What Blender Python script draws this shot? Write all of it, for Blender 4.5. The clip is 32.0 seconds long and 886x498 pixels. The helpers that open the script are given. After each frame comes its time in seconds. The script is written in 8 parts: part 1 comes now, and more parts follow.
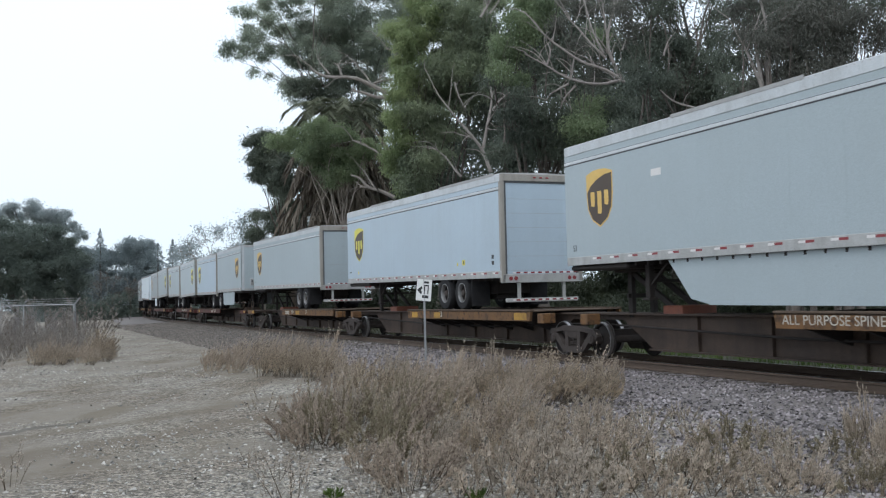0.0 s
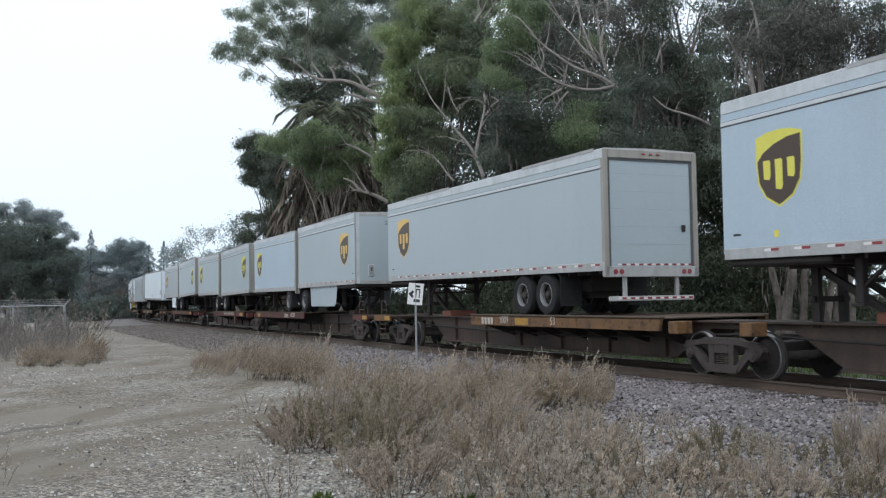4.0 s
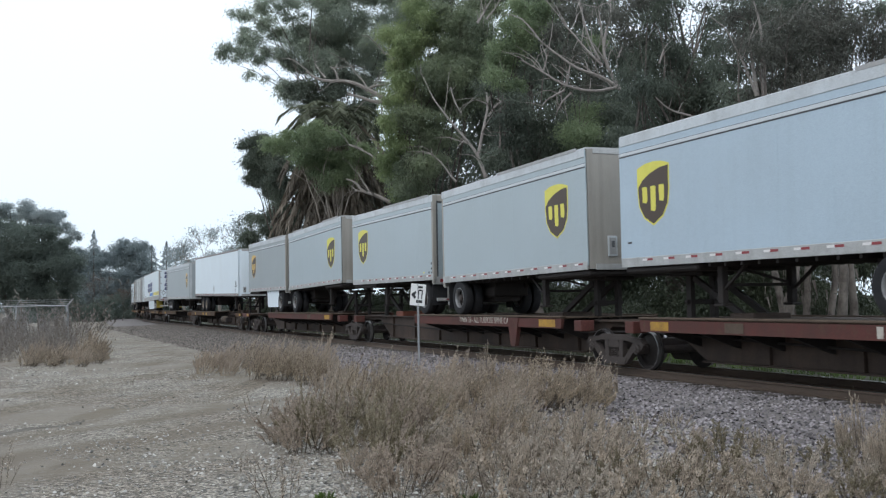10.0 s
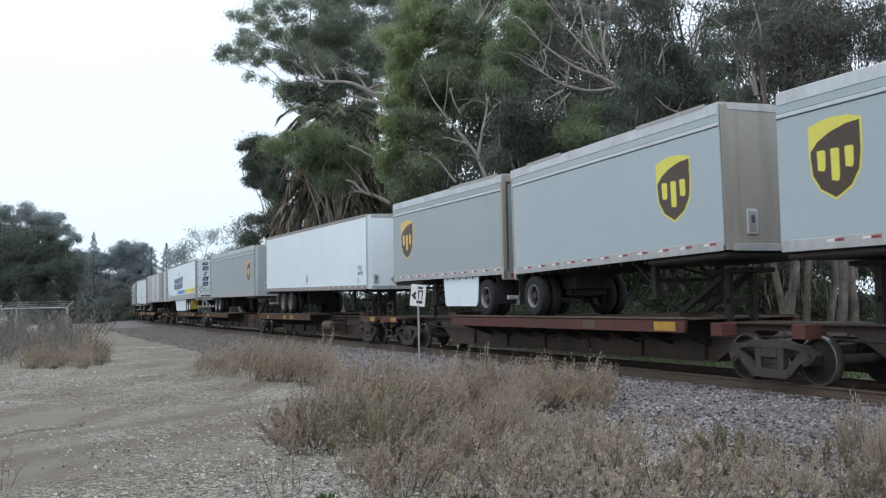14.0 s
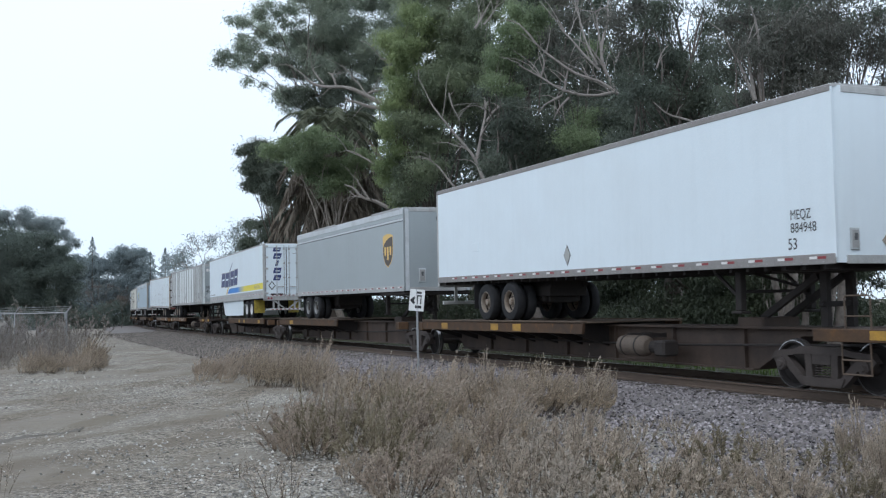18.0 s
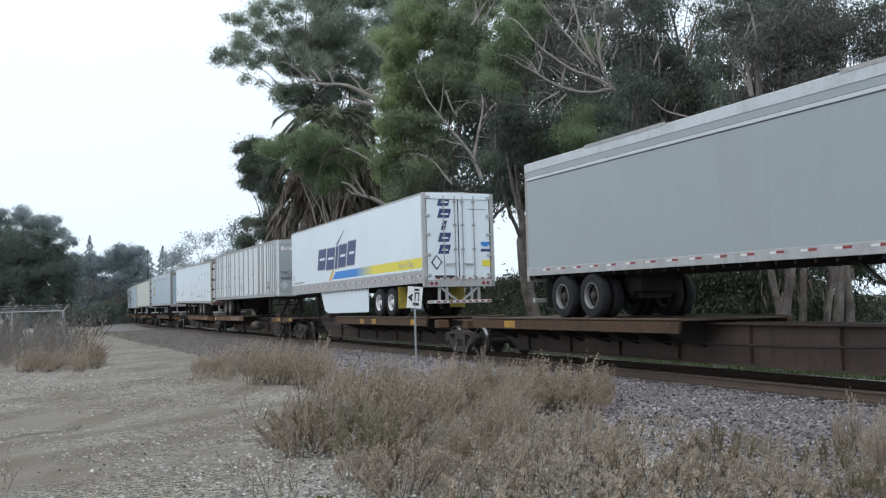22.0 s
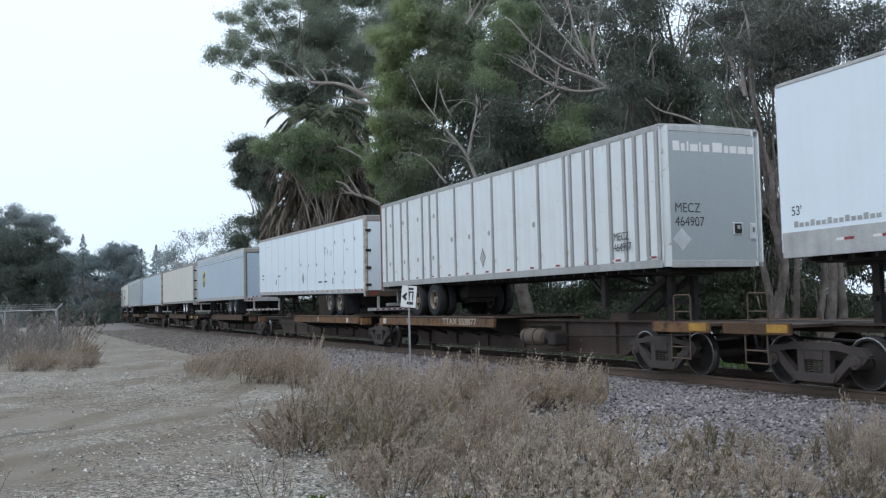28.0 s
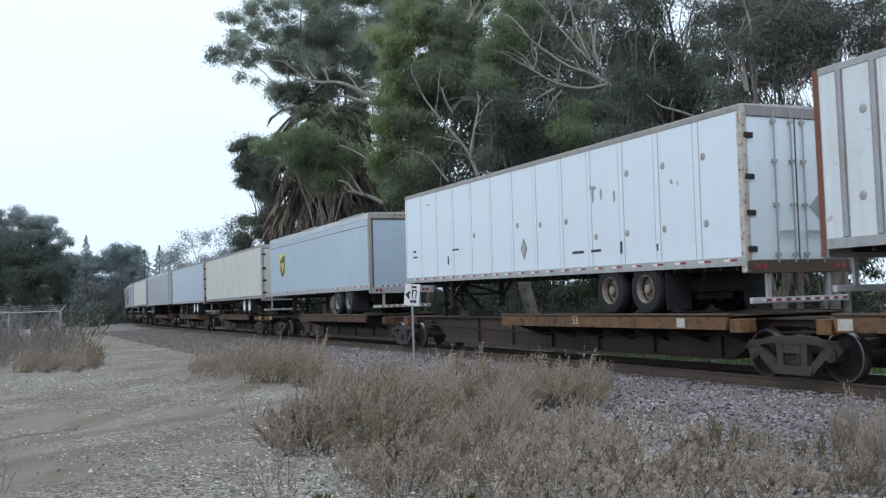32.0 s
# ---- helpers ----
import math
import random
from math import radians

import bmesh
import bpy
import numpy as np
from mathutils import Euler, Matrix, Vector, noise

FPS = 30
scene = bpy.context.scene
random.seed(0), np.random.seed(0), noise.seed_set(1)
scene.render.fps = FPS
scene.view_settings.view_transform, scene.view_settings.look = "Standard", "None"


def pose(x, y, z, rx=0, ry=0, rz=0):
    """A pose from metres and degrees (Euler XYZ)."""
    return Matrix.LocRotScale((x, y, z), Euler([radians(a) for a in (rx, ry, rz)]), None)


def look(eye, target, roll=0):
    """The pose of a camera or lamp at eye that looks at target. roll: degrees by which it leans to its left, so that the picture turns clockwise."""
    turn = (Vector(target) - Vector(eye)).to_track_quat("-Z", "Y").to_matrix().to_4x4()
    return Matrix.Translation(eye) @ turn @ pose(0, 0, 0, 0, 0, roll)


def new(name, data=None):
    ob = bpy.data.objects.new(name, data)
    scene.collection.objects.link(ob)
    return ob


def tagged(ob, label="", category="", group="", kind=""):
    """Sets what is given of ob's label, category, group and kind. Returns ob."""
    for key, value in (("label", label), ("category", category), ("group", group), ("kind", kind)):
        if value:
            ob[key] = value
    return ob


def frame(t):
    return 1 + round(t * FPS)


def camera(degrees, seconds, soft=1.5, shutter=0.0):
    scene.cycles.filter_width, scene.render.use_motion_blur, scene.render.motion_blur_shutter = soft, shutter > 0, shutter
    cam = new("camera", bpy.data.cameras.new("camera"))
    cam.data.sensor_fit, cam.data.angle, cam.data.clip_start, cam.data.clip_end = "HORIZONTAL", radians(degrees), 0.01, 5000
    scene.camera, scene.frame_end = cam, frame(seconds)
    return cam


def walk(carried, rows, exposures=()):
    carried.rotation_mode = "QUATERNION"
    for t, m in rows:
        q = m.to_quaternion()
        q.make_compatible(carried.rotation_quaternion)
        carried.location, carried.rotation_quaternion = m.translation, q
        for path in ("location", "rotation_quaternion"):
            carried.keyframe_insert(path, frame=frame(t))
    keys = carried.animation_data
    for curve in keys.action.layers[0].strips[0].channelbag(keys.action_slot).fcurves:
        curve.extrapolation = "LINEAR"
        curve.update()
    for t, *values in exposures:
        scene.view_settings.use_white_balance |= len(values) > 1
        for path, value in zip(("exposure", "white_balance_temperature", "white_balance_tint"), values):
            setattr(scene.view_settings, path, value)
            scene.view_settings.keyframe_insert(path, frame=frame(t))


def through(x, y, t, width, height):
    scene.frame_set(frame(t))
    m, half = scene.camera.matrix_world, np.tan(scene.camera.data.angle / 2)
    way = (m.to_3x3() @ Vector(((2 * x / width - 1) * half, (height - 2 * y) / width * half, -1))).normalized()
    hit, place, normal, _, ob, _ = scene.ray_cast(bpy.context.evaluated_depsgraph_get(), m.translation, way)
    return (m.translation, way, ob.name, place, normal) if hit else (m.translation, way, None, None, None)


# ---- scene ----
# The camera stands still beside the line, handheld: only its aim drifts. Rail top is z = 0 abreast of it.
EYE = (0.0, 0.0, 1.52)
cam = camera(50.44, 32.0, soft=1.2, shutter=0.15)
AIM = [  # seconds, rx, ry, rz in degrees
    (0.0, 93.018, 1.582, 0.386), (0.5, 93.063, 1.461, 0.274), (1.0, 93.166, 1.305, 0.175), (1.5, 93.242, 1.268, 0.105),
    (2.0, 93.209, 1.206, 0.02), (2.5, 93.172, 1.103, -0.051), (3.0, 93.154, 1.015, -0.105), (3.5, 93.222, 1.097, -0.15),
    (5.5, 93.285, 1.138, -0.032), (6.0, 93.243, 1.129, 0.072), (6.5, 93.184, 1.078, 0.109), (7.0, 93.131, 1.072, 0.108),
    (7.5, 93.08, 1.07, 0.141), (8.0, 93.031, 1.033, 0.12), (8.5, 93.113, 1.054, 0.106), (9.0, 93.175, 1.081, 0.06),
    (9.5, 93.228, 0.957, 0.036), (10.0, 93.311, 1.002, 0.011), (10.5, 93.393, 0.977, -0.005), (11.0, 93.48, 0.94, -0.031),
    (11.5, 93.527, 1.0, -0.052), (12.0, 93.558, 1.086, -0.084), (12.5, 93.532, 1.13, -0.09), (13.0, 93.463, 1.167, -0.049),
    (13.5, 93.406, 1.098, -0.009), (14.0, 93.34, 1.226, 0.023), (14.5, 93.306, 1.36, 0.041), (16.5, 93.547, 1.306, 0.027),
    (17.0, 93.609, 1.355, -0.015), (17.5, 93.644, 1.319, -0.01), (18.0, 93.632, 1.28, -0.05), (18.5, 93.629, 1.254, -0.065),
    (19.0, 93.599, 1.251, -0.065), (19.5, 93.545, 1.26, -0.076), (20.0, 93.532, 1.226, -0.109), (20.5, 93.531, 1.184, -0.118),
    (21.0, 93.526, 1.416, -0.099), (21.5, 93.486, 1.499, -0.15), (22.0, 93.454, 1.444, -0.183), (22.5, 93.456, 1.425, -0.203),
    (23.0, 93.488, 1.329, -0.227), (23.5, 93.536, 1.323, -0.109), (24.0, 93.508, 1.198, -0.095), (24.5, 93.394, 1.306, -0.077),
    (25.0, 93.36, 1.259, -0.163), (25.5, 93.423, 1.137, -0.282), (27.5, 93.374, 1.401, -0.485), (28.0, 93.388, 1.449, -0.542),
    (28.5, 93.379, 1.559, -0.475), (29.0, 93.299, 1.599, -0.374), (29.5, 93.255, 1.556, -0.251), (30.0, 93.208, 1.624, -0.244),
    (30.5, 93.242, 1.707, -0.286), (31.0, 93.262, 1.731, -0.33), (31.5, 93.266, 1.804, -0.368), (32.0, 93.276, 1.917, -0.342),
]
walk(cam, [(t, pose(*EYE, rx, ry, rz)) for t, rx, ry, rz in AIM], exposures=[(0.0, 0.11, 6200, 9), (13.5, 0.13, 6200, 9), (16.5, 0.08, 5950, 9), (20.2, 0.08, 5950, 9), (21.0, 0.13, 6180, 9), (24.2, 0.13, 6180, 9), (24.9, 0.07, 5950, 9), (25.5, 0.08, 5950, 9), (27.5, 0.08, 5950, 9), (32.0, 0.08, 5900, 9)])

# ---- daylight: bright overcast, a veiled sun behind the camera to the left ----
SUN_ELEV, SUN_AZ = radians(48), radians(205)
world = bpy.data.worlds.new("overcast_sky")
scene.world = world
world.use_nodes = True
wn, wl = world.node_tree.nodes, world.node_tree.links
wn.clear()
w_out = wn.new("ShaderNodeOutputWorld")
w_bg = wn.new("ShaderNodeBackground")
w_sky = wn.new("ShaderNodeTexSky")
w_sky.sky_type = "NISHITA"
w_sky.sun_disc = False
w_sky.sun_elevation = SUN_ELEV
w_sky.sun_rotation = SUN_AZ
w_sky.air_density, w_sky.dust_density, w_sky.ozone_density = 1.0, 6.0, 1.0
w_mix = wn.new("ShaderNodeMix")
w_mix.data_type = "RGBA"
w_mix.inputs[0].default_value = 0.93
w_gain = wn.new("ShaderNodeVectorMath")
w_gain.operation = "SCALE"
w_gain.inputs[3].default_value = 0.10
w_geo = wn.new("ShaderNodeTexCoord")
w_sep = wn.new("ShaderNodeSeparateXYZ")
w_ramp = wn.new("ShaderNodeValToRGB")  # cloud deck: whiter overhead, a little cooler at the horizon
w_ramp.color_ramp.elements[0].position, w_ramp.color_ramp.elements[0].color = 0.0, (0.86, 0.97, 1.06, 1)
w_ramp.color_ramp.elements[1].position, w_ramp.color_ramp.elements[1].color = 0.6, (1.07, 1.14, 1.24, 1)
w_noise = wn.new("ShaderNodeTexNoise")
w_noise.inputs["Scale"].default_value, w_noise.inputs["Detail"].default_value = 2.2, 4
w_cloud = wn.new("ShaderNodeMix")
w_cloud.data_type, w_cloud.blend_type = "RGBA", "MULTIPLY"
w_cloud.inputs[0].default_value = 0.10
wl.new(w_geo.outputs["Generated"], w_sep.inputs[0])
wl.new(w_sep.outputs[2], w_ramp.inputs[0])
wl.new(w_geo.outputs["Generated"], w_noise.inputs["Vector"])
wl.new(w_ramp.outputs[0], w_cloud.inputs[6])
wl.new(w_noise.outputs[0], w_cloud.inputs[7])
wl.new(w_sky.outputs[0], w_gain.inputs[0])
wl.new(w_gain.outputs[0], w_mix.inputs[6])
wl.new(w_cloud.outputs[2], w_mix.inputs[7])
wl.new(w_mix.outputs[2], w_bg.inputs[0])
w_bg.inputs[1].default_value = 1.1
wl.new(w_bg.outputs[0], w_out.inputs[0])

sun = new("sun", bpy.data.lights.new("sun", "SUN"))
sun.data.energy, sun.data.angle, sun.data.color = 0.5, radians(22), (1.0, 0.96, 0.90)
sun_from = Vector((math.sin(SUN_AZ) * math.cos(SUN_ELEV), math.cos(SUN_AZ) * math.cos(SUN_ELEV), math.sin(SUN_ELEV)))
sun.matrix_world = look(sun_from * 100, (0, 0, 0))


# ---- materials ----
def node_mat(name):
    m = bpy.data.materials.new(name)
    m.use_nodes = True
    nt = m.node_tree
    return m, nt.nodes, nt.links, nt.nodes["Principled BSDF"]


def weathered(name, base, tone, rough=0.6, metal=0.0, grain=30.0, stain=1.5, bump=0.1, bump_scale=60.0, streak=0.0,
              stain_amount=0.5, rust=None, rust_amount=0.0, island=0.0, objrand=0.0, spec=0.5):
    """A paint, metal, wood or earth with two scales of variation, optional rust blotches and down-running streaks."""
    m, n, l, b = node_mat(name)
    co = n.new("ShaderNodeTexCoord")
    coord = co.outputs["Object"]
    big = n.new("ShaderNodeTexNoise")
    big.inputs["Scale"].default_value, big.inputs["Detail"].default_value, big.inputs["Roughness"].default_value = stain, 6, 0.65
    l.new(coord, big.inputs["Vector"])
    fine = n.new("ShaderNodeTexNoise")
    fine.inputs["Scale"].default_value, fine.inputs["Detail"].default_value = grain, 5
    l.new(coord, fine.inputs["Vector"])
    ramp = n.new("ShaderNodeMapRange")
    ramp.inputs[1].default_value, ramp.inputs[2].default_value = 0.38, 0.68
    l.new(big.outputs[0], ramp.inputs[0])
    amt = n.new("ShaderNodeMath")
    amt.operation = "MULTIPLY"
    amt.inputs[1].default_value = stain_amount
    l.new(ramp.outputs[0], amt.inputs[0])
    mix = n.new("ShaderNodeMix")
    mix.data_type = "RGBA"
    mix.inputs[6].default_value, mix.inputs[7].default_value = (*base, 1), (*tone, 1)
    l.new(amt.outputs[0], mix.inputs[0])
    col = mix.outputs[2]
    if streak > 0:
        mp = n.new("ShaderNodeMapping")
        mp.inputs["Scale"].default_value = (2.2, 2.2, 0.12)
        l.new(coord, mp.inputs[0])
        st = n.new("ShaderNodeTexNoise")
        st.inputs["Scale"].default_value, st.inputs["Detail"].default_value = 2.5, 5
        l.new(mp.outputs[0], st.inputs["Vector"])
        sr = n.new("ShaderNodeMapRange")
        sr.inputs[1].default_value, sr.inputs[2].default_value, sr.inputs[4].default_value = 0.45, 0.75, streak
        l.new(st.outputs[0], sr.inputs[0])
        sm = n.new("ShaderNodeMix")
        sm.data_type = "RGBA"
        sm.inputs[7].default_value = (*[c * 0.55 for c in tone], 1)
        l.new(sr.outputs[0], sm.inputs[0])
        l.new(col, sm.inputs[6])
        col = sm.outputs[2]
    if rust is not None:
        rn = n.new("ShaderNodeTexNoise")
        rn.inputs["Scale"].default_value, rn.inputs["Detail"].default_value, rn.inputs["Roughness"].default_value = stain * 2.7, 8, 0.7
        l.new(coord, rn.inputs["Vector"])
        rr = n.new("ShaderNodeMapRange")
        rr.inputs[1].default_value, rr.inputs[2].default_value = 0.62 - 0.3 * rust_amount, 0.72 - 0.25 * rust_amount
        l.new(rn.outputs[0], rr.inputs[0])
        rm = n.new("ShaderNodeMix")
        rm.data_type = "RGBA"
        rm.inputs[7].default_value = (*rust, 1)
        l.new(rr.outputs[0], rm.inputs[0])
        l.new(col, rm.inputs[6])
        col = rm.outputs[2]
    gm = n.new("ShaderNodeMix")
    gm.data_type, gm.blend_type = "RGBA", "OVERLAY"
    gm.inputs[0].default_value = 0.35
    l.new(col, gm.inputs[6])
    l.new(fine.outputs[0], gm.inputs[7])
    col = gm.outputs[2]
    if island > 0 or objrand > 0:
        if island > 0:
            rnd = n.new("ShaderNodeNewGeometry").outputs["Random Per Island"]
        else:
            rnd = n.new("ShaderNodeObjectInfo").outputs["Random"]
        hv = n.new("ShaderNodeHueSaturation")
        vr = n.new("ShaderNodeMapRange")
        k = max(island, objrand)
        vr.inputs[3].default_value, vr.inputs[4].default_value = 1 - k, 1 + k
        l.new(rnd, vr.inputs[0])
        l.new(vr.outputs[0], hv.inputs["Value"])
        l.new(col, hv.inputs["Color"])
        col = hv.outputs[0]
    l.new(col, b.inputs["Base Color"])
    rg = n.new("ShaderNodeMapRange")
    rg.inputs[3].default_value, rg.inputs[4].default_value = max(0.05, rough - 0.12), min(1.0, rough + 0.14)
    l.new(fine.outputs[0], rg.inputs[0])
    l.new(rg.outputs[0], b.inputs["Roughness"])
    b.inputs["Metallic"].default_value = metal
    b.inputs["Specular IOR Level"].default_value = spec
    if bump > 0:
        bn = n.new("ShaderNodeTexNoise")
        bn.inputs["Scale"].default_value, bn.inputs["Detail"].default_value = bump_scale, 4
        l.new(coord, bn.inputs["Vector"])
        bp = n.new("ShaderNodeBump")
        bp.inputs["Strength"].default_value, bp.inputs["Distance"].default_value = bump, 0.02
        l.new(bn.outputs[0], bp.inputs["Height"])
        l.new(bp.outputs[0], b.inputs["Normal"])
    return m


def leafy(name, dark, light, gloss=0.5, through=0.25):
    """Foliage: each leaf its own shade, a little light passing through."""
    m, n, l, b = node_mat(name)
    geo = n.new("ShaderNodeNewGeometry")
    co = n.new("ShaderNodeTexCoord")
    big = n.new("ShaderNodeTexNoise")
    big.inputs["Scale"].default_value, big.inputs["Detail"].default_value = 0.45, 3
    l.new(co.outputs["Object"], big.inputs["Vector"])
    add = n.new("ShaderNodeMath")
    add.operation = "MULTIPLY_ADD"
    add.inputs[1].default_value = 0.3
    l.new(geo.outputs["Random Per Island"], add.inputs[0])
    mr = n.new("ShaderNodeMapRange")
    mr.inputs[1].default_value, mr.inputs[2].default_value, mr.inputs[4].default_value = 0.38, 0.64, 0.55
    l.new(big.outputs[0], mr.inputs[0])
    l.new(mr.outputs[0], add.inputs[2])
    mix = n.new("ShaderNodeMix")
    mix.data_type = "RGBA"
    mix.inputs[6].default_value, mix.inputs[7].default_value = (*dark, 1), (*light, 1)
    l.new(add.outputs[0], mix.inputs[0])
    l.new(mix.outputs[2], b.inputs["Base Color"])
    b.inputs["Roughness"].default_value = gloss
    b.inputs["Specular IOR Level"].default_value = 0.3
    tr = n.new("ShaderNodeBsdfTranslucent")
    l.new(mix.outputs[2], tr.inputs[0])
    ms = n.new("ShaderNodeMixShader")
    ms.inputs[0].default_value = through
    l.new(b.outputs[0], ms.inputs[1])
    l.new(tr.outputs[0], ms.inputs[2])
    l.new(ms.outputs[0], n["Material Output"].inputs[0])
    return m


def flat_paint(name, col, rough=0.5):
    return weathered(name, col, [c * 0.8 for c in col], rough=rough, grain=40, stain=3, stain_amount=0.35, bump=0.02)


M_GREYSIDE = weathered("grey_aluminium_paint", (0.375, 0.435, 0.462), (0.345, 0.395, 0.412), rough=0.36, grain=90, stain=0.5, bump=0.03, bump_scale=1.2, streak=0.04, spec=0.5)
M_BLUESIDE = weathered("faded_blue_grey_paint", (0.415, 0.505, 0.58), (0.37, 0.44, 0.495), rough=0.36, grain=90, stain=0.5, bump=0.03, bump_scale=1.2, streak=0.07, spec=0.5)
M_DULLSIDE = weathered("dull_grey_paint", (0.325, 0.36, 0.37), (0.29, 0.315, 0.318), rough=0.38, grain=90, stain=0.6, bump=0.03, bump_scale=1.2, streak=0.05, spec=0.5)
M_WHITESIDE = weathered("white_trailer_paint", (0.725, 0.80, 0.845), (0.67, 0.725, 0.755), rough=0.36, grain=90, stain=0.6, bump=0.02, bump_scale=1.6, streak=0.05, spec=0.45)
M_OLDWHITE = weathered("grimy_white_paint", (0.69, 0.735, 0.745), (0.60, 0.60, 0.57), rough=0.5, grain=70, stain=1.1, bump=0.04, bump_scale=2.2, streak=0.14, rust=(0.25, 0.14, 0.08), rust_amount=0.02)
M_CREAMSIDE = weathered("cream_trailer_paint", (0.62, 0.61, 0.54), (0.52, 0.50, 0.44), rough=0.5, grain=70, stain=1.1, bump=0.04, streak=0.3)
M_ALU = weathered("dull_aluminium", (0.46, 0.46, 0.45), (0.27, 0.255, 0.24), rough=0.5, metal=0.3, grain=60, stain=2.2, bump=0.05, streak=0.25)
M_RIB = weathered("grey_rib_metal", (0.40, 0.40, 0.39), (0.28, 0.27, 0.26), rough=0.55, metal=0.3, grain=60, stain=2, streak=0.25)
M_SEAM = weathered("dark_seam_sealant", (0.10, 0.105, 0.11), (0.07, 0.07, 0.075), rough=0.7)
M_TAPE_RED = flat_paint("red_reflective_tape", (0.24, 0.03, 0.035), 0.35)
M_TAPE_WHITE = flat_paint("white_reflective_tape", (0.72, 0.70, 0.68), 0.35)
M_SHIELD = flat_paint("brown_decal", (0.055, 0.030, 0.014), 0.4)
M_GOLD = weathered("gold_decal", (0.72, 0.475, 0.12), (0.60, 0.37, 0.08), rough=0.4, grain=40, stain=3)
M_LIME = weathered("faded_yellow_decal", (0.72, 0.66, 0.10), (0.62, 0.56, 0.08), rough=0.45, grain=40, stain=3)
M_NAVY = flat_paint("navy_decal", (0.035, 0.05, 0.16), 0.4)
M_SKYBLUE = flat_paint("blue_decal", (0.03, 0.22, 0.62), 0.4)
M_YELLOW = flat_paint("yellow_decal", (0.78, 0.66, 0.05), 0.4)
M_FLAP = weathered("dirty_yellow_rubber", (0.46, 0.36, 0.05), (0.24, 0.18, 0.04), rough=0.7, grain=40, stain=6, stain_amount=0.8)
M_BLACK = flat_paint("black_marking", (0.025, 0.025, 0.028), 0.5)
M_SILVER = flat_paint("silver_placard", (0.38, 0.38, 0.36), 0.4)
M_WHITEMARK = weathered("worn_white_stencil", (0.52, 0.49, 0.43), (0.30, 0.26, 0.21), rough=0.7, grain=40, stain=5, stain_amount=0.8)
M_UNDER = weathered("grimy_black_underframe", (0.032, 0.028, 0.027), (0.052, 0.043, 0.038), rough=0.75, grain=40, stain=3, bump=0.15, spec=0.2)
M_TYRE = weathered("black_rubber", (0.020, 0.020, 0.022), (0.042, 0.041, 0.040), rough=0.8, grain=50, stain=4, bump=0.1, spec=0.2)
M_RIM = weathered("painted_steel_rim", (0.30, 0.30, 0.30), (0.14, 0.13, 0.125), rough=0.45, metal=0.3, grain=40, stain=5)
M_RIMWHITE = weathered("white_steel_rim", (0.72, 0.72, 0.72), (0.5, 0.5, 0.5), rough=0.4, grain=40, stain=5)
M_RIMRUST = weathered("rusty_steel_rim", (0.26, 0.225, 0.185), (0.15, 0.095, 0.06), rough=0.7, grain=40, stain=6, rust=(0.13, 0.065, 0.035), rust_amount=0.3)
M_RUSTYELLOW = weathered("weathered_yellow_car_paint", (0.185, 0.098, 0.042), (0.105, 0.066, 0.042), rough=0.65, grain=30, stain=1.6, bump=0.1, rust=(0.055, 0.035, 0.026), rust_amount=0.4, stain_amount=0.9, spec=0.2)
M_MAROON = weathered("weathered_maroon_car_paint", (0.105, 0.038, 0.032), (0.072, 0.038, 0.032), rough=0.65, grain=30, stain=1.6, bump=0.1, rust=(0.09, 0.05, 0.035), rust_amount=0.25, stain_amount=0.9, spec=0.2)
M_RUSTDARK = weathered("sooty_rust_brown_car_paint", (0.095, 0.055, 0.031), (0.05, 0.036, 0.028), rough=0.7, grain=30, stain=1.6, bump=0.1, rust=(0.13, 0.07, 0.03), rust_amount=0.2, stain_amount=0.9, spec=0.2)
M_SILLBROWN = weathered("sooty_brown_sill_paint", (0.080, 0.056, 0.043), (0.044, 0.034, 0.030), rough=0.75, grain=30, stain=1.1, bump=0.12, stain_amount=0.9, streak=0.3, spec=0.3)
M_EDGE = weathered("worn_deck_edge", (0.115, 0.084, 0.062), (0.058, 0.046, 0.036), rough=0.7, grain=30, stain=3, bump=0.1, spec=0.2)
M_TANNOSE = weathered("stained_tan_grey_paint", (0.33, 0.31, 0.275), (0.25, 0.23, 0.20), rough=0.5, grain=60, stain=1.2, streak=0.35)
M_TANPLATE = weathered("tan_placard_plate", (0.34, 0.29, 0.23), (0.26, 0.215, 0.165), rough=0.5, grain=40, stain=4)
M_RUSTCREAM = weathered("rust_bitten_cream_paint", (0.56, 0.52, 0.46), (0.36, 0.29, 0.23), rough=0.65, grain=40, stain=4, streak=0.3, stain_amount=0.9, rust=(0.15, 0.07, 0.04), rust_amount=0.3)
M_RAILWHEEL = weathered("sooty_wheel_steel", (0.024, 0.021, 0.020), (0.040, 0.033, 0.030), rough=0.75, grain=40, stain=4, spec=0.2)
M_FLANGE = weathered("grey_rib_flange", (0.27, 0.27, 0.265), (0.19, 0.185, 0.18), rough=0.6, metal=0.2, grain=60, stain=2, streak=0.2)
M_TOPBAND = weathered("pale_grey_top_band", (0.56, 0.59, 0.61), (0.40, 0.41, 0.41), rough=0.42, metal=0.1, grain=70, stain=1.6, bump=0.03, streak=0.2, stain_amount=0.6)
M_TAUPE = weathered("dusty_taupe_rail", (0.27, 0.255, 0.245), (0.20, 0.18, 0.165), rough=0.65, grain=60, stain=1.6, bump=0.05, streak=0.2)
M_LIP = weathered("pale_belt_lip", (0.57, 0.595, 0.615), (0.46, 0.475, 0.48), rough=0.4, grain=60, stain=1.5)
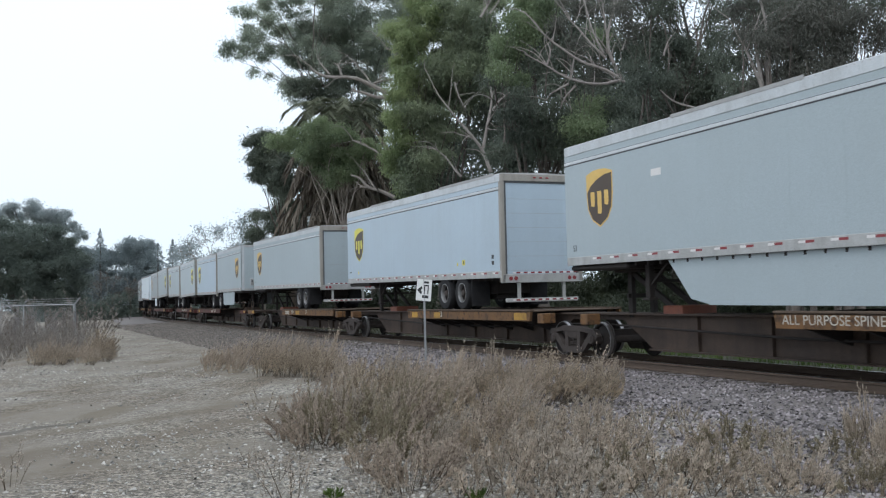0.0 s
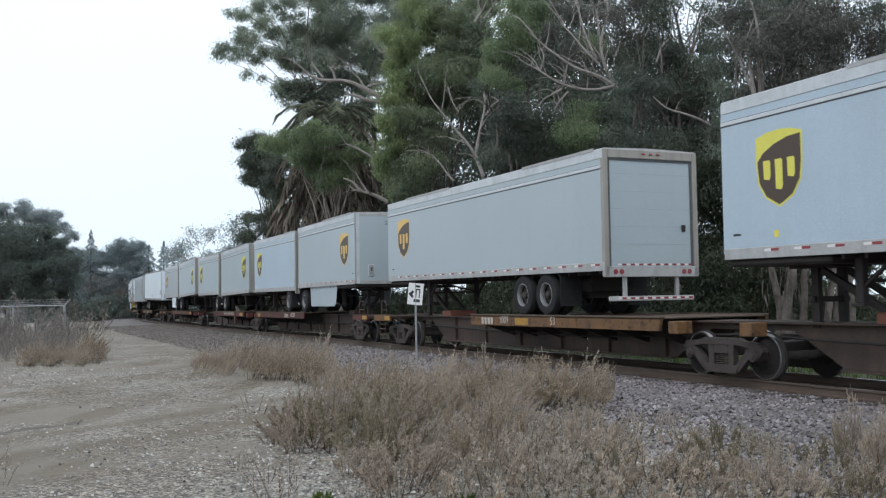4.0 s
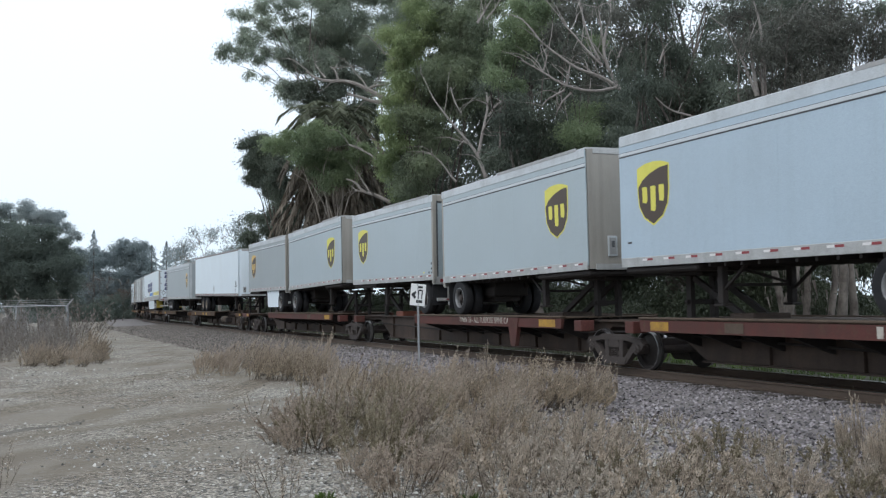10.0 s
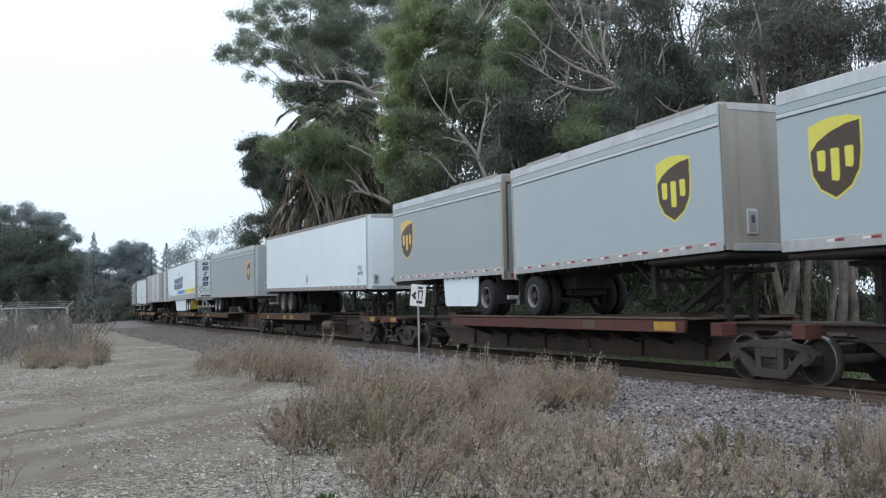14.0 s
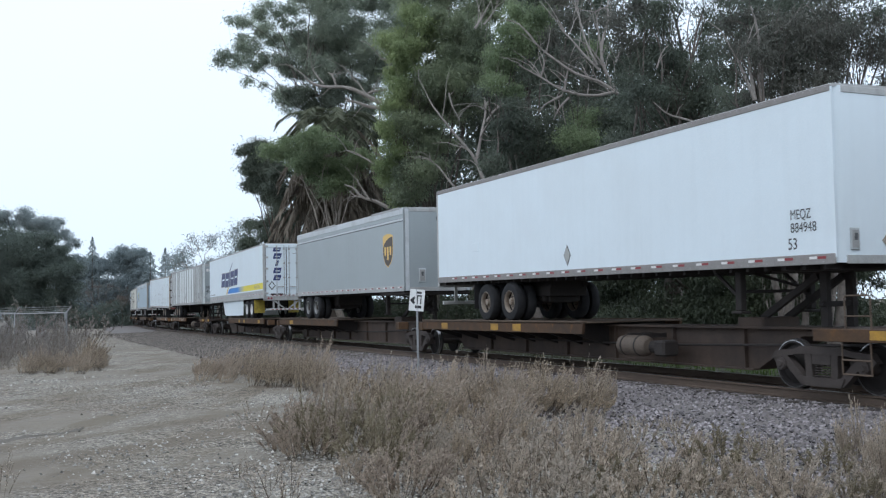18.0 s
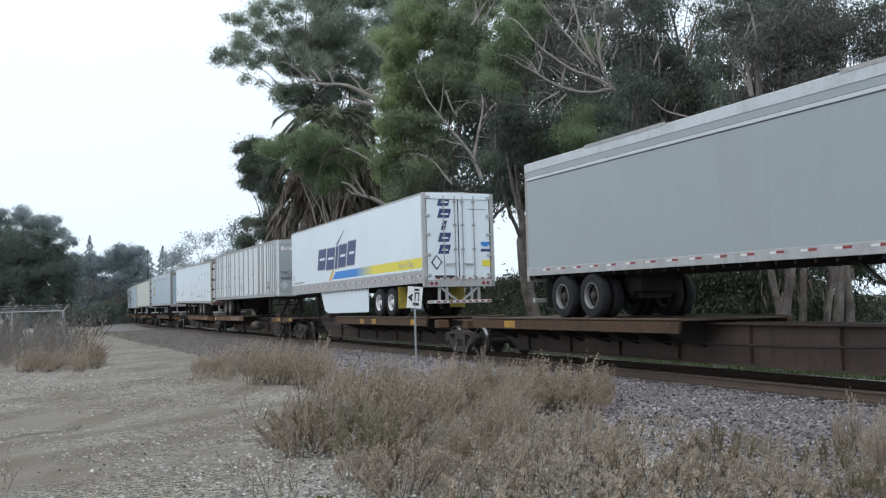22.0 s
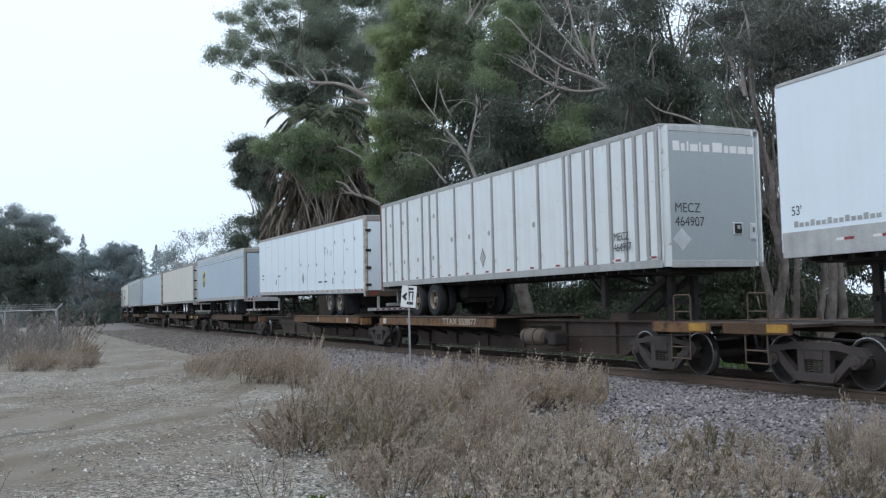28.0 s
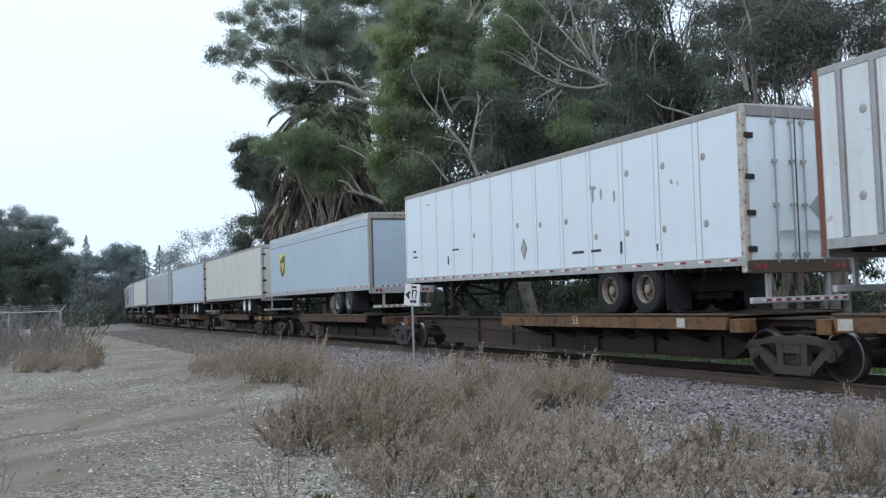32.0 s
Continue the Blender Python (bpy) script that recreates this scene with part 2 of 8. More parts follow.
M_BARKDARK = weathered("brown_grey_eucalyptus_bark", (0.19, 0.165, 0.145), (0.065, 0.052, 0.044), rough=0.9, grain=14, stain=2.4, bump=0.5, bump_scale=9, streak=0.6, stain_amount=0.95)
M_RUSTPOST = weathered("rust_red_post", (0.20, 0.075, 0.045), (0.12, 0.05, 0.035), rough=0.8, grain=30, stain=4, bump=0.2)
M_SAFETY = weathered("faded_safety_yellow", (0.42, 0.235, 0.03), (0.20, 0.11, 0.03), rough=0.65, grain=30, stain=4, stain_amount=0.8)
M_ORANGE = weathered("orange_hitch_paint", (0.20, 0.062, 0.034), (0.11, 0.045, 0.03), rough=0.65, grain=30, stain=3)
M_BOGIE = weathered("dusty_cast_steel", (0.066, 0.055, 0.050), (0.040, 0.033, 0.030), rough=0.8, grain=40, stain=4, bump=0.2, spec=0.2)
M_TREAD = weathered("polished_wheel_tread", (0.36, 0.35, 0.35), (0.2, 0.19, 0.18), rough=0.32, metal=0.9, grain=60, stain=6)
M_TANK = weathered("dusty_brown_tank", (0.125, 0.10, 0.08), (0.075, 0.06, 0.05), rough=0.7, grain=30, stain=3, spec=0.2)
M_RAIL = weathered("rusty_rail_steel", (0.085, 0.06, 0.045), (0.12, 0.085, 0.06), rough=0.75, metal=0.1, grain=50, stain=2, bump=0.15)
M_RAILTOP = weathered("polished_rail_head", (0.42, 0.42, 0.43), (0.3, 0.29, 0.28), rough=0.28, metal=0.9, grain=50, stain=3, bump=0.02)
M_TIE = weathered("creosoted_timber", (0.060, 0.050, 0.042), (0.10, 0.085, 0.07), rough=0.9, grain=20, stain=4, bump=0.4, objrand=0.3)
M_STONEDUST = weathered("dusty_ballast_stone", (0.138, 0.12, 0.104), (0.20, 0.178, 0.156), rough=0.95, grain=60, stain=0.8, bump=0.2, island=0.6)
M_STONE = weathered("crushed_ballast_stone", (0.18, 0.16, 0.163), (0.32, 0.295, 0.297), rough=0.9, grain=60, stain=0.8, bump=0.2, island=0.8)
M_PEBBLE = weathered("pale_gravel", (0.27, 0.258, 0.232), (0.42, 0.405, 0.375), rough=0.9, grain=60, stain=0.8, bump=0.2, island=0.8)
M_BARK = weathered("pale_eucalyptus_bark", (0.36, 0.32, 0.28), (0.19, 0.155, 0.13), rough=0.9, grain=14, stain=1.3, bump=0.35, bump_scale=9, streak=0.5, stain_amount=0.9)
M_LIMB = weathered("bleached_dead_wood", (0.33, 0.30, 0.275), (0.20, 0.175, 0.16), rough=0.9, grain=14, stain=1.3, bump=0.3, bump_scale=9, stain_amount=0.8)
M_DARKBARK = weathered("dark_bark", (0.10, 0.08, 0.065), (0.06, 0.05, 0.04), rough=0.95, grain=14, stain=2, bump=0.4, bump_scale=9)
M_GALV = weathered("galvanised_steel", (0.36, 0.37, 0.38), (0.26, 0.27, 0.28), rough=0.5, metal=0.5, grain=50, stain=5)
M_SIGN = weathered("white_sign_face", (0.80, 0.80, 0.79), (0.70, 0.70, 0.68), rough=0.45, grain=60, stain=5)

M_LEAF_GREY = leafy("eucalyptus_leaf_grey_green", (0.245, 0.285, 0.235), (0.50, 0.55, 0.44), through=0.5)
M_LEAF_GREEN = leafy("eucalyptus_leaf_fresh_green", (0.155, 0.19, 0.135), (0.38, 0.43, 0.27), through=0.5)
M_LEAF_FRESH = leafy("eucalyptus_leaf_mid_green", (0.13, 0.175, 0.105), (0.34, 0.41, 0.23), through=0.5)
M_LEAF_LIME = leafy("eucalyptus_leaf_yellow_green", (0.18, 0.235, 0.115), (0.46, 0.525, 0.27), through=0.5)
M_LEAF_BROWN = leafy("withered_brown_leaf", (0.085, 0.088, 0.076), (0.185, 0.185, 0.155), through=0.3)
# Haze painted into the leaf colour: paler and bluer than the near trees.
M_LEAF_HAZE = leafy("haze_tinted_leaf", (0.30, 0.345, 0.35), (0.42, 0.46, 0.45), through=0.5)
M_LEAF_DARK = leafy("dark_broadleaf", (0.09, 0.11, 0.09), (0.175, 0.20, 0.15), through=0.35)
# Darker copy of the leaf for undergrowth: the grove's shade is in the colour.
M_LEAF_SHADED = leafy("shade_darkened_shrub_leaf", (0.03, 0.04, 0.026), (0.09, 0.105, 0.062), through=0.2)
# Far foliage: the haze of distance is mixed into this leaf colour.
M_LEAF_FAR = leafy("distant_haze_tinted_leaf", (0.24, 0.285, 0.30), (0.35, 0.40, 0.395), through=0.5)
# Dark foliage greyed a little in its colour to suggest haze.
M_LEAF_MID = leafy("faint_haze_leaf", (0.10, 0.125, 0.11), (0.155, 0.185, 0.15), through=0.35)
M_FROND = leafy("green_palm_frond", (0.08, 0.092, 0.06), (0.22, 0.235, 0.155))
M_DEADFROND = leafy("dead_palm_frond", (0.10, 0.085, 0.068), (0.27, 0.23, 0.18), through=0.1)
M_DRY = leafy("beige_dry_seed_head", (0.28, 0.233, 0.185), (0.74, 0.63, 0.505), gloss=0.85, through=0.25)
M_DRYTAN = leafy("tan_dry_grass", (0.24, 0.195, 0.145), (0.65, 0.535, 0.40), gloss=0.8, through=0.2)
M_BRUSH = leafy("grey_leafless_brush", (0.19, 0.172, 0.155), (0.40, 0.365, 0.33), gloss=0.9, through=0.1)
M_DRYRED = leafy("reddish_brown_dry_leaf", (0.25, 0.203, 0.163), (0.62, 0.52, 0.42), gloss=0.85, through=0.2)
M_DRYGREY = leafy("grey_dead_seed_head", (0.26, 0.225, 0.185), (0.74, 0.645, 0.535), gloss=0.85, through=0.25)
M_DRYOLIVE = leafy("olive_dry_leaf", (0.15, 0.128, 0.085), (0.46, 0.40, 0.285), gloss=0.85, through=0.25)
M_DRYSTEM = leafy("brown_weed_stem", (0.06, 0.047, 0.035), (0.19, 0.148, 0.108), gloss=0.85, through=0.05)
# Shaded copy of the verge grass: the trees' shade is in the blade colour.
M_SHADEGRASS = leafy("shade_toned_verge_grass", (0.06, 0.062, 0.034), (0.15, 0.145, 0.085), gloss=0.8, through=0.2)
M_PALEBARK = leafy("pale_grey_twig_bark", (0.30, 0.29, 0.275), (0.44, 0.43, 0.41), gloss=0.9, through=0.0)
M_GRASS = leafy("green_grass_blade", (0.05, 0.085, 0.018), (0.15, 0.22, 0.05), gloss=0.6, through=0.25)


def earth_mat():
    """Packed gravel lot: grey crushed stone with tan wheel-worn dirt, damp darker patches and pale chips."""
    m, n, l, b = node_mat("packed_gravel_and_dirt")
    co = n.new("ShaderNodeTexCoord")
    def noise_tex(scale, detail=6, rough=0.6):
        t = n.new("ShaderNodeTexNoise")
        t.inputs["Scale"].default_value, t.inputs["Detail"].default_value, t.inputs["Roughness"].default_value = scale, detail, rough
        l.new(co.outputs["Object"], t.inputs["Vector"])
        return t.outputs[0]
    def blend(fac, a, c, lo, hi, mode="MIX"):
        r = n.new("ShaderNodeMapRange")
        r.inputs[1].default_value, r.inputs[2].default_value = lo, hi
        l.new(fac, r.inputs[0])
        x = n.new("ShaderNodeMix")
        x.data_type, x.blend_type = "RGBA", mode
        l.new(r.outputs[0], x.inputs[0])
        for k, v in ((6, a), (7, c)):
            if isinstance(v, tuple):
                x.inputs[k].default_value = (*v, 1)
            else:
                l.new(v, x.inputs[k])
        return x.outputs[2]
    c = blend(noise_tex(0.35), (0.24, 0.221, 0.186), (0.188, 0.162, 0.13), 0.42, 0.60)
    c = blend(noise_tex(1.3), c, (0.145, 0.127, 0.106), 0.56, 0.78)
    c = blend(noise_tex(9, 8), c, (0.265, 0.25, 0.22), 0.54, 0.74)
    vo = n.new("ShaderNodeTexVoronoi")
    vo.inputs["Scale"].default_value = 34
    l.new(co.outputs["Object"], vo.inputs["Vector"])
    dirt, patch = c, noise_tex(0.22, 4, 0.55)
    for vs, amount in ((21, 0.55), (48, 0.65)):
        v2 = n.new("ShaderNodeTexVoronoi")
        v2.inputs["Scale"].default_value = vs
        l.new(co.outputs["Object"], v2.inputs["Vector"])
        gm = n.new("ShaderNodeMapRange")
        gm.inputs[1].default_value, gm.inputs[2].default_value, gm.inputs[3].default_value, gm.inputs[4].default_value = 0.0, 1.0, 1 - amount, 1 + amount
        sx = n.new("ShaderNodeSeparateColor")
        l.new(v2.outputs["Color"], sx.inputs[0])
        l.new(sx.outputs[0], gm.inputs[0])
        hv = n.new("ShaderNodeHueSaturation")
        l.new(gm.outputs[0], hv.inputs["Value"])
        l.new(c, hv.inputs["Color"])
        c = hv.outputs[0]
    c = blend(vo.outputs["Distance"], (0.46, 0.45, 0.42), c, 0.06, 0.16)
    worn = blend(noise_tex(3.2, 5), dirt, (0.222, 0.197, 0.158), 0.42, 0.62)
    c = blend(patch, c, worn, 0.49, 0.60)
    c = blend(noise_tex(55, 4), c, (0.12, 0.105, 0.09), 0.60, 0.78)
    # damp brown wheel tracks running up the lot
    mp = n.new("ShaderNodeMapping")
    mp.inputs["Rotation"].default_value, mp.inputs["Scale"].default_value = (0, 0, 0.25), (0.95, 0.13, 1)
    l.new(co.outputs["Object"], mp.inputs[0])
    tk = n.new("ShaderNodeTexNoise")
    tk.inputs["Scale"].default_value, tk.inputs["Detail"].default_value, tk.inputs["Roughness"].default_value = 1.0, 7, 0.62
    l.new(mp.outputs[0], tk.inputs["Vector"])
    wet = n.new("ShaderNodeMix")
    wet.data_type, wet.blend_type = "RGBA", "MULTIPLY"
    wet.inputs[0].default_value, wet.inputs[7].default_value = 1.0, (0.80, 0.765, 0.72, 1)
    l.new(c, wet.inputs[6])
    c = blend(tk.outputs[0], c, wet.outputs[2], 0.50, 0.66)
    # two brown ruts that curve away over the lot
    for off, half, amount in ((-10.75, 0.55, 0.75), (-12.5, 0.40, 0.6)):
        dv = n.new("ShaderNodeVectorMath")
        dv.operation = "DOT_PRODUCT"
        dv.inputs[1].default_value = (0.845, -0.534, 0)
        l.new(co.outputs["Object"], dv.inputs[0])
        wob = n.new("ShaderNodeMath")
        wob.operation = "MULTIPLY_ADD"
        wob.inputs[1].default_value = 1.6
        l.new(noise_tex(0.3, 5, 0.6), wob.inputs[0])
        l.new(dv.outputs["Value"], wob.inputs[2])
        far_ = n.new("ShaderNodeMath")
        far_.operation = "SUBTRACT"
        far_.inputs[1].default_value = off + 0.8
        l.new(wob.outputs[0], far_.inputs[0])
        ab = n.new("ShaderNodeMath")
        ab.operation = "ABSOLUTE"
        l.new(far_.outputs[0], ab.inputs[0])
        mr = n.new("ShaderNodeMapRange")
        mr.inputs[1].default_value, mr.inputs[2].default_value, mr.inputs[3].default_value, mr.inputs[4].default_value = half * 0.3, half, amount, 0.0
        l.new(ab.outputs[0], mr.inputs[0])
        rut = n.new("ShaderNodeMix")
        rut.data_type = "RGBA"
        rut.inputs[7].default_value = (0.15, 0.124, 0.094, 1)
        l.new(mr.outputs[0], rut.inputs[0])
        l.new(c, rut.inputs[6])
        c = rut.outputs[2]
    l.new(c, b.inputs["Base Color"])
    b.inputs["Roughness"].default_value = 0.95
    b.inputs["Specular IOR Level"].default_value = 0.2
    bp = n.new("ShaderNodeBump")
    bp.inputs["Strength"].default_value, bp.inputs["Distance"].default_value = 0.6, 0.03
    l.new(noise_tex(40, 6, 0.7), bp.inputs["Height"])
    l.new(bp.outputs[0], b.inputs["Normal"])
    return m


M_EARTH = earth_mat()
M_SOIL = weathered("dark_damp_soil", (0.105, 0.092, 0.075), (0.17, 0.15, 0.125), rough=0.95, grain=30, stain=5, bump=0.6, bump_scale=30)
M_BALLASTBED = weathered("ballast_bed", (0.15, 0.134, 0.126), (0.215, 0.193, 0.178), rough=0.95, grain=25, stain=0.6, bump=0.9, bump_scale=22)
# Littered turf with the shade under train and trees put into its colour.
M_TURF = weathered("shade_darkened_litter_turf", (0.045, 0.048, 0.026), (0.085, 0.076, 0.05), rough=0.95, grain=20, stain=0.5, bump=0.8, bump_scale=15)


# ---- mesh helpers ----
class Geo:
    """Collects faces of one mesh."""

    def __init__(self):
        self.v, self.f = [], []

    def add(self, verts, faces):
        o = len(self.v)
        self.v.extend([tuple(p) for p in verts])
        self.f.extend([tuple(i + o for i in f) for f in faces])
        return self

    def box(self, x0, x1, y0, y1, z0, z1, bev=0.0):
        if bev <= 0:
            v = [(x, y, z) for z in (z0, z1) for y in (y0, y1) for x in (x0, x1)]
            return self.add(v, [(0, 2, 3, 1), (4, 5, 7, 6), (0, 1, 5, 4), (2, 6, 7, 3), (0, 4, 6, 2), (1, 3, 7, 5)])
        b = min(bev, 0.49 * (x1 - x0), 0.49 * (y1 - y0), 0.49 * (z1 - z0))
        rings = []
        for z, d in ((z0, b), (z0 + b, 0), (z1 - b, 0), (z1, b)):
            a, c, e, g = x0 + d, x1 - d, y0 + d, y1 - d
            k = b if d == 0 else b * 0.5
            rings.append([(a + k, e, z), (c - k, e, z), (c, e + k, z), (c, g - k, z), (c - k, g, z), (a + k, g, z), (a, g - k, z), (a, e + k, z)])
        return self.loft(rings)

    def loft(self, rings, caps=True, close=True):
        n = len(rings[0])
        v = [p for r in rings for p in r]
        f = []
        for k in range(len(rings) - 1):
            for i in range(n if close else n - 1):
                j = (i + 1) % n
                f.append((k * n + i, k * n + j, (k + 1) * n + j, (k + 1) * n + i))
        if caps:
            f.append(tuple(reversed(range(n))))
            f.append(tuple(range((len(rings) - 1) * n, len(rings) * n)))
        return self.add(v, f)

    def rod(self, p0, p1, r0, r1=None, n=8, caps=True):
        r1 = r0 if r1 is None else r1
        p0, p1 = Vector(p0), Vector(p1)
        d = (p1 - p0).normalized()
        u = d.orthogonal().normalized()
        w = d.cross(u)
        ring = lambda p, r: [p + (u * math.cos(a) + w * math.sin(a)) * r for a in [2 * math.pi * i / n for i in range(n)]]
        return self.loft([ring(p0, r0), ring(p1, r1)], caps)

    def tube(self, pts, radii, n=6):
        pts = [Vector(p) for p in pts]
        rings, u = [], None
        for i, p in enumerate(pts):
            d = (pts[min(i + 1, len(pts) - 1)] - pts[max(i - 1, 0)]).normalized()
            u = d.orthogonal().normalized() if u is None else (u - d * u.dot(d)).normalized()
            w = d.cross(u)
            rings.append([p + (u * math.cos(a) + w * math.sin(a)) * radii[i] for a in [2 * math.pi * k / n for k in range(n)]])
        return self.loft(rings)

    def bar(self, p0, p1, w, h):
        """A rectangular bar from p0 to p1."""
        p0, p1 = Vector(p0), Vector(p1)
        d = (p1 - p0).normalized()
        u = d.cross(Vector((0, 0, 1)))
        u = Vector((0, 1, 0)) if u.length < 1e-4 else u.normalized()
        t = u.cross(d)
        ring = lambda p: [p + u * a * w / 2 + t * c * h / 2 for a, c in ((-1, -1), (1, -1), (1, 1), (-1, 1))]
        return self.loft([ring(p0), ring(p1)])

    def prism(self, poly, lo, hi, axis="y"):
        """A flat outline pushed from lo to hi along an axis: outline (x, z) for y, (x, y) for z, (y, z) for x."""
        put = {"y": lambda a, c, d: (a, d, c), "z": lambda a, c, d: (a, c, d), "x": lambda a, c, d: (d, a, c)}[axis]
        return self.loft([[put(a, c, lo) for a, c in poly], [put(a, c, hi) for a, c in poly]])

    def lathe(self, prof, centre, axis="y", n=24, ring=False):
        """prof: (radius, along) turned round an axis through centre. ring: the outline closes on itself, leaving a hole."""
        cx, cy, cz = centre
        rings = []
        for r, h in (list(prof) + [prof[0]] if ring else prof):
            row = []
            for i in range(n):
                a = 2 * math.pi * i / n
                c, s = r * math.cos(a), r * math.sin(a)
                row.append({"y": (cx + c, cy + h, cz + s), "x": (cx + h, cy + c, cz + s), "z": (cx + c, cy + s, cz + h)}[axis])
            rings.append(row)
        return self.loft(rings, caps=not ring)

    def mesh(self, name, mat, smooth=False):
        me = bpy.data.meshes.new(name)
        me.from_pydata(self.v, [], self.f)
        bm = bmesh.new()
        bm.from_mesh(me)
        bmesh.ops.recalc_face_normals(bm, faces=bm.faces)
        bm.to_mesh(me)
        bm.free()
        if smooth:
            me.shade_smooth()
            me.set_sharp_from_angle(angle=radians(38))
        me.materials.append(mat)
        return me


def part(name, geo, mat, parent, label="", smooth=False):
    """Link a Geo (or a ready mesh) as one mesh object under a thing or a part."""
    me = geo.mesh(name, mat, smooth) if isinstance(geo, Geo) else geo
    ob = new(name, me)
    ob.parent = parent
    return tagged(ob, label) if label else ob


def thing(name, label, category, group="", kind="", at=None):
    ob = new(name)
    ob.empty_display_size = 0.2
    if at is not None:
        ob.matrix_basis = at
    return tagged(ob, label, category, group, kind)


def solid(name, geo, mat, label, category, group="", kind="", smooth=False):
    ob = new(name, geo.mesh(name, mat, smooth) if isinstance(geo, Geo) else geo)
    return tagged(ob, label, category, group, kind)


def cloud_mesh(name, verts, faces, mat):
    """A mesh from numpy arrays of vertices and equal-sized faces."""
    verts, faces = np.asarray(verts, np.float32), np.asarray(faces, np.int32)
    me = bpy.data.meshes.new(name)
    k = faces.shape[1]
    me.vertices.add(len(verts))
    me.vertices.foreach_set("co", verts.ravel())
    me.loops.add(faces.size)
    me.loops.foreach_set("vertex_index", faces.ravel())
    me.polygons.add(len(faces))
    me.polygons.foreach_set("loop_start", np.arange(0, faces.size, k, dtype=np.int32))
    me.update(calc_edges=True)
    me.materials.append(mat)
    return me


def words(name, text, height, mat, parent, m, stretch=1.0, label=""):
    """Raised lettering in the built-in font; m puts it (x along the text, z out of the face)."""
    cu = bpy.data.curves.new("lettering", "FONT")
    cu.body, cu.size, cu.extrude, cu.align_x, cu.align_y = text, height * 1.38, 0.001, "LEFT", "BOTTOM_BASELINE"
    tmp = bpy.data.objects.new("lettering", cu)
    scene.collection.objects.link(tmp)
    bpy.context.view_layer.update()
    me = bpy.data.meshes.new_from_object(tmp.evaluated_get(bpy.context.evaluated_depsgraph_get()))
    bpy.data.objects.remove(tmp)
    me.transform(m @ Matrix.Diagonal((stretch, 1, 1, 1)))
    me.materials.clear()
    me.materials.append(mat)
    me.name = name
    return part(name, me, mat, parent, label)


# ---- the line of the track: stations in metres, growing away from the camera ----
STN = np.linspace(-260, 460, 1441)
BEND = np.interp(STN, (-30, 10, 40, 70, 100, 130, 160), (0.00201, 0.00107, -0.00028, -0.00035, -0.00121, -0.00144, -0.00155))
BEND = np.where(STN < -30, BEND * np.clip(1 + (STN + 30) / 40, 0, 1), BEND)
BEND = np.where(STN > 160, BEND * np.clip(1 - (STN - 260) / 40, 0, 1), BEND)


def line_of_track():
    ds = STN[1] - STN[0]
    grow = lambda q: np.concatenate([[0], np.cumsum((q[1:] + q[:-1]) / 2 * ds)])
    i0 = int(np.searchsorted(STN, 0.0))
    th = grow(BEND)
    th = th - th[i0] + 1.96673
    x, y = grow(np.cos(th)), grow(np.sin(th))
    return x - x[i0] + 7.9665, y - y[i0] + 14.0874, th


TRX, TRY, TRH = line_of_track()
GRADE = 0.0018


def on_track(s, lat=0.0, z=0.0):
    """A point by station, sideways offset (positive towards the camera) and height over the rail."""
    x, y, h = np.interp(s, STN, TRX), np.interp(s, STN, TRY), np.interp(s, STN, TRH)
    return Vector((x - lat * math.sin(h), y + lat * math.cos(h), z + GRADE * min(max(s, -60), 200)))


def rolled(t):
    """How far the train has come at t seconds (0 at 16 s)."""
    u = (t - 16) / 16
    return 16 * (5.7624 * u - 0.22677 * u * u - 0.13467 * u ** 3)


def chord(s0, s1):
    """Pose at station s0, x axis towards s1 along the line, y towards the camera's side, z up."""
    a, b = on_track(s0), on_track(s1)
    x = (b - a).normalized()
    y = Vector((0, 0, 1)).cross(x).normalized()
    z = x.cross(y)
    m = Matrix((x, y, z)).transposed().to_4x4()
    m.translation = a
    return m


# ---- ground ----
LOT = -0.32


def ground_z(x, y):
    """Height of the lot: nearly flat, shallow ruts and hollows, a little lower past the line."""
    return LOT + 0.035 * noise.noise(Vector((x * 0.35, y * 0.35, 0))) + 0.012 * noise.noise(Vector((x * 1.9, y * 1.9, 3)))


def spread(lo, hi, fine_lo, fine_hi, step):
    """Grid lines: evenly fine inside, growing coarser towards both ends."""
    q = list(np.arange(fine_lo, fine_hi + step / 2, step))
    d, a = step, fine_lo
    while a > lo:
        d *= 1.35
        a -= d
        q.insert(0, a)
    d, a = step, fine_hi
    while a < hi:
        d *= 1.35
        a += d
        q.append(a)
    return q


def build_ground():
    xs, ys = spread(-2500, 2500, -16, 9, 0.25), spread(-1500, 3500, 6, 40, 0.25)
    v = [(x, y, ground_z(x, y) if -60 < x < 60 and -40 < y < 160 else LOT) for y in ys for x in xs]
    n = len(xs)
    j, i = np.meshgrid(np.arange(len(ys) - 1), np.arange(n - 1), indexing="ij")
    a = (j * n + i).ravel()
    me = cloud_mesh("ground", v, np.stack([a, a + 1, a + n + 1, a + n], 1), M_EARTH)
    me.shade_smooth()
    return tagged(new("ground", me), "packed grey gravel lot with tan dirt patches beside the railway", "ground", kind="structure")


def sweep(name, profile, stations, mat, smooth=False):
    """A cross-section (lateral, height) carried along the track."""
    g = Geo()
    rings = [[on_track(s, a, c) for a, c in profile] for s in stations]
    n = len(profile)
    v = [p for r in rings for p in r]
    f = [(k * n + i, k * n + i + 1, (k + 1) * n + i + 1, (k + 1) * n + i) for k in range(len(rings) - 1) for i in range(n - 1)]
    g.add(v, f)
    return g.mesh(name, mat, smooth)


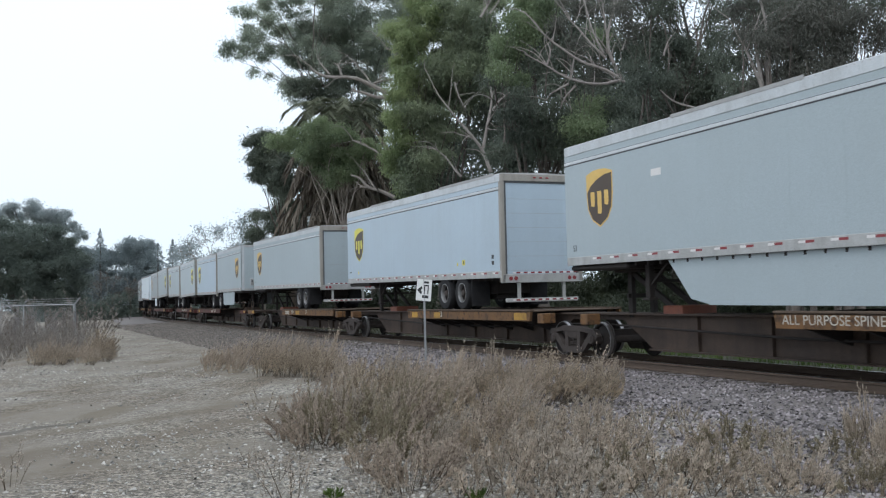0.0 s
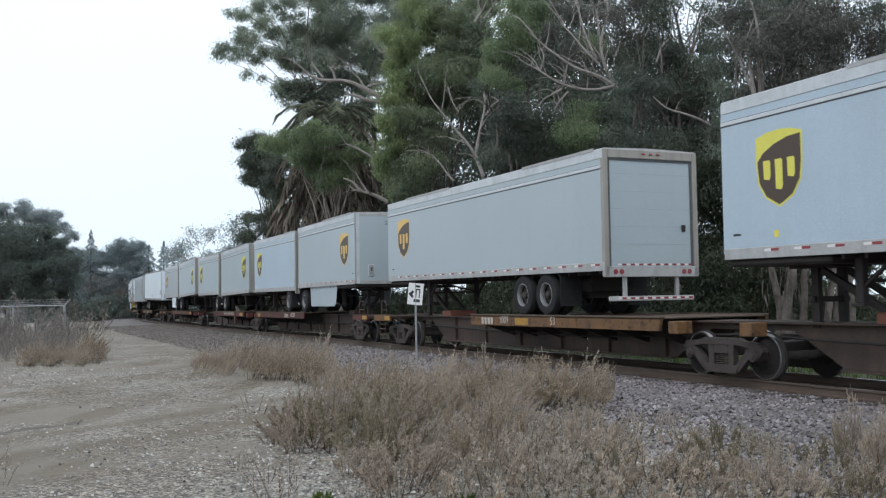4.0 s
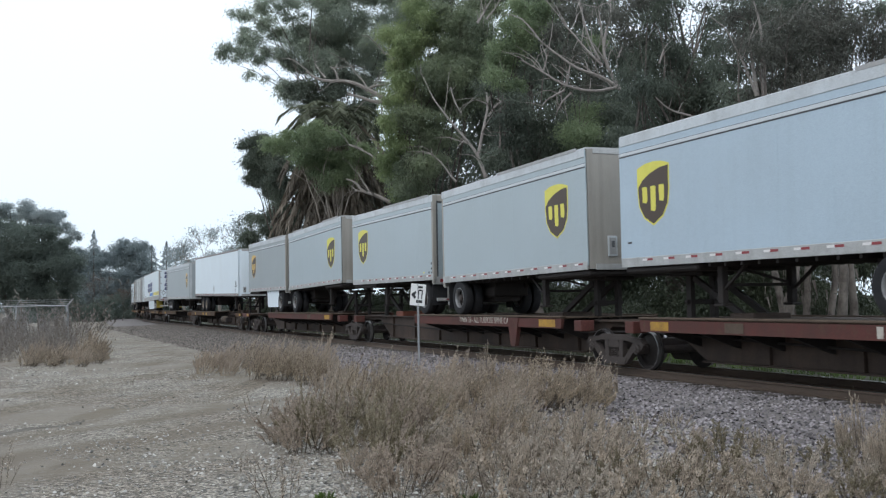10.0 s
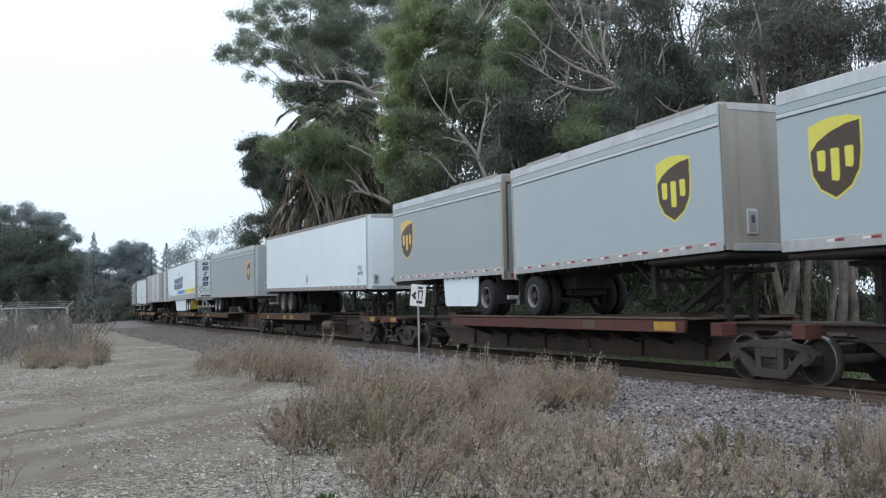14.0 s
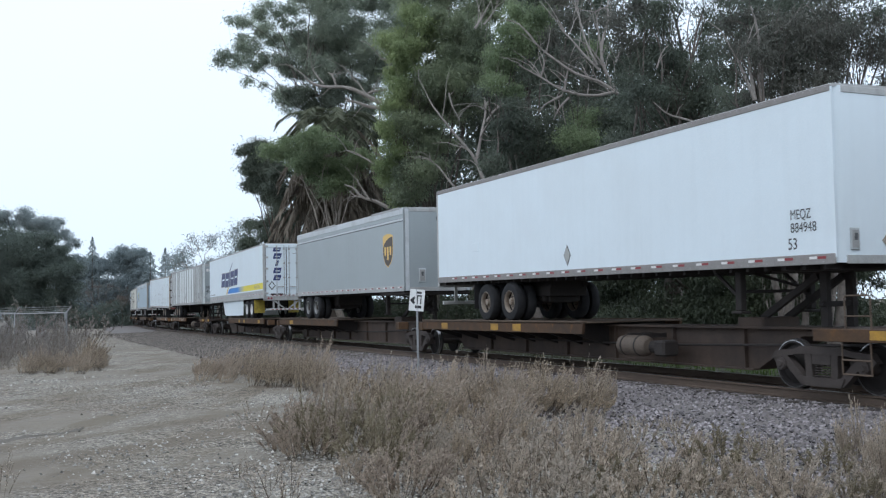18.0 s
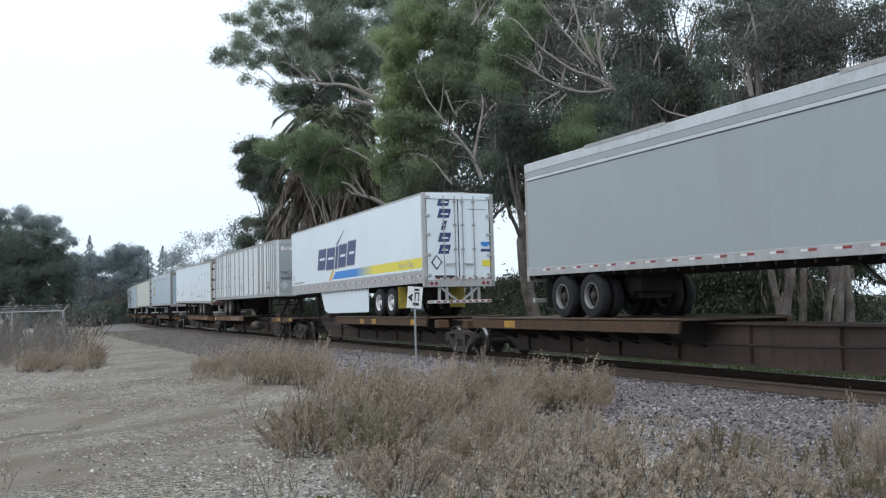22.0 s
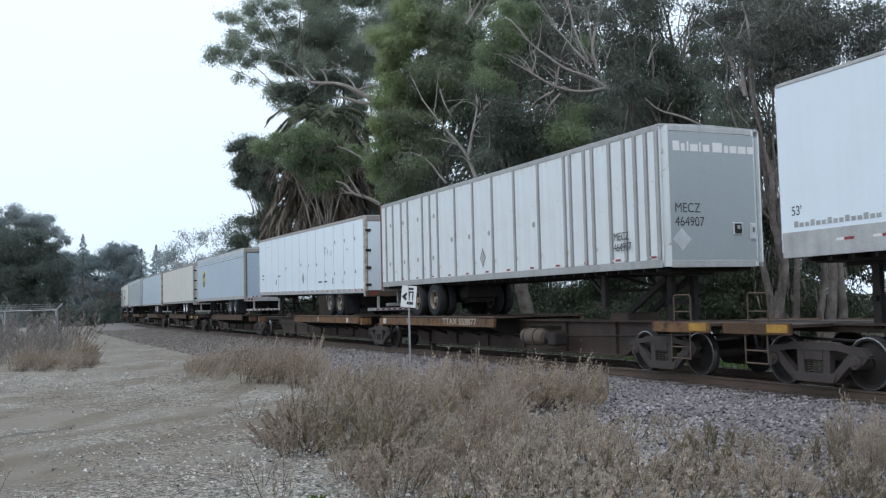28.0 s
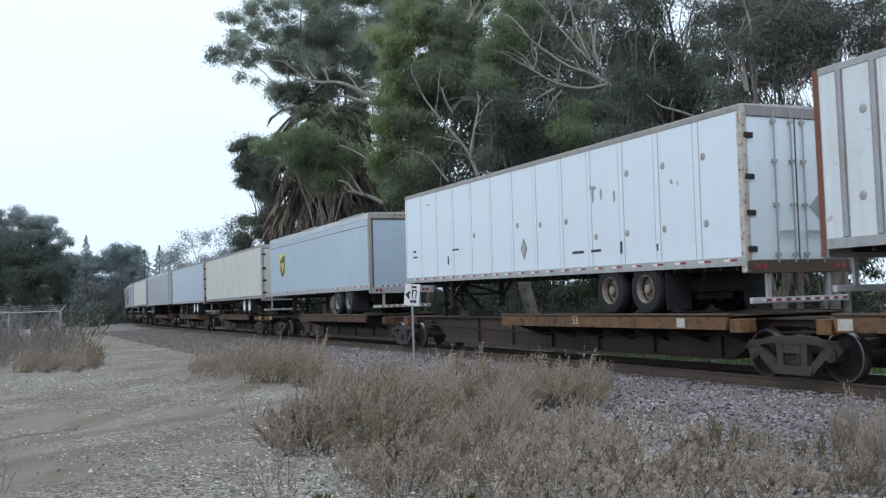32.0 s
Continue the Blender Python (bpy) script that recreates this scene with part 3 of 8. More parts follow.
build_ground()
NEARBY = list(np.arange(-60, 60, 1.0)) + list(np.arange(60, 350, 4.0))
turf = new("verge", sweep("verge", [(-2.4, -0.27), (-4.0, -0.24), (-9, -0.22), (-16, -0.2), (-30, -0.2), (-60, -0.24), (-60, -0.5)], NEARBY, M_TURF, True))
tagged(turf, "littered grass verge beyond the railway line, its colour darkened for shade", "grass verge", kind="structure")
bed = new("ballast", sweep("ballast", [(5.0, -0.46), (4.0, -0.335), (3.2, -0.285), (2.5, -0.245), (1.9, -0.205), (1.45, -0.185), (0.5, -0.185), (-0.5, -0.185), (-1.45, -0.185), (-2.2, -0.24), (-3.2, -0.36)], NEARBY, M_BALLASTBED, True))
tagged(bed, "purple-grey crushed stone ballast bed under the rails", "ballast", kind="structure")

# ---- rails and sleepers ----
track = thing("railway_track", "rusty steel rails on dark timber sleepers, heads polished", "railway track", kind="structure")
RAIL = [(-0.07, -0.172), (0.07, -0.172), (0.07, -0.155), (0.012, -0.135), (0.010, -0.045), (0.036, -0.036), (0.036, -0.008), (0.030, -0.002), (-0.030, -0.002), (-0.036, -0.008), (-0.036, -0.036), (-0.010, -0.045), (-0.012, -0.135), (-0.07, -0.155), (-0.07, -0.172)]
for side in (0.755, -0.755):
    r = part("rail", sweep("rail", [(side + a, c) for a, c in RAIL], NEARBY, M_RAIL, True), M_RAIL, track)
    part("rail_head", sweep("rail_head", [(side - 0.029, 0.0), (side + 0.029, 0.0)], NEARBY, M_RAILTOP), M_RAILTOP, r, "rail head polished bright by wheels")
tie_mesh = Geo().box(-0.11, 0.11, -1.3, 1.3, -0.18, 0, 0.012).mesh("sleeper", M_TIE)
for k in range(230):
    s = -8 + k * 0.5
    ob = new("sleeper", tie_mesh)
    ob.parent = track
    m = chord(s, s + 1)
    m.translation = on_track(s, random.uniform(-0.04, 0.04), -0.168)
    ob.matrix_basis = m @ pose(0, 0, 0, 0, 0, random.uniform(-1, 1))
plate_mesh = Geo().box(-0.09, 0.09, -0.17, 0.17, 0, 0.012).mesh("tie_plate", M_RAIL)
for k in range(40):
    ob = new("tie_plate", plate_mesh)
    ob.parent = track
    s = -8 + k * 0.5
    m = chord(s, s + 1)
    m.translation = on_track(s, 0.755, -0.176)
    ob.matrix_basis = m


def rocks(name, centres, sizes, mat, seed):
    """Many small angular stones in one mesh."""
    rng = np.random.default_rng(seed)
    n = len(centres)
    base = np.array([(1, 0, -0.25), (-1, 0, -0.25), (0, 1, -0.25), (0, -1, -0.25), (0, 0, 1)], float)
    tri = np.array([(0, 2, 4), (2, 1, 4), (1, 3, 4), (3, 0, 4)])
    v = base[None] * rng.uniform(0.55, 1.25, (n, 5, 1)) + rng.normal(0, 0.16, (n, 5, 3))
    ang = rng.uniform(0, 2 * np.pi, n)
    tilt = rng.normal(0, 0.5, n)
    c, s = np.cos(ang)[:, None], np.sin(ang)[:, None]
    x, y, z = v[..., 0], v[..., 1], v[..., 2] * 0.7
    ct, st = np.cos(tilt)[:, None], np.sin(tilt)[:, None]
    x, z = x * ct - z * st, x * st + z * ct
    v = np.stack([x * c - y * s, x * s + y * c, z], -1) * sizes[:, None, None] + centres[:, None]
    f = (tri[None] + (np.arange(n) * 5)[:, None, None]).reshape(-1, 3)
    return cloud_mesh(name, v.reshape(-1, 3), f, mat)


def scatter_ballast():
    rng = np.random.default_rng(5)
    n = 66000
    s = -7 + 92 * rng.random(n) ** 2.3
    lat = 0.95 + 5.6 * rng.random(n) ** 1.25
    lat = np.where(rng.random(n) < 0.12, rng.uniform(-0.6, 0.6, n), lat)
    h = np.interp(lat, (-1, 1.45, 1.9, 2.5, 3.2, 3.9, 5.0, 6.5), (-0.185, -0.185, -0.205, -0.245, -0.28, -0.30, -0.315, -0.32))
    x, y, t = np.interp(s, STN, TRX), np.interp(s, STN, TRY), np.interp(s, STN, TRH)
    size = rng.uniform(0.018, 0.042, n) * (1 + np.abs(s) / 90)
    pts = np.stack([x - lat * np.sin(t), y + lat * np.cos(t), h + GRADE * s + 0.004], 1)
    dusty = s + rng.normal(0, 4, n) > 24
    for name, pick, mat, label in (("ballast_stones", ~dusty, M_STONE, "loose purple and grey crushed stones along the track shoulder"),
                                   ("dusty_ballast_stones", dusty, M_STONEDUST, "dust-brown crushed stones farther along the track")):
        tagged(new(name, rocks(name, pts[pick], size[pick], mat, 6)), label, "ballast stones", kind="stuff")


def scatter_gravel():
    rng = np.random.default_rng(8)
    n = 120000
    y = 6.5 + 26 * rng.random(n) ** 2.1
    x = rng.uniform(-0.62, 0.56, n) * y
    clump = np.array([noise.noise(Vector((a * 0.55, c * 0.55, 9))) + 0.3 * noise.noise(Vector((a * 2.3, c * 2.3, 4))) for a, c in zip(x, y)])
    strewn = 0.55 * np.clip((x + 3.4 - 0.05 * y) / 2.0, -1, 1) + 0.45 * np.clip(1 - np.abs(y - 27) / 5, 0, 1)
    keep = clump + strewn > rng.uniform(-0.55, 0.65, n)
    x, y = x[keep], y[keep]
    z = np.array([ground_z(a, c) for a, c in zip(x, y)])
    size = (0.006 + 0.026 * rng.random(len(x)) ** 4) * (1 + np.maximum(0, y - 14) * 0.03)
    pts = np.stack([x, y, z + size * 0.25], 1)
    tagged(new("gravel_chips", rocks("gravel_chips", pts, size, M_PEBBLE, 9)), "pale loose gravel chips strewn over the lot", "gravel", kind="stuff")


scatter_ballast()
scatter_gravel()


def soil_ridge():
    """Dark soil squeezed up beside a tyre track on the lot."""
    rng = np.random.default_rng(19)
    a, c = np.array((-7.3, 13.3)), np.array((-5.95, 15.7))
    n, rows = 26, []
    d = (c - a) / np.linalg.norm(c - a)
    w = np.array((-d[1], d[0]))
    for i in range(n + 1):
        p = a + (c - a) * i / n + w * 0.10 * math.sin(i * 0.5)
        half = 0.03 + 0.13 * abs(math.sin(math.pi * i / n)) ** 0.6 * rng.uniform(0.6, 1.2)
        rows.append([(*(p + w * half * k), ground_z(*(p + w * half * k)) + (0.03 * rng.uniform(0.2, 1.5) * (1 - abs(k) ** 1.5) - 0.004)) for k in (-1, -0.6, -0.2, 0.2, 0.6, 1)])
    v = [q for r in rows for q in r]
    f = [(i * 6 + j, i * 6 + j + 1, i * 6 + j + 7, i * 6 + j + 6) for i in range(n) for j in range(5)]
    solid("soil_ridge", Geo().add(v, f), M_SOIL, "low ridge of dark damp soil beside a tyre track", "soil", smooth=True)


soil_ridge()
# ---- semi-trailers riding the train ----
HALF = 1.295


def wheel_mesh(rim_mat, disc_mat):
    """An outer road wheel: tyre and dished rim, axis y, outer face towards +y."""
    tyre = Geo().lathe([(0.29, -0.13), (0.40, -0.14), (0.485, -0.12), (0.515, -0.07), (0.52, 0.0), (0.515, 0.07), (0.485, 0.12), (0.40, 0.14), (0.30, 0.125), (0.285, 0.10), (0.285, -0.10)], (0, 0, 0), n=28, ring=True)
    rim = Geo().lathe([(0.298, 0.126), (0.286, 0.130), (0.276, 0.112), (0.262, 0.02), (0.268, 0.0), (0.288, 0.02)], (0, 0, 0), n=28, ring=True)
    disc = Geo().lathe([(0.266, -0.04), (0.20, -0.075), (0.16, -0.06), (0.15, 0.0), (0.10, 0.01), (0.09, 0.09), (0.05, 0.105), (0.0001, 0.105), (0.0001, -0.10), (0.266, -0.10)], (0, 0, 0), n=28)
    return tyre.mesh("tyre", M_TYRE, True), rim.mesh("rim", rim_mat, True), disc.mesh("wheel_disc", disc_mat, True)


# Grey wheels get a dark disc: the recess's shade is put into its colour.
WHEELS = {k: wheel_mesh(m, d) for k, m, d in (("grey", M_RIM, M_BOGIE), ("white", M_RIMWHITE, M_RIMWHITE), ("rust", M_RIMRUST, M_RIMRUST))}
BOLTS = Geo()
for i in range(10):
    a = 2 * math.pi * i / 10
    BOLTS.rod((0.13 * math.cos(a), 0.0, 0.13 * math.sin(a)), (0.13 * math.cos(a), 0.03, 0.13 * math.sin(a)), 0.014, n=6)
BOLTS = BOLTS.mesh("wheel_nuts", M_UNDER)


def road_wheel(parent, x, y, z, rims, sgn):
    tyre, rim, disc = WHEELS[rims]
    w = part("road_wheel", tyre, M_TYRE, parent)
    w.matrix_basis = pose(x, y, z, 0, random.uniform(0, 360), 0 if sgn > 0 else 180)
    part("rim", rim, None, w, {"white": "white-painted steel rim", "rust": "rust-streaked pale rim"}.get(rims, "grey steel rim"))
    part("wheel_disc", disc, None, w)
    tagged(part("wheel_nuts", BOLTS, None, w), kind="stuff")


def shield(parent, x, z0, z1, flip, mat):
    """Shield decal: brown field, bright rim and top sweep, three plain bright bars."""
    w, h = (z1 - z0) * 0.83, z1 - z0
    out = [(0, 0), (0.30, 0.13), (0.46, 0.32), (0.5, 0.55), (0.5, 0.93), (0.25, 0.985), (0, 1.0), (-0.25, 0.985), (-0.5, 0.93), (-0.5, 0.55), (-0.46, 0.32), (-0.30, 0.13)]
    sc = lambda q, k=1.0: [(x + a * w * k * flip, z0 + h * 0.5 + (c - 0.5) * h * k) for a, c in q]
    badge = part("shield_decal", Geo().prism(sc(out), HALF + 0.001, HALF + 0.004), mat, parent, "bright-rimmed brown shield decal")
    part("shield_field", Geo().prism(sc([(0, 0.03), (0.28, 0.15), (0.43, 0.33), (0.465, 0.55), (0.465, 0.90), (0.2, 0.885), (-0.1, 0.82), (-0.33, 0.73), (-0.465, 0.62), (-0.465, 0.55), (-0.43, 0.33), (-0.28, 0.15)]), HALF + 0.004, HALF + 0.006), M_SHIELD, badge, "brown shield field")
    for cx, lo, hi in ((-0.26, 0.38, 0.62), (0.0, 0.24, 0.62), (0.26, 0.38, 0.62)):
        part("shield_bar", Geo().prism(sc([(cx - 0.07, lo), (cx + 0.05, lo - 0.02), (cx + 0.08, lo + 0.03), (cx + 0.08, hi - 0.02), (cx + 0.05, hi), (cx - 0.08, hi)]), HALF + 0.006, HALF + 0.008), mat, badge)


def placard(parent, x, z, size, mat=None, dy=0.0):
    d = [(x, z - size), (x + size * 0.62, z), (x, z + size), (x - size * 0.62, z)]
    p = part("placard", Geo().prism(d, HALF + 0.002 + dy, HALF + 0.008 + dy), M_BLACK, parent, "diamond hazard placard holder")
    e = [(x, z - size * 0.86), (x + size * 0.53, z), (x, z + size * 0.86), (x - size * 0.53, z)]
    part("placard_face", Geo().prism(e, HALF + 0.008 + dy, HALF + 0.010 + dy), mat or M_SILVER, p)


def face_y(x, z, off=0.004):
    """Lettering on the camera-side wall, reading towards the train's front."""
    return Matrix(((-1, 0, 0, x), (0, 0, 1, HALF + off), (0, 1, 0, z), (0, 0, 0, 1)))


def face_front(y, z, x=-0.004):
    """Lettering on the end wall at x = 0, as read from ahead of it."""
    return Matrix(((0, 0, -1, x), (-1, 0, 0, y), (0, 1, 0, z), (0, 0, 0, 1)))


def bars(parent, rows, mat=M_BLACK):
    """Unreadable small print: plain bars (x0, x1, z0, z1) on the camera-side wall."""
    for x0, x1, z0, z1 in rows:
        part("marking", Geo().box(min(x0, x1), max(x0, x1), HALF + 0.001, HALF + 0.004, z0, z1), mat, parent)


TAPE = {k: Geo().box(-w / 2, w / 2, 0, 0.003, -0.022, 0.022).mesh("tape", m) for k, m, w in (("red", M_TAPE_RED, 0.19), ("white", M_TAPE_WHITE, 0.16))}


def tape_line(parent, x0, x1, z, y=HALF + 0.016, step=0.72):
    n = int((x1 - x0) / step)
    for i in range(n):
        for k, dx in (("red", 0.10), ("white", 0.28)):
            o = part("tape_strip", TAPE[k], None, parent)
            o.matrix_basis = pose(x0 + i * step + dx, y, z)


def trailer(front, back, zf, zb, height, nose, skin, label, style, axles, rims="grey", legs=True, far=False, nose_skin=None, gear=None):
    """front, back: stations of its two ends; zf, zb: heights of the box's underside there. nose: 'f' or 'b' end has the kingpin."""
    L, H = back - front, height
    t = thing("semi_trailer", label, "trailer", "trailers on the train")
    t["front"], t["back"], t["rise_f"], t["rise_b"] = front, back, zf, zb
    rear_f = nose == "b"
    e0, e1 = (0.10 if rear_f else 0.0), (L - 0.10 if not rear_f else L)
    wall = HALF - 0.012
    # side walls, roof, floor
    for y in (wall, -wall):
        g = Geo()
        if style == "ribbed" or style == "panel":
            step = 1.25
            n = max(1, round((e1 - e0) / step))
            g.box(e0, e1, y - 0.012, y + (0.002 if y > 0 else 0.012), 0.10, H - 0.06)
            wl_ = part("side_wall", g, M_SEAM if style == "panel" and y > 0 else skin, t)
            if y > 0:
                pm = Geo().box(0.006, (e1 - e0) / n - 0.006, y + 0.002, y + 0.012, 0.10, H - 0.06, 0.004).mesh("wall_panel", skin)
                for i in range(n):
                    q = part("wall_panel", pm, None, wl_)
                    q.matrix_basis = pose(e0 + (e1 - e0) * i / n, 0, 0)
        else:
            g.box(e0, e1, y - 0.012, y + 0.012, 0.10, H - 0.06)
            part("side_wall", g, skin, t)
    part("roof", Geo().loft([[(x, y, z) for y, z in ((-HALF, H - 0.03), (-HALF + 0.05, H), (0, H + 0.03), (HALF - 0.05, H), (HALF, H - 0.03), (HALF - 0.03, H - 0.05), (-HALF + 0.03, H - 0.05))] for x in (0.02, L - 0.02)]), M_ALU, t, "thin aluminium roof sheet")
    part("floor_frame", Geo().box(0.05, L - 0.05, -1.2, 1.2, 0.02, 0.10), M_UNDER, t, "grimy underside with cross-members")
    cross = Geo()
    for i in range(int(L / 0.45)):
        cross.box(0.3 + i * 0.45, 0.36 + i * 0.45, -1.22, 1.22, -0.07, 0.03)
    tagged(part("floor_ribs", cross, M_UNDER, t), kind="stuff")
    # rails
    for y in (HALF, -HALF):
        s = 1 if y > 0 else -1
        lo = 0.43 if style == "striped" else (0.20 if style == "belted" else 0.17)
        a, c = sorted((y - s * 0.02, y + s * 0.012))
        br = part("bottom_rail", Geo().box(0.02, L - 0.02, a, c, 0.0, lo, 0.008), M_RIB if style == "ribbed" else (M_TAUPE if style == "plain" else M_ALU), t, "dull lower rail")
        part("top_rail", Geo().box(0.02, L - 0.02, a, c, H - {"belted": 0.24, "striped": 0.08}.get(style, 0.13), H - 0.02, 0.008), {"belted": M_TOPBAND, "striped": M_ALU, "panel": M_TANNOSE, "plain": M_TAUPE}.get(style, M_RIB), t, "dull upper rail")
        if s > 0 and not far:
            tape_line(t, 0.2, L - 0.2, {"ribbed": 0.22, "striped": 0.24}.get(style, lo - 0.06), HALF + 0.013 if style != "ribbed" else HALF + 0.010, 0.72 if style != "ribbed" else 1.25)
            rv = Geo()
            for i in range(int(L / 0.16)):
                x = 0.1 + i * 0.16
                rv.box(x - 0.008, x + 0.008, HALF + 0.012, HALF + 0.016, H - 0.062, H - 0.046)
                rv.box(x - 0.007, x + 0.007, HALF + 0.012, HALF + 0.015, 0.035, 0.049)
            tagged(part("rivets", rv, M_RIB, t), kind="stuff")
    if style == "belted":
        # a moulded belt high on the wall, with a bright lip and a dark joint
        zb0 = H - 0.46
        part("belt_moulding", Geo().box(e0, e1, HALF - 0.002, HALF + 0.014, zb0, zb0 + 0.07, 0.006), M_LIP, t, "raised pale belt moulding")
        part("belt_joint", Geo().box(e0, e1, HALF - 0.002, HALF + 0.003, zb0 - 0.025, zb0), M_SEAM, t, "dark joint under the moulding")
        part("belt_groove", Geo().box(e0, e1, HALF - 0.002, HALF + 0.002, zb0 + 0.07, zb0 + 0.082), M_SEAM, t)
        n, x = 0, 0.35
        while x < L - 2.5:
            ln = random.uniform(1.6, 4.2)
            if n % 2 == 0:
                part("roof_guard", Geo().box(x, min(x + ln, L - 0.3), HALF + 0.002, HALF + 0.02, H - 0.05, H + 0.025, 0.004), M_RIB, t, "dented grey roof edge guard")
            x += ln + random.uniform(0.1, 0.6)
            n += 1
        seam = Geo()
        for i in range(1, int(L / 1.22)):
            seam.box(e0 + i * 1.22 - 0.004, e0 + i * 1.22 + 0.004, HALF - 0.001, HALF + 0.0015, 0.2, zb0 - 0.02)
        tagged(part("sheet_joints", seam, skin, t), kind="stuff")
    if style == "ribbed":
        xs = [0.10, 0.47, 0.85, 1.25, 1.79, 2.46, 2.80, 3.40, 3.67, 4.91, 6.17, 7.42, 8.63, 9.85, 11.12, 11.72, 12.33, 13.57, 14.16, 14.94, 15.6]
        for x in xs:
            q = part("wall_post", Geo().box(x - 0.042, x + 0.042, HALF - 0.002, HALF + 0.03, 0.17, H - 0.12, 0.012), M_RIB, t)
            part("post_flange", Geo().box(x - 0.075, x + 0.075, HALF - 0.002, HALF + 0.005, 0.17, H - 0.12), M_FLANGE, q)
    if style == "panel":
        for i in range(13):
            part("panel_joint", Geo().box(1.17 + i * 1.255 - 0.011, 1.17 + i * 1.255 + 0.011, HALF - 0.001, HALF + 0.003, 0.17, H - 0.12), M_RIB, t)
    # round riveted patches
    spots = {"ribbed": [(15.16, 2.1), (13.98, 2.1), (12.7, 2.1), (11.4, 2.1), (10.1, 1.27), (8.9, 1.27), (7.65, 1.28), (5.17, 1.3), (15.25, 0.78), (13.92, 0.78), (12.74, 0.8), (11.5, 0.8)],
             "panel": [(1.06, 2.1), (2.29, 2.09), (3.53, 2.09), (1.03, 0.83), (2.3, 0.82), (3.58, 0.82), (4.78, 0.82), (6.04, 1.26), (7.27, 1.28), (8.46, 1.35), (11.06, 1.26)]}
    for x, z in spots.get(style, ()) if not far else ():
        part("patch", Geo().lathe([(0.0001, 0.012), (0.05, 0.010), (0.075, 0.0), (0.075, -0.004), (0.0001, -0.004)], (x, HALF + 0.004, z), n=12), M_RIB, t)
    # ends
    for end in ("f", "b"):
        X = 0.0 if end == "f" else L
        sg = -1 if end == "f" else 1
        def slab(d0, d1):
            return tuple(sorted((X - sg * d0, X - sg * d1)))
        if nose == end:
            R = 0.22
            prof = [(-HALF + 0.01, 0.35), (-HALF + 0.03, 0.12), (-HALF + 0.10, 0.035), (-HALF + R, 0.0), (HALF - R, 0.0), (HALF - 0.10, 0.035), (HALF - 0.03, 0.12), (HALF - 0.01, 0.35)]
            ring = lambda z: [(X - sg * d, y, z) for y, d in prof]
            part("nose_wall", Geo().loft([ring(0.02), ring(H - 0.03)]), nose_skin or skin, t, smooth=True)
            if style == "belted":
                for y in (HALF - 0.10, -HALF + 0.10):
                    part("corner_post", Geo().loft([[(X - sg * d, y + q, z) for d, q in ((0.20, 0.10 * (1 if y > 0 else -1)), (0.02, 0.04 * (1 if y > 0 else -1)), (0.0 - 0.006, -0.10 * (1 if y > 0 else -1)), (0.16, -0.05 * (1 if y > 0 else -1)))] for z in (0.02, H - 0.05)]), nose_skin or M_TOPBAND, t, "rounded nose corner", True)
            a, c = slab(-0.012, 0.02)
            part("nose_band", Geo().box(a, c, -1.08, 1.08, H - 0.14, H - 0.03, 0.006), M_ALU, t)
            part("nose_sill", Geo().box(a, c, -1.08, 1.08, 0.0, 0.14, 0.006), M_ALU, t)
            # gladhands, document box, connector
            for y, z, w, h, mt in gear or ((0.62, 0.55, 0.13, 0.24, M_RIB), (-0.74, 0.46, 0.18, 0.25, M_UNDER)):
                a, c = slab(-0.03, 0.0)
                bx = part("connector_box", Geo().box(a, c, y - w, y + w, z - h, z + h, 0.012), M_TOPBAND, t, "pale framed connector box")
                a, c = slab(-0.04, -0.03)
                part("box_lid", Geo().box(a, c, y - w * 0.72, y + w * 0.72, z - h * 0.8, z + h * 0.8, 0.004), mt, bx)
                a, c = slab(-0.055, -0.04)
                part("box_socket", Geo().box(a, c, y - w * 0.3, y + w * 0.3, z - h * 0.1, z + h * 0.5, 0.006), M_RIB if mt is M_UNDER else M_SEAM, bx)
            a, c = slab(0.3, 1.9)
            part("kingpin_plate", Geo().box(a, c, -0.9, 0.9, -0.09, 0.02, 0.02), M_UNDER, t)
            if style == "belted":
                a, c = slab(0.06, 2.5)
                part("coupler_apron", Geo().box(a, c, -1.24, 1.24, -0.13, 0.0, 0.04), M_UNDER, t, "black upper coupler apron")
            part("kingpin", Geo().rod((X - sg * 0.92, 0, -0.22), (X - sg * 0.92, 0, 0.0), 0.045, n=12), M_UNDER, t)
        else:
            a, c = slab(0.0, 0.12)
            for y in (HALF - 0.06, -HALF + 0.06):
                part("rear_post", Geo().box(a, c, y - 0.065, y + 0.065, -0.12, H - 0.02, 0.012), {"panel": M_RUSTCREAM, "belted": M_TANNOSE}.get(style, M_ALU), t, "rear corner post")
            part("rear_header", Geo().box(a, c, -1.17, 1.17, H - 0.22, H - 0.02, 0.012), {"striped": skin, "panel": M_TAUPE, "belted": M_TANNOSE}.get(style, M_ALU), t, "rear door header")
            part("rear_sill", Geo().box(a, c, -1.28, 1.28, -0.14, 0.10, 0.012), M_ALU if style != "panel" else M_EDGE, t, "rear sill beam")
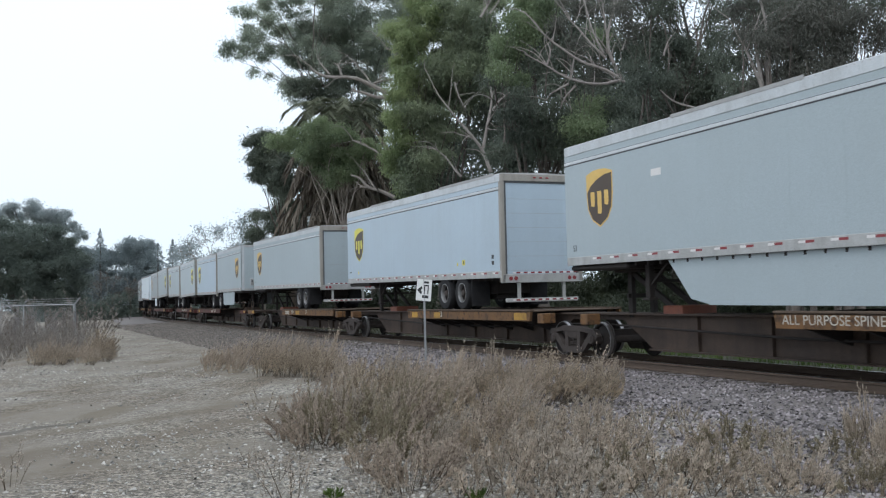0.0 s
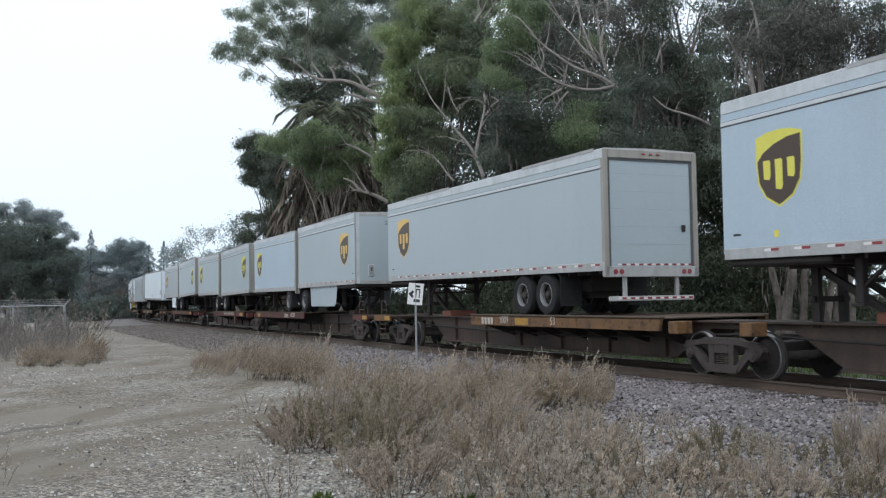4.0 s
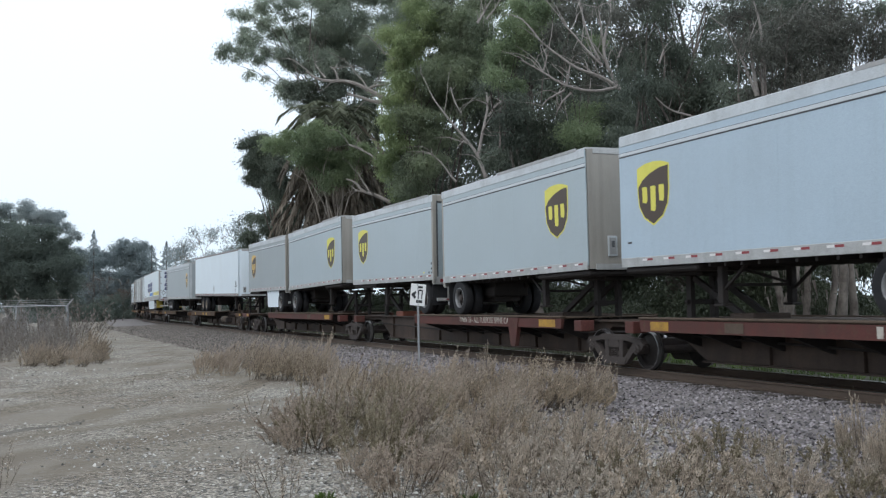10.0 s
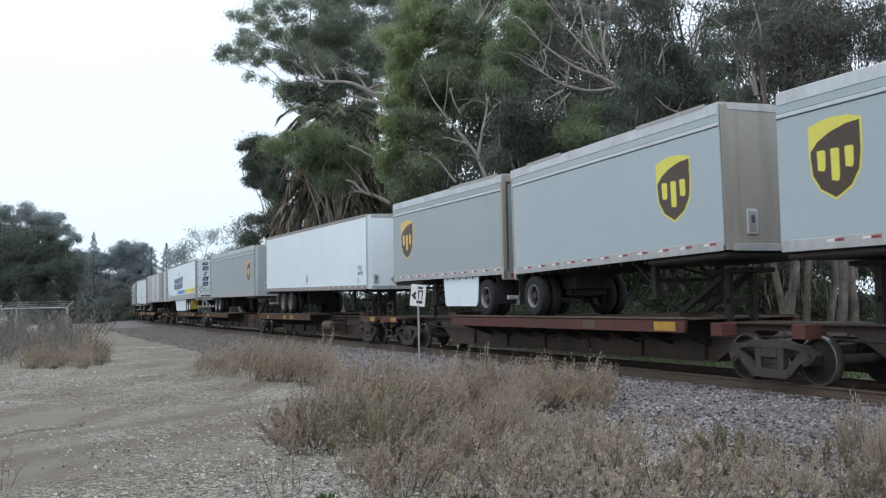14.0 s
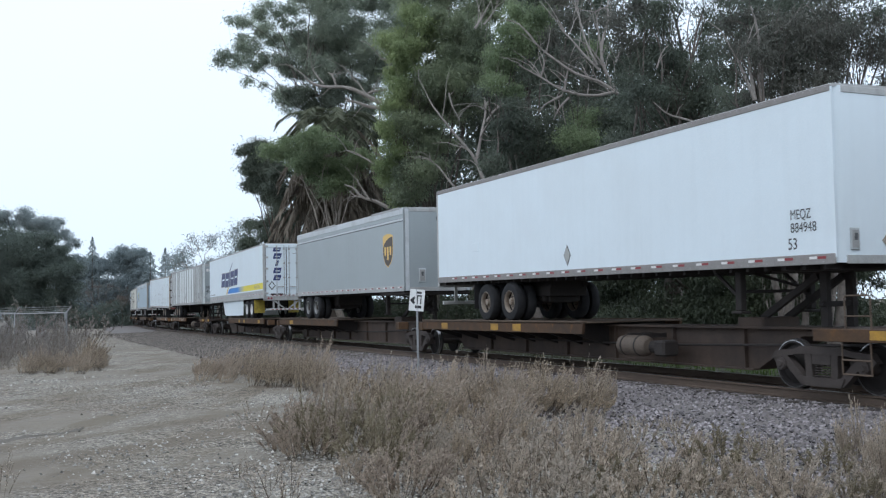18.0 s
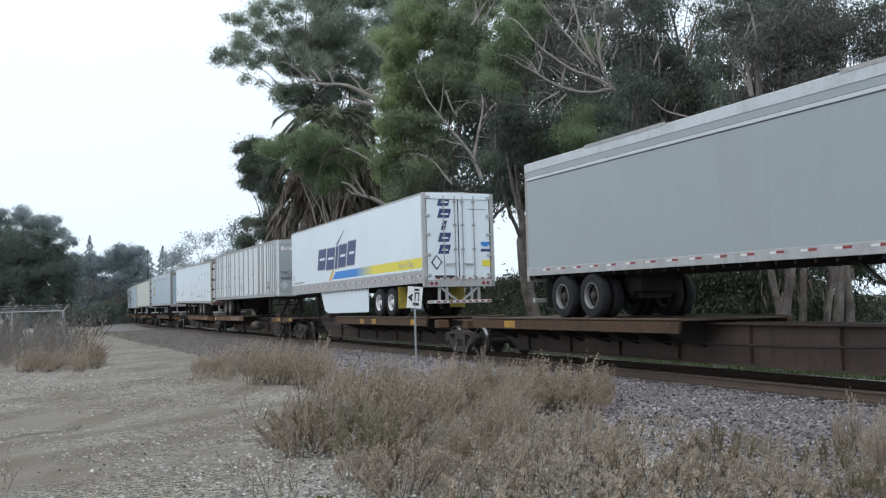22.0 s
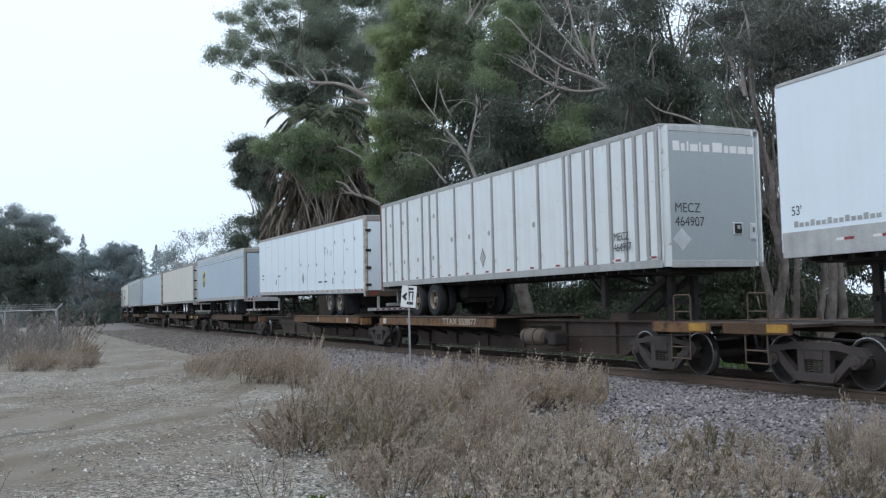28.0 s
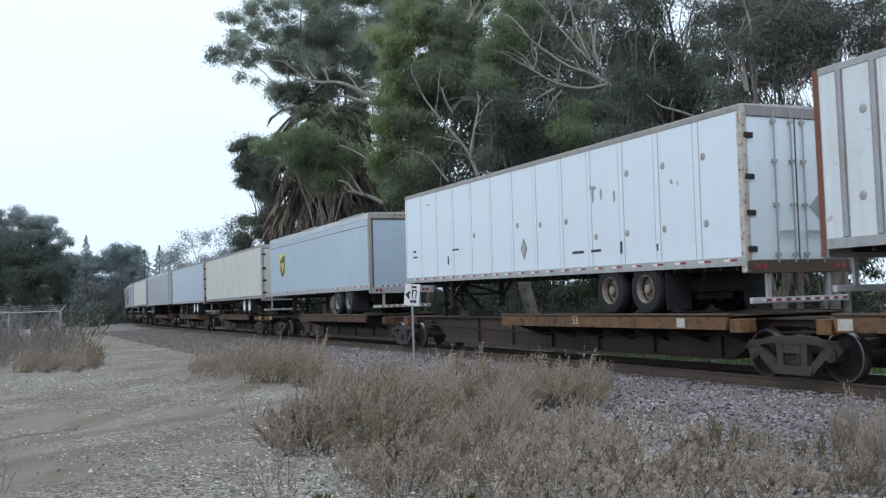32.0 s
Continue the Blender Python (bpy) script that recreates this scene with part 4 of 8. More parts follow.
            if style == "belted":
                a, c = slab(0.05, 0.08)
                door = part("roll_door", Geo().box(a, c, -1.165, 1.165, 0.10, H - 0.22), skin, t, "flat grey roll-up door")
                for i in range(6):
                    z = 0.2 + i * 0.4
                    a2, c2 = slab(0.047, 0.052)
                    part("door_slat_joint", Geo().box(a2, c2, -1.15, 1.15, z, z + 0.006), M_RIB, door)
                a2, c2 = slab(0.03, 0.055)
                for y0, y1, z0, z1 in ((-1.16, -1.11, 0.10, H - 0.22), (1.11, 1.16, 0.10, H - 0.22), (-1.11, 1.11, H - 0.27, H - 0.22)):
                    part("door_gasket", Geo().box(a2, c2, y0, y1, z0, z1), M_SEAM, door, "dark door gasket")
                a2, c2 = slab(-0.02, 0.01)
                for y in (-0.2, 0.0, 0.2):
                    part("marker_lamp", Geo().box(a2, c2, y - 0.05, y + 0.05, H - 0.13, H - 0.09, 0.01), M_TAPE_RED, t, "small red marker lamp")
                part("latch", Geo().box(*slab(0.0, 0.05), -0.95, -0.85, 0.9, 1.06, 0.015), M_UNDER, door)
            else:
                part("door_seal", Geo().box(*slab(0.04, 0.09), -1.165, 1.165, 0.10, H - 0.22), M_BLACK, t, "black door seal")
                for sd in (1, -1):
                    a, c = slab(0.03, 0.07)
                    y0, y1 = sorted((sd * 0.02, sd * 1.14))
                    door = part("rear_door", Geo().box(a, c, y0, y1, 0.10, H - 0.22, 0.008), skin, t, "white swing door leaf")
                    for z in (0.25, 0.91, 1.59, 2.21, H - 0.16) if style == "striped" else (0.3, 0.95, 1.6, 2.35):
                        a2, c2 = slab(-0.012, 0.03)
                        q0, q1 = sorted((sd * 1.02, sd * 1.24))
                        part("hinge", Geo().box(a2, c2, q0, q1, z - 0.05, z + 0.05, 0.01), M_ALU if style == "striped" else M_UNDER, door)
                    for y in (0.14, 0.55):
                        part("lock_rod", Geo().rod((X + sg * 0.012, sd * y, 0.05), (X + sg * 0.012, sd * y, H - 0.1), 0.017, n=8), M_RIB, door)
                        for z in (0.2, 1.1, 1.9, H - 0.3):
                            a2, c2 = slab(-0.035, 0.03)
                            part("rod_guide", Geo().box(a2, c2, sd * y - 0.05, sd * y + 0.05, z - 0.03, z + 0.03), M_RIB, door)
                    part("door_handle", Geo().bar((X + sg * 0.03, sd * 0.14, 0.62), (X + sg * 0.03, sd * 0.5, 0.60), 0.03, 0.045), M_RIB, door)
            # bumper, lights, tape
            zb_ = -0.62
            for y in (0.72, 0.45, -0.45, -0.72):
                if abs(y) > 0.5 or style == "striped":
                    part("bumper_strut", Geo().box(X - sg * 0.10 - 0.03, X - sg * 0.10 + 0.03, y - 0.045, y + 0.045, zb_, -0.12), M_RIB, t)
            if style == "striped":
                for sd in (1, -1):
                    part("bumper_brace", Geo().bar((X - sg * 0.08, sd * 0.70, -0.14), (X - sg * 0.08, sd * 0.12, zb_ + 0.05), 0.05, 0.07), M_RIB, t)
            a, c = slab(0.02, 0.12)
            part("bumper_bar", Geo().box(a, c, -1.15, 1.15, zb_ - 0.06, zb_ + 0.05, 0.01), M_ALU, t, "tape-striped bumper bar")
            for i in range(0 if far else 9):
                for k, dy in (("red", 0.0), ("white", 0.12)):
                    for z, ok in ((zb_, True), (0.14, style != "panel")):
                        if ok:
                            o = part("tape_strip", TAPE[k], None, t)
                            o.matrix_basis = pose(X + sg * (-0.017 if z < 0 else 0.003), -1.05 + i * 0.23 + dy, z, 0, 0, 90 * -sg) @ Matrix.Diagonal((0.6, 1, 1, 1))
            for y in (1.02, 0.86, -0.86, -1.02):
                part("tail_light", Geo().lathe([(0.055, -0.01), (0.06, 0.0), (0.052, 0.012), (0.0001, 0.014), (0.0001, -0.01)], (X + sg * 0.004, y, -0.02), "x", 12), M_TAPE_RED, t, "round red tail light")
    # landing legs near the kingpin
    if legs:
        xl = 2.75 if nose == "f" else L - 2.75
        for y in (0.85, -0.85):
            leg = part("landing_leg", Geo().box(xl - 0.08, xl + 0.08, y - 0.07, y + 0.07, -0.78, 0.0, 0.015), M_UNDER, t)
            part("leg_foot", Geo().box(xl - 0.13, xl + 0.13, y - 0.12, y + 0.12, -0.83, -0.78, 0.01), M_UNDER, leg)
            part("leg_brace", Geo().bar((xl, y, -0.55), (xl + (0.75 if nose == "f" else -0.75), y, 0.0), 0.06, 0.05), M_UNDER, t)
        part("leg_tie", Geo().bar((xl, -0.85, -0.42), (xl, 0.85, -0.42), 0.05, 0.06), M_UNDER, t)
        part("leg_cross_brace", Geo().bar((xl, -0.85, -0.40), (xl, 0.85, 0.0), 0.04, 0.05), M_UNDER, t)
    # running gear
    for s in axles:
        x = s - front
        zc = 1.13 + 0.52 - (zf + (zb - zf) * x / L)
        for sd in (1, -1):
            road_wheel(t, x, sd * 1.145, zc, rims, sd)
            road_wheel(t, x, sd * 0.82, zc, rims, -sd)
        part("axle", Geo().rod((x, -1.15, zc), (x, 1.15, zc), 0.07, n=10), M_UNDER, t)
        for sd in (1, -1):
            part("brake_chamber", Geo().rod((x + 0.16, sd * 0.35, zc + 0.05), (x + 0.36, sd * 0.35, zc + 0.08), 0.09, n=10), M_UNDER, t)
            part("hanger", Geo().box(x - 0.62, x - 0.50, sd * 0.5 - 0.05, sd * 0.5 + 0.05, zc - 0.02, 0.0, 0.01), M_UNDER, t)
            part("leaf_spring", Geo().tube([(x - 0.56, sd * 0.5, zc + 0.02), (x, sd * 0.5, zc + 0.14), (x + 0.56, sd * 0.5, zc + 0.02)], [0.045, 0.055, 0.045]), M_UNDER, t)
    xs = [s - front for s in axles]
    if xs:
        a, c = min(xs) - 1.0, max(xs) + 1.0
        for sd in (1, -1):
            part("slider_rail", Geo().box(max(0.1, a), min(L - 0.1, c), sd * 0.5 - 0.06, sd * 0.5 + 0.06, -0.22, 0.02, 0.01), M_UNDER, t)
        # Solid box added between the wheels to block light and read black.
        part("slider_light_block", Geo().box(min(xs) - 0.95, max(xs) + 0.95, -0.56, 0.56, -0.46, -0.005, 0.02), M_UNDER, t, "solid black box added at the slider to block light")
        part("axle_beam", Geo().box(min(xs) - 0.7, max(xs) + 0.7, -0.42, 0.42, -0.62, -0.46, 0.02), M_UNDER, t)
        # mud flaps behind the last axle
        xm = (min(xs) - 0.72) if nose == "b" else (max(xs) + 0.72)
        for sd in (1, -1):
            part("mud_flap", Geo().box(xm - 0.008, xm + 0.008, sd * 0.98 - 0.30, sd * 0.98 + 0.30, -0.80, -0.05), M_TYRE if style != "striped" else M_FLAP, t, "yellow mud flap" if style == "striped" else "black rubber mud flap")
    return t


def skirt(t, x0, x1, depth, mat, slope0=0.15, slope1=0.15, label="white side fairing under the box"):
    """Side fairing with sloped or rounded ends."""
    y = HALF - 0.10
    a, c = min(x0, x1), max(x0, x1)
    poly = [(a, 0.0), (a + slope0 * 0.6, -depth + 0.12), (a + slope0, -depth + 0.03), (a + slope0 + 0.1, -depth), (c - slope1 - 0.1, -depth), (c - slope1, -depth + 0.03), (c - slope1 * 0.6, -depth + 0.12), (c, 0.0)]
    for s in (1, -1):
        lo, hi = sorted((s * y, s * (y + 0.02)))
        part("side_skirt", Geo().prism(poly, lo, hi), mat, t, label)
# ---- the consist, front to back ----
TR = []


def parcel_trailer(front, back, zf, zb, h, nose, skin, label, axles, badge, mat=M_GOLD, rims="grey", nose_skin=None, low=3.03, high=4.36):
    t = trailer(front, back, zf, zb, h, nose, skin, label, "belted", axles, rims, nose_skin=nose_skin)
    if badge is not None:
        x = badge - front
        base = zf + (zb - zf) * x / (back - front)
        shield(t, x, low - base, high - base, -1, mat)
    TR.append(t)
    return t


a = parcel_trailer(-99.83, -83.68, 2.10, 2.20, 2.88, "b", M_GREYSIDE, "long grey parcel trailer with a gold shield and white belly fairing", (-95.9, -94.6), -85.22)
skirt(a, -96.5 + 99.83, -87.6 + 99.83, 0.92, M_GREYSIDE, 0.15, 1.2, "grey belly fairing with a sloping end")
words("lettering", "53", 0.15, M_BLACK, a, face_y(15.85, 0.34), 0.9)
bars(a, [(12.6, 12.25, 1.75, 1.9)], M_TAPE_WHITE)
a = parcel_trailer(-80.15, -66.28, 2.02, 2.19, 2.92, "b", M_BLUESIDE, "faded blue-grey parcel trailer with a roll-up rear door", (-76.1, -77.4), -67.75, M_LIME)
bars(a, [(2.6, 2.42, 0.42, 0.58)], M_YELLOW)
bars(a, [(2.55, 2.46, 0.45, 0.55), (0.62, 0.48, 0.55, 0.66), (0.62, 0.48, 0.38, 0.49), (13.6, 13.4, 0.42, 0.46)])
bars(a, [(12.55, 12.45, 0.35, 0.47), (3.0, 2.92, 0.42, 0.5)], M_YELLOW)
a = parcel_trailer(-62.3, -48.53, 2.14, 2.26, 2.77, "b", M_GREYSIDE, "grey parcel trailer with a brown shield and roll-up rear door", (-58.4, -59.6), -50.05)
bars(a, [(13.4, 13.2, 0.4, 0.43)])
a = parcel_trailer(-44.85, -36.59, 2.26, 2.26, 2.84, "f", M_GREYSIDE, "short grey parcel trailer with numbered nose and side fairing", (-37.5,), -43.53)
skirt(a, -42.3 + 44.85, -38.35 + 44.85, 0.86, M_GREYSIDE, 0.35, 0.12, "grey side fairing under the box")
words("lettering", "374185", 0.16, M_BLACK, a, face_front(0.02, 2.36), 0.8)
bars(a, [(0.35, 0.2, 0.42, 0.45)])
a = parcel_trailer(-36.12, -27.56, 2.16, 2.21, 2.86, "b", M_BLUESIDE, "short blue-grey parcel trailer with a yellow-rimmed shield", (-34.7,), -28.77, M_LIME)
bars(a, [(0.20, 0.13, 0.52, 0.59), (0.20, 0.13, 0.36, 0.43), (0.20, 0.13, 0.22, 0.27), (8.3, 8.15, 0.5, 0.54)])
a = parcel_trailer(-26.19, -17.83, 2.22, 2.12, 2.86, "f", M_GREYSIDE, "short grey parcel trailer, yellow-rimmed shield near its tan nose", (-18.95,), -24.84, M_LIME, nose_skin=M_TANNOSE)
a = parcel_trailer(-17.06, -8.98, 2.24, 2.26, 2.75, "b", M_GREYSIDE, "short pale grey parcel trailer with a yellow-rimmed shield", (-16.2,), -10.25, M_LIME)
bars(a, [(0.20, 0.13, 0.50, 0.57), (0.20, 0.13, 0.34, 0.41), (0.20, 0.13, 0.22, 0.27), (0.40, 0.31, 0.22, 0.28)])
bars(a, [(0.84, 0.74, 0.23, 0.29)], M_LIME)
a = parcel_trailer(-7.51, 0.89, 2.38, 2.23, 2.80, "f", M_GREYSIDE, "short grey parcel trailer with a shield beside its rounded nose", (-0.1,), -6.09, M_LIME, nose_skin=M_TANNOSE)
a = parcel_trailer(1.47, 9.88, 2.26, 2.29, 2.76, "b", M_DULLSIDE, "short dull grey parcel trailer with a white side fairing", (2.65,), 8.57)
skirt(a, 3.2 - 1.47, 5.7 - 1.47, 0.86, M_WHITESIDE)

# the plain white box with its nose forward
a = trailer(12.85, 28.97, 2.09, 2.30, 2.90, "f", M_WHITESIDE, "long plain white trailer with grey rails and a tan nose placard", "plain", (25.6, 24.15), "rust", gear=((0.91, 0.40, 0.10, 0.18, M_RIB), (-0.30, 0.28, 0.06, 0.10, M_UNDER)))
TR.append(a)
placard(a, 8.21, 0.51, 0.25)
words("lettering", "MEQZ", 0.17, M_BLACK, a, face_y(0.97, 0.77), 0.72)
words("lettering", "884948", 0.17, M_BLACK, a, face_y(0.97, 0.55), 0.82)
words("lettering", "53", 0.20, M_BLACK, a, face_y(1.04, 0.27), 0.8)
words("lettering", "MEQZ", 0.15, M_BLACK, a, face_front(-0.05, 1.11), 0.8)
words("lettering", "884948", 0.15, M_BLACK, a, face_front(0.05, 0.89), 0.8)
words("lettering", "CAUTION", 0.07, M_BLACK, a, face_front(-0.64, 1.90), 0.85)
for i, w in enumerate((0.36, 0.30, 0.36, 0.30, 0.2)):
    part("marking", Geo().box(-0.004, -0.001, -0.82 - w / 2, -0.82 + w / 2, 1.50 + i * 0.075, 1.54 + i * 0.075), M_BLACK, a)
p = part("placard", Geo().prism([(0.06, 0.13), (0.30, 0.38), (0.06, 0.63), (-0.18, 0.38)], -0.012, -0.001, "x"), M_TANPLATE, a, "tan diamond placard holder")
part("access_frame", Geo().box(13.08, 13.48, HALF - 0.001, HALF + 0.012, 0.85, 1.1, 0.01), M_WHITESIDE, a)
part("coupling_box", Geo().box(-0.10, 0.0, -0.86, -0.62, 0.04, 0.28, 0.02), M_RIB, a)
for dy in (-0.66, -0.82):
    part("air_coupling", Geo().tube([(-0.06, dy, 0.28), (-0.08, dy, 0.44), (-0.06, dy - 0.04, 0.50)], [0.022] * 3), M_BLACK, a)

a = parcel_trailer(31.84, 45.5, 2.11, 2.20, 2.90, "f", M_DULLSIDE, "dull grey parcel trailer, gold shield close to its nose", (43.8, 42.5), 33.36, low=2.98, high=4.20)
words("lettering", "825028", 0.15, M_BLACK, a, face_front(0.06, 2.46), 0.8)

# white trailer with blue name shapes and a blue-to-yellow stripe, rear doors forward
a = trailer(52.38, 68.53, 2.24, 2.14, 2.97, "b", M_WHITESIDE, "white trailer with slanted navy shapes and blue-yellow stripe", "striped", (56.7, 55.45), "white")
TR.append(a)
skirt(a, 57.95 - 52.38, 64.1 - 52.38, 0.90, M_WHITESIDE, 0.04, 0.9)


def blend_mat():
    """Decal that runs from blue to yellow along the wall."""
    m, n, l, b = node_mat("blue_to_yellow_decal")
    co, sp, rp = n.new("ShaderNodeTexCoord"), n.new("ShaderNodeSeparateXYZ"), n.new("ShaderNodeValToRGB")
    l.new(co.outputs["Object"], sp.inputs[0])
    mr = n.new("ShaderNodeMapRange")
    mr.inputs[1].default_value, mr.inputs[2].default_value = 7.2, 3.9
    l.new(sp.outputs[0], mr.inputs[0])
    nz = n.new("ShaderNodeTexNoise")
    nz.inputs["Scale"].default_value = 3
    l.new(co.outputs["Object"], nz.inputs["Vector"])
    ad = n.new("ShaderNodeMath")
    ad.operation = "MULTIPLY_ADD"
    ad.inputs[1].default_value = 0.2
    l.new(nz.outputs[0], ad.inputs[0])
    l.new(mr.outputs[0], ad.inputs[2])
    l.new(ad.outputs[0], rp.inputs[0])
    rp.color_ramp.elements[0].position, rp.color_ramp.elements[0].color = 0.25, (0.03, 0.22, 0.62, 1)
    rp.color_ramp.elements[1].position, rp.color_ramp.elements[1].color = 0.85, (0.78, 0.66, 0.05, 1)
    l.new(rp.outputs[0], b.inputs["Base Color"])
    b.inputs["Roughness"].default_value = 0.4
    return m


part("stripe", Geo().prism([(9.80, 0.50), (0.14, 0.50), (0.14, 0.84), (9.30, 0.80)], HALF + 0.001, HALF + 0.004), blend_mat(), a, "stripe fading from blue to yellow")
words("lettering", "Best In Class", 0.21, M_RIB, a, face_y(2.15, 0.57, 0.007), 0.86)
# five slanted navy blocks standing for the name, with silver edges
for x, wd, z0, z1 in ((11.88, 1.10, 0.98, 1.84), (10.62, 1.08, 0.94, 1.82), (9.40, 0.30, 0.94, 1.84), (8.98, 0.98, 0.96, 1.86), (7.86, 0.96, 0.98, 1.92)):
    for off, grow, mt, nm in ((0.001, 0.035, M_SILVER, "name_edge"), (0.005, 0.0, M_NAVY, "name_block")):
        sl = lambda z: -(z - 1.0) * 0.28
        part(nm, Geo().prism([(x + grow + sl(z0), z0 - grow), (x - wd - grow + sl(z0), z0 - grow), (x - wd - grow + sl(z1), z1 + grow), (x + grow + sl(z1), z1 + grow)], HALF + off, HALF + off + 0.003), mt, a)
    if wd > 0.5:
        zc = z0 + 0.46 * (z1 - z0)
        part("name_gap", Geo().prism([(x - 0.22 + sl(zc), zc), (x - wd + 0.12 + sl(zc), zc), (x - wd + 0.12 + sl(zc + 0.1), zc + 0.1), (x - 0.22 + sl(zc + 0.1), zc + 0.1)], HALF + 0.008, HALF + 0.010), M_WHITESIDE, a)
part("swoosh", Geo().prism([(10.3, 0.46), (9.95, 0.46), (9.45, 0.90), (9.75, 0.90)], HALF + 0.004, HALF + 0.007), M_GOLD, a, "gold sweep decal")
part("swoosh", Geo().prism([(9.25, 1.90), (8.98, 1.90), (8.15, 2.38), (8.08, 2.45)], HALF + 0.004, HALF + 0.007), M_NAVY, a)
words("lettering", "53'", 0.16, M_BLACK, a, face_y(15.9, 0.70), 0.9)
bars(a, [(15.85 - 0.12 * i, 15.76 - 0.12 * i, 0.50, 0.57 + 0.03 * (i % 3 == 0)) for i in range(15)], M_RIB)
for k, wd in enumerate((0.40, 0.42, 0.14, 0.40, 0.38)):
    z, y = 2.53 - k * 0.395, (0.76 if wd > 0.2 else 0.64)
    part("name_block", Geo().prism([(y, z), (y - wd, z), (y - wd - 0.09, z + 0.30), (y - 0.09, z + 0.30)], 0.018, 0.030, "x"), M_NAVY, a)
    if wd > 0.2:
        part("name_gap", Geo().box(0.014, 0.018, y - wd + 0.02, y - 0.14, z + 0.10, z + 0.15), M_WHITESIDE, a)
p = part("placard", Geo().prism([(0.82, 0.42), (1.02, 0.67), (0.82, 0.92), (0.62, 0.67)], 0.016, 0.030, "x"), M_BLACK, a, "diamond placard holder on the door")
part("placard_face", Geo().prism([(0.82, 0.48), (0.97, 0.67), (0.82, 0.86), (0.67, 0.67)], 0.012, 0.016, "x"), M_WHITESIDE, p)
for y, z, w, h, mt in ((-0.97, 1.30, 0.16, 0.05, M_SKYBLUE), (-0.97, 1.22, 0.10, 0.025, M_SKYBLUE), (-0.97, 1.07, 0.17, 0.045, M_NAVY), (-0.99, 0.64, 0.15, 0.10, M_YELLOW)):
    part("sticker", Geo().box(0.020, 0.030, y - w, y + w, z - h, z + h), mt, a)
part("marking", Geo().box(0.022, 0.030, 0.2, 0.9, 0.16, 0.24), M_BLACK, a)
part("marking", Geo().box(0.022, 0.030, -1.05, -0.35, 2.42, 2.45), M_RIB, a)

# ribbed silver-white trailer, nose forward
a = trailer(71.82, 87.95, 2.14, 2.16, 2.92, "f", M_OLDWHITE, "ribbed grimy white trailer with grey nose and dark posts", "ribbed", (84.8, 83.4), "rust", gear=((-0.62, 0.80, 0.13, 0.13, M_UNDER), (-1.02, 0.74, 0.08, 0.18, M_TOPBAND)))
TR.append(a)
part("nose_sheet", Geo().box(-0.006, -0.002, -1.12, 1.08, 0.15, 2.77), M_DULLSIDE, a, "stained grey nose sheet")
for i, (y0, y1) in enumerate((0.97 - (0.98 - p0) * 1.37, 0.97 - (0.98 - p1) * 1.37) for p0, p1 in ((0.98, 0.86), (0.83, 0.76), (0.72, 0.69), (0.66, 0.52), (0.49, 0.46), (0.42, 0.30), (0.24, 0.06), (0.02, -0.06), (-0.09, -0.22), (-0.25, -0.40), (-0.43, -0.55))):
    part("name_bar", Geo().box(-0.010, -0.006, y1, y0, 2.38, 2.58 if i in (0, 2, 4, 6) else 2.53), M_TAPE_WHITE, a)
words("lettering", "MECZ", 0.20, M_BLACK, a, face_front(0.98, 1.12, -0.008), 0.9)
words("lettering", "464907", 0.20, M_BLACK, a, face_front(0.98, 0.84, -0.008), 0.9)
words("lettering", "MECZ", 0.18, M_BLACK, a, face_y(1.66, 0.64, 0.034), 0.85)
words("lettering", "464907", 0.18, M_BLACK, a, face_y(1.66, 0.41, 0.034), 0.85)
p = part("placard", Geo().prism([(0.82, 0.34), (1.05, 0.57), (0.82, 0.80), (0.59, 0.57)], -0.012, -0.006, "x"), M_TOPBAND, a, "bare grey diamond placard holder")
placard(a, 8.05, 0.62, 0.26, dy=0.002)
part("rear_corner_plate", Geo().box(16.02, 16.135, HALF + 0.012, HALF + 0.02, -0.1, 2.9, 0.004), M_RUSTPOST, a, "rust-red rear corner plate")

# white panelled trailer with scuffed patches, rear doors forward
a = trailer(89.75, 106.10, 1.99, 2.18, 2.92, "b", M_WHITESIDE, "white panelled trailer with scuffs, rusty rear frame and dents", "panel", (94.1, 92.8), "rust")
TR.append(a)
placard(a, 8.14, 0.72, 0.27, dy=0.0)
for x, z, w, h in ((4.86, 1.78, 0.05, 0.20), (4.80, 1.92, 0.09, 0.05), (4.95, 1.95, 0.05, 0.05), (4.53, 1.75, 0.045, 0.14), (4.02, 1.66, 0.045, 0.14), (2.03, 1.74, 0.05, 0.05), (1.84, 1.69, 0.025, 0.05)):
    part("scuff", Geo().prism([(x - w, z - h * 0.7), (x + w * 0.6, z - h), (x + w, z + h * 0.5), (x + w * 0.2, z + h), (x - w * 0.8, z + h * 0.6)], HALF - 0.001, HALF + 0.0015), M_RIB, a, "bare metal scuff")
bars(a, [(3.86, 3.77, 0.40, 0.66), (2.57, 2.52, 0.40, 0.54), (15.7, 15.45, 0.98, 1.05), (15.7, 15.35, 0.80, 0.86), (14.5, 14.2, 2.44, 2.46), (12.6, 12.1, 0.90, 0.95), (5.8, 5.3, 0.48, 0.54), (5.0, 4.6, 0.48, 0.54), (12.95, 12.85, 0.5, 0.75)])
p = part("placard", Geo().prism([(-0.55, 0.80), (-0.27, 1.08), (-0.55, 1.36), (-0.83, 1.08)], 0.018, 0.030, "x"), M_RIB, a, "bare diamond placard holder on the door")

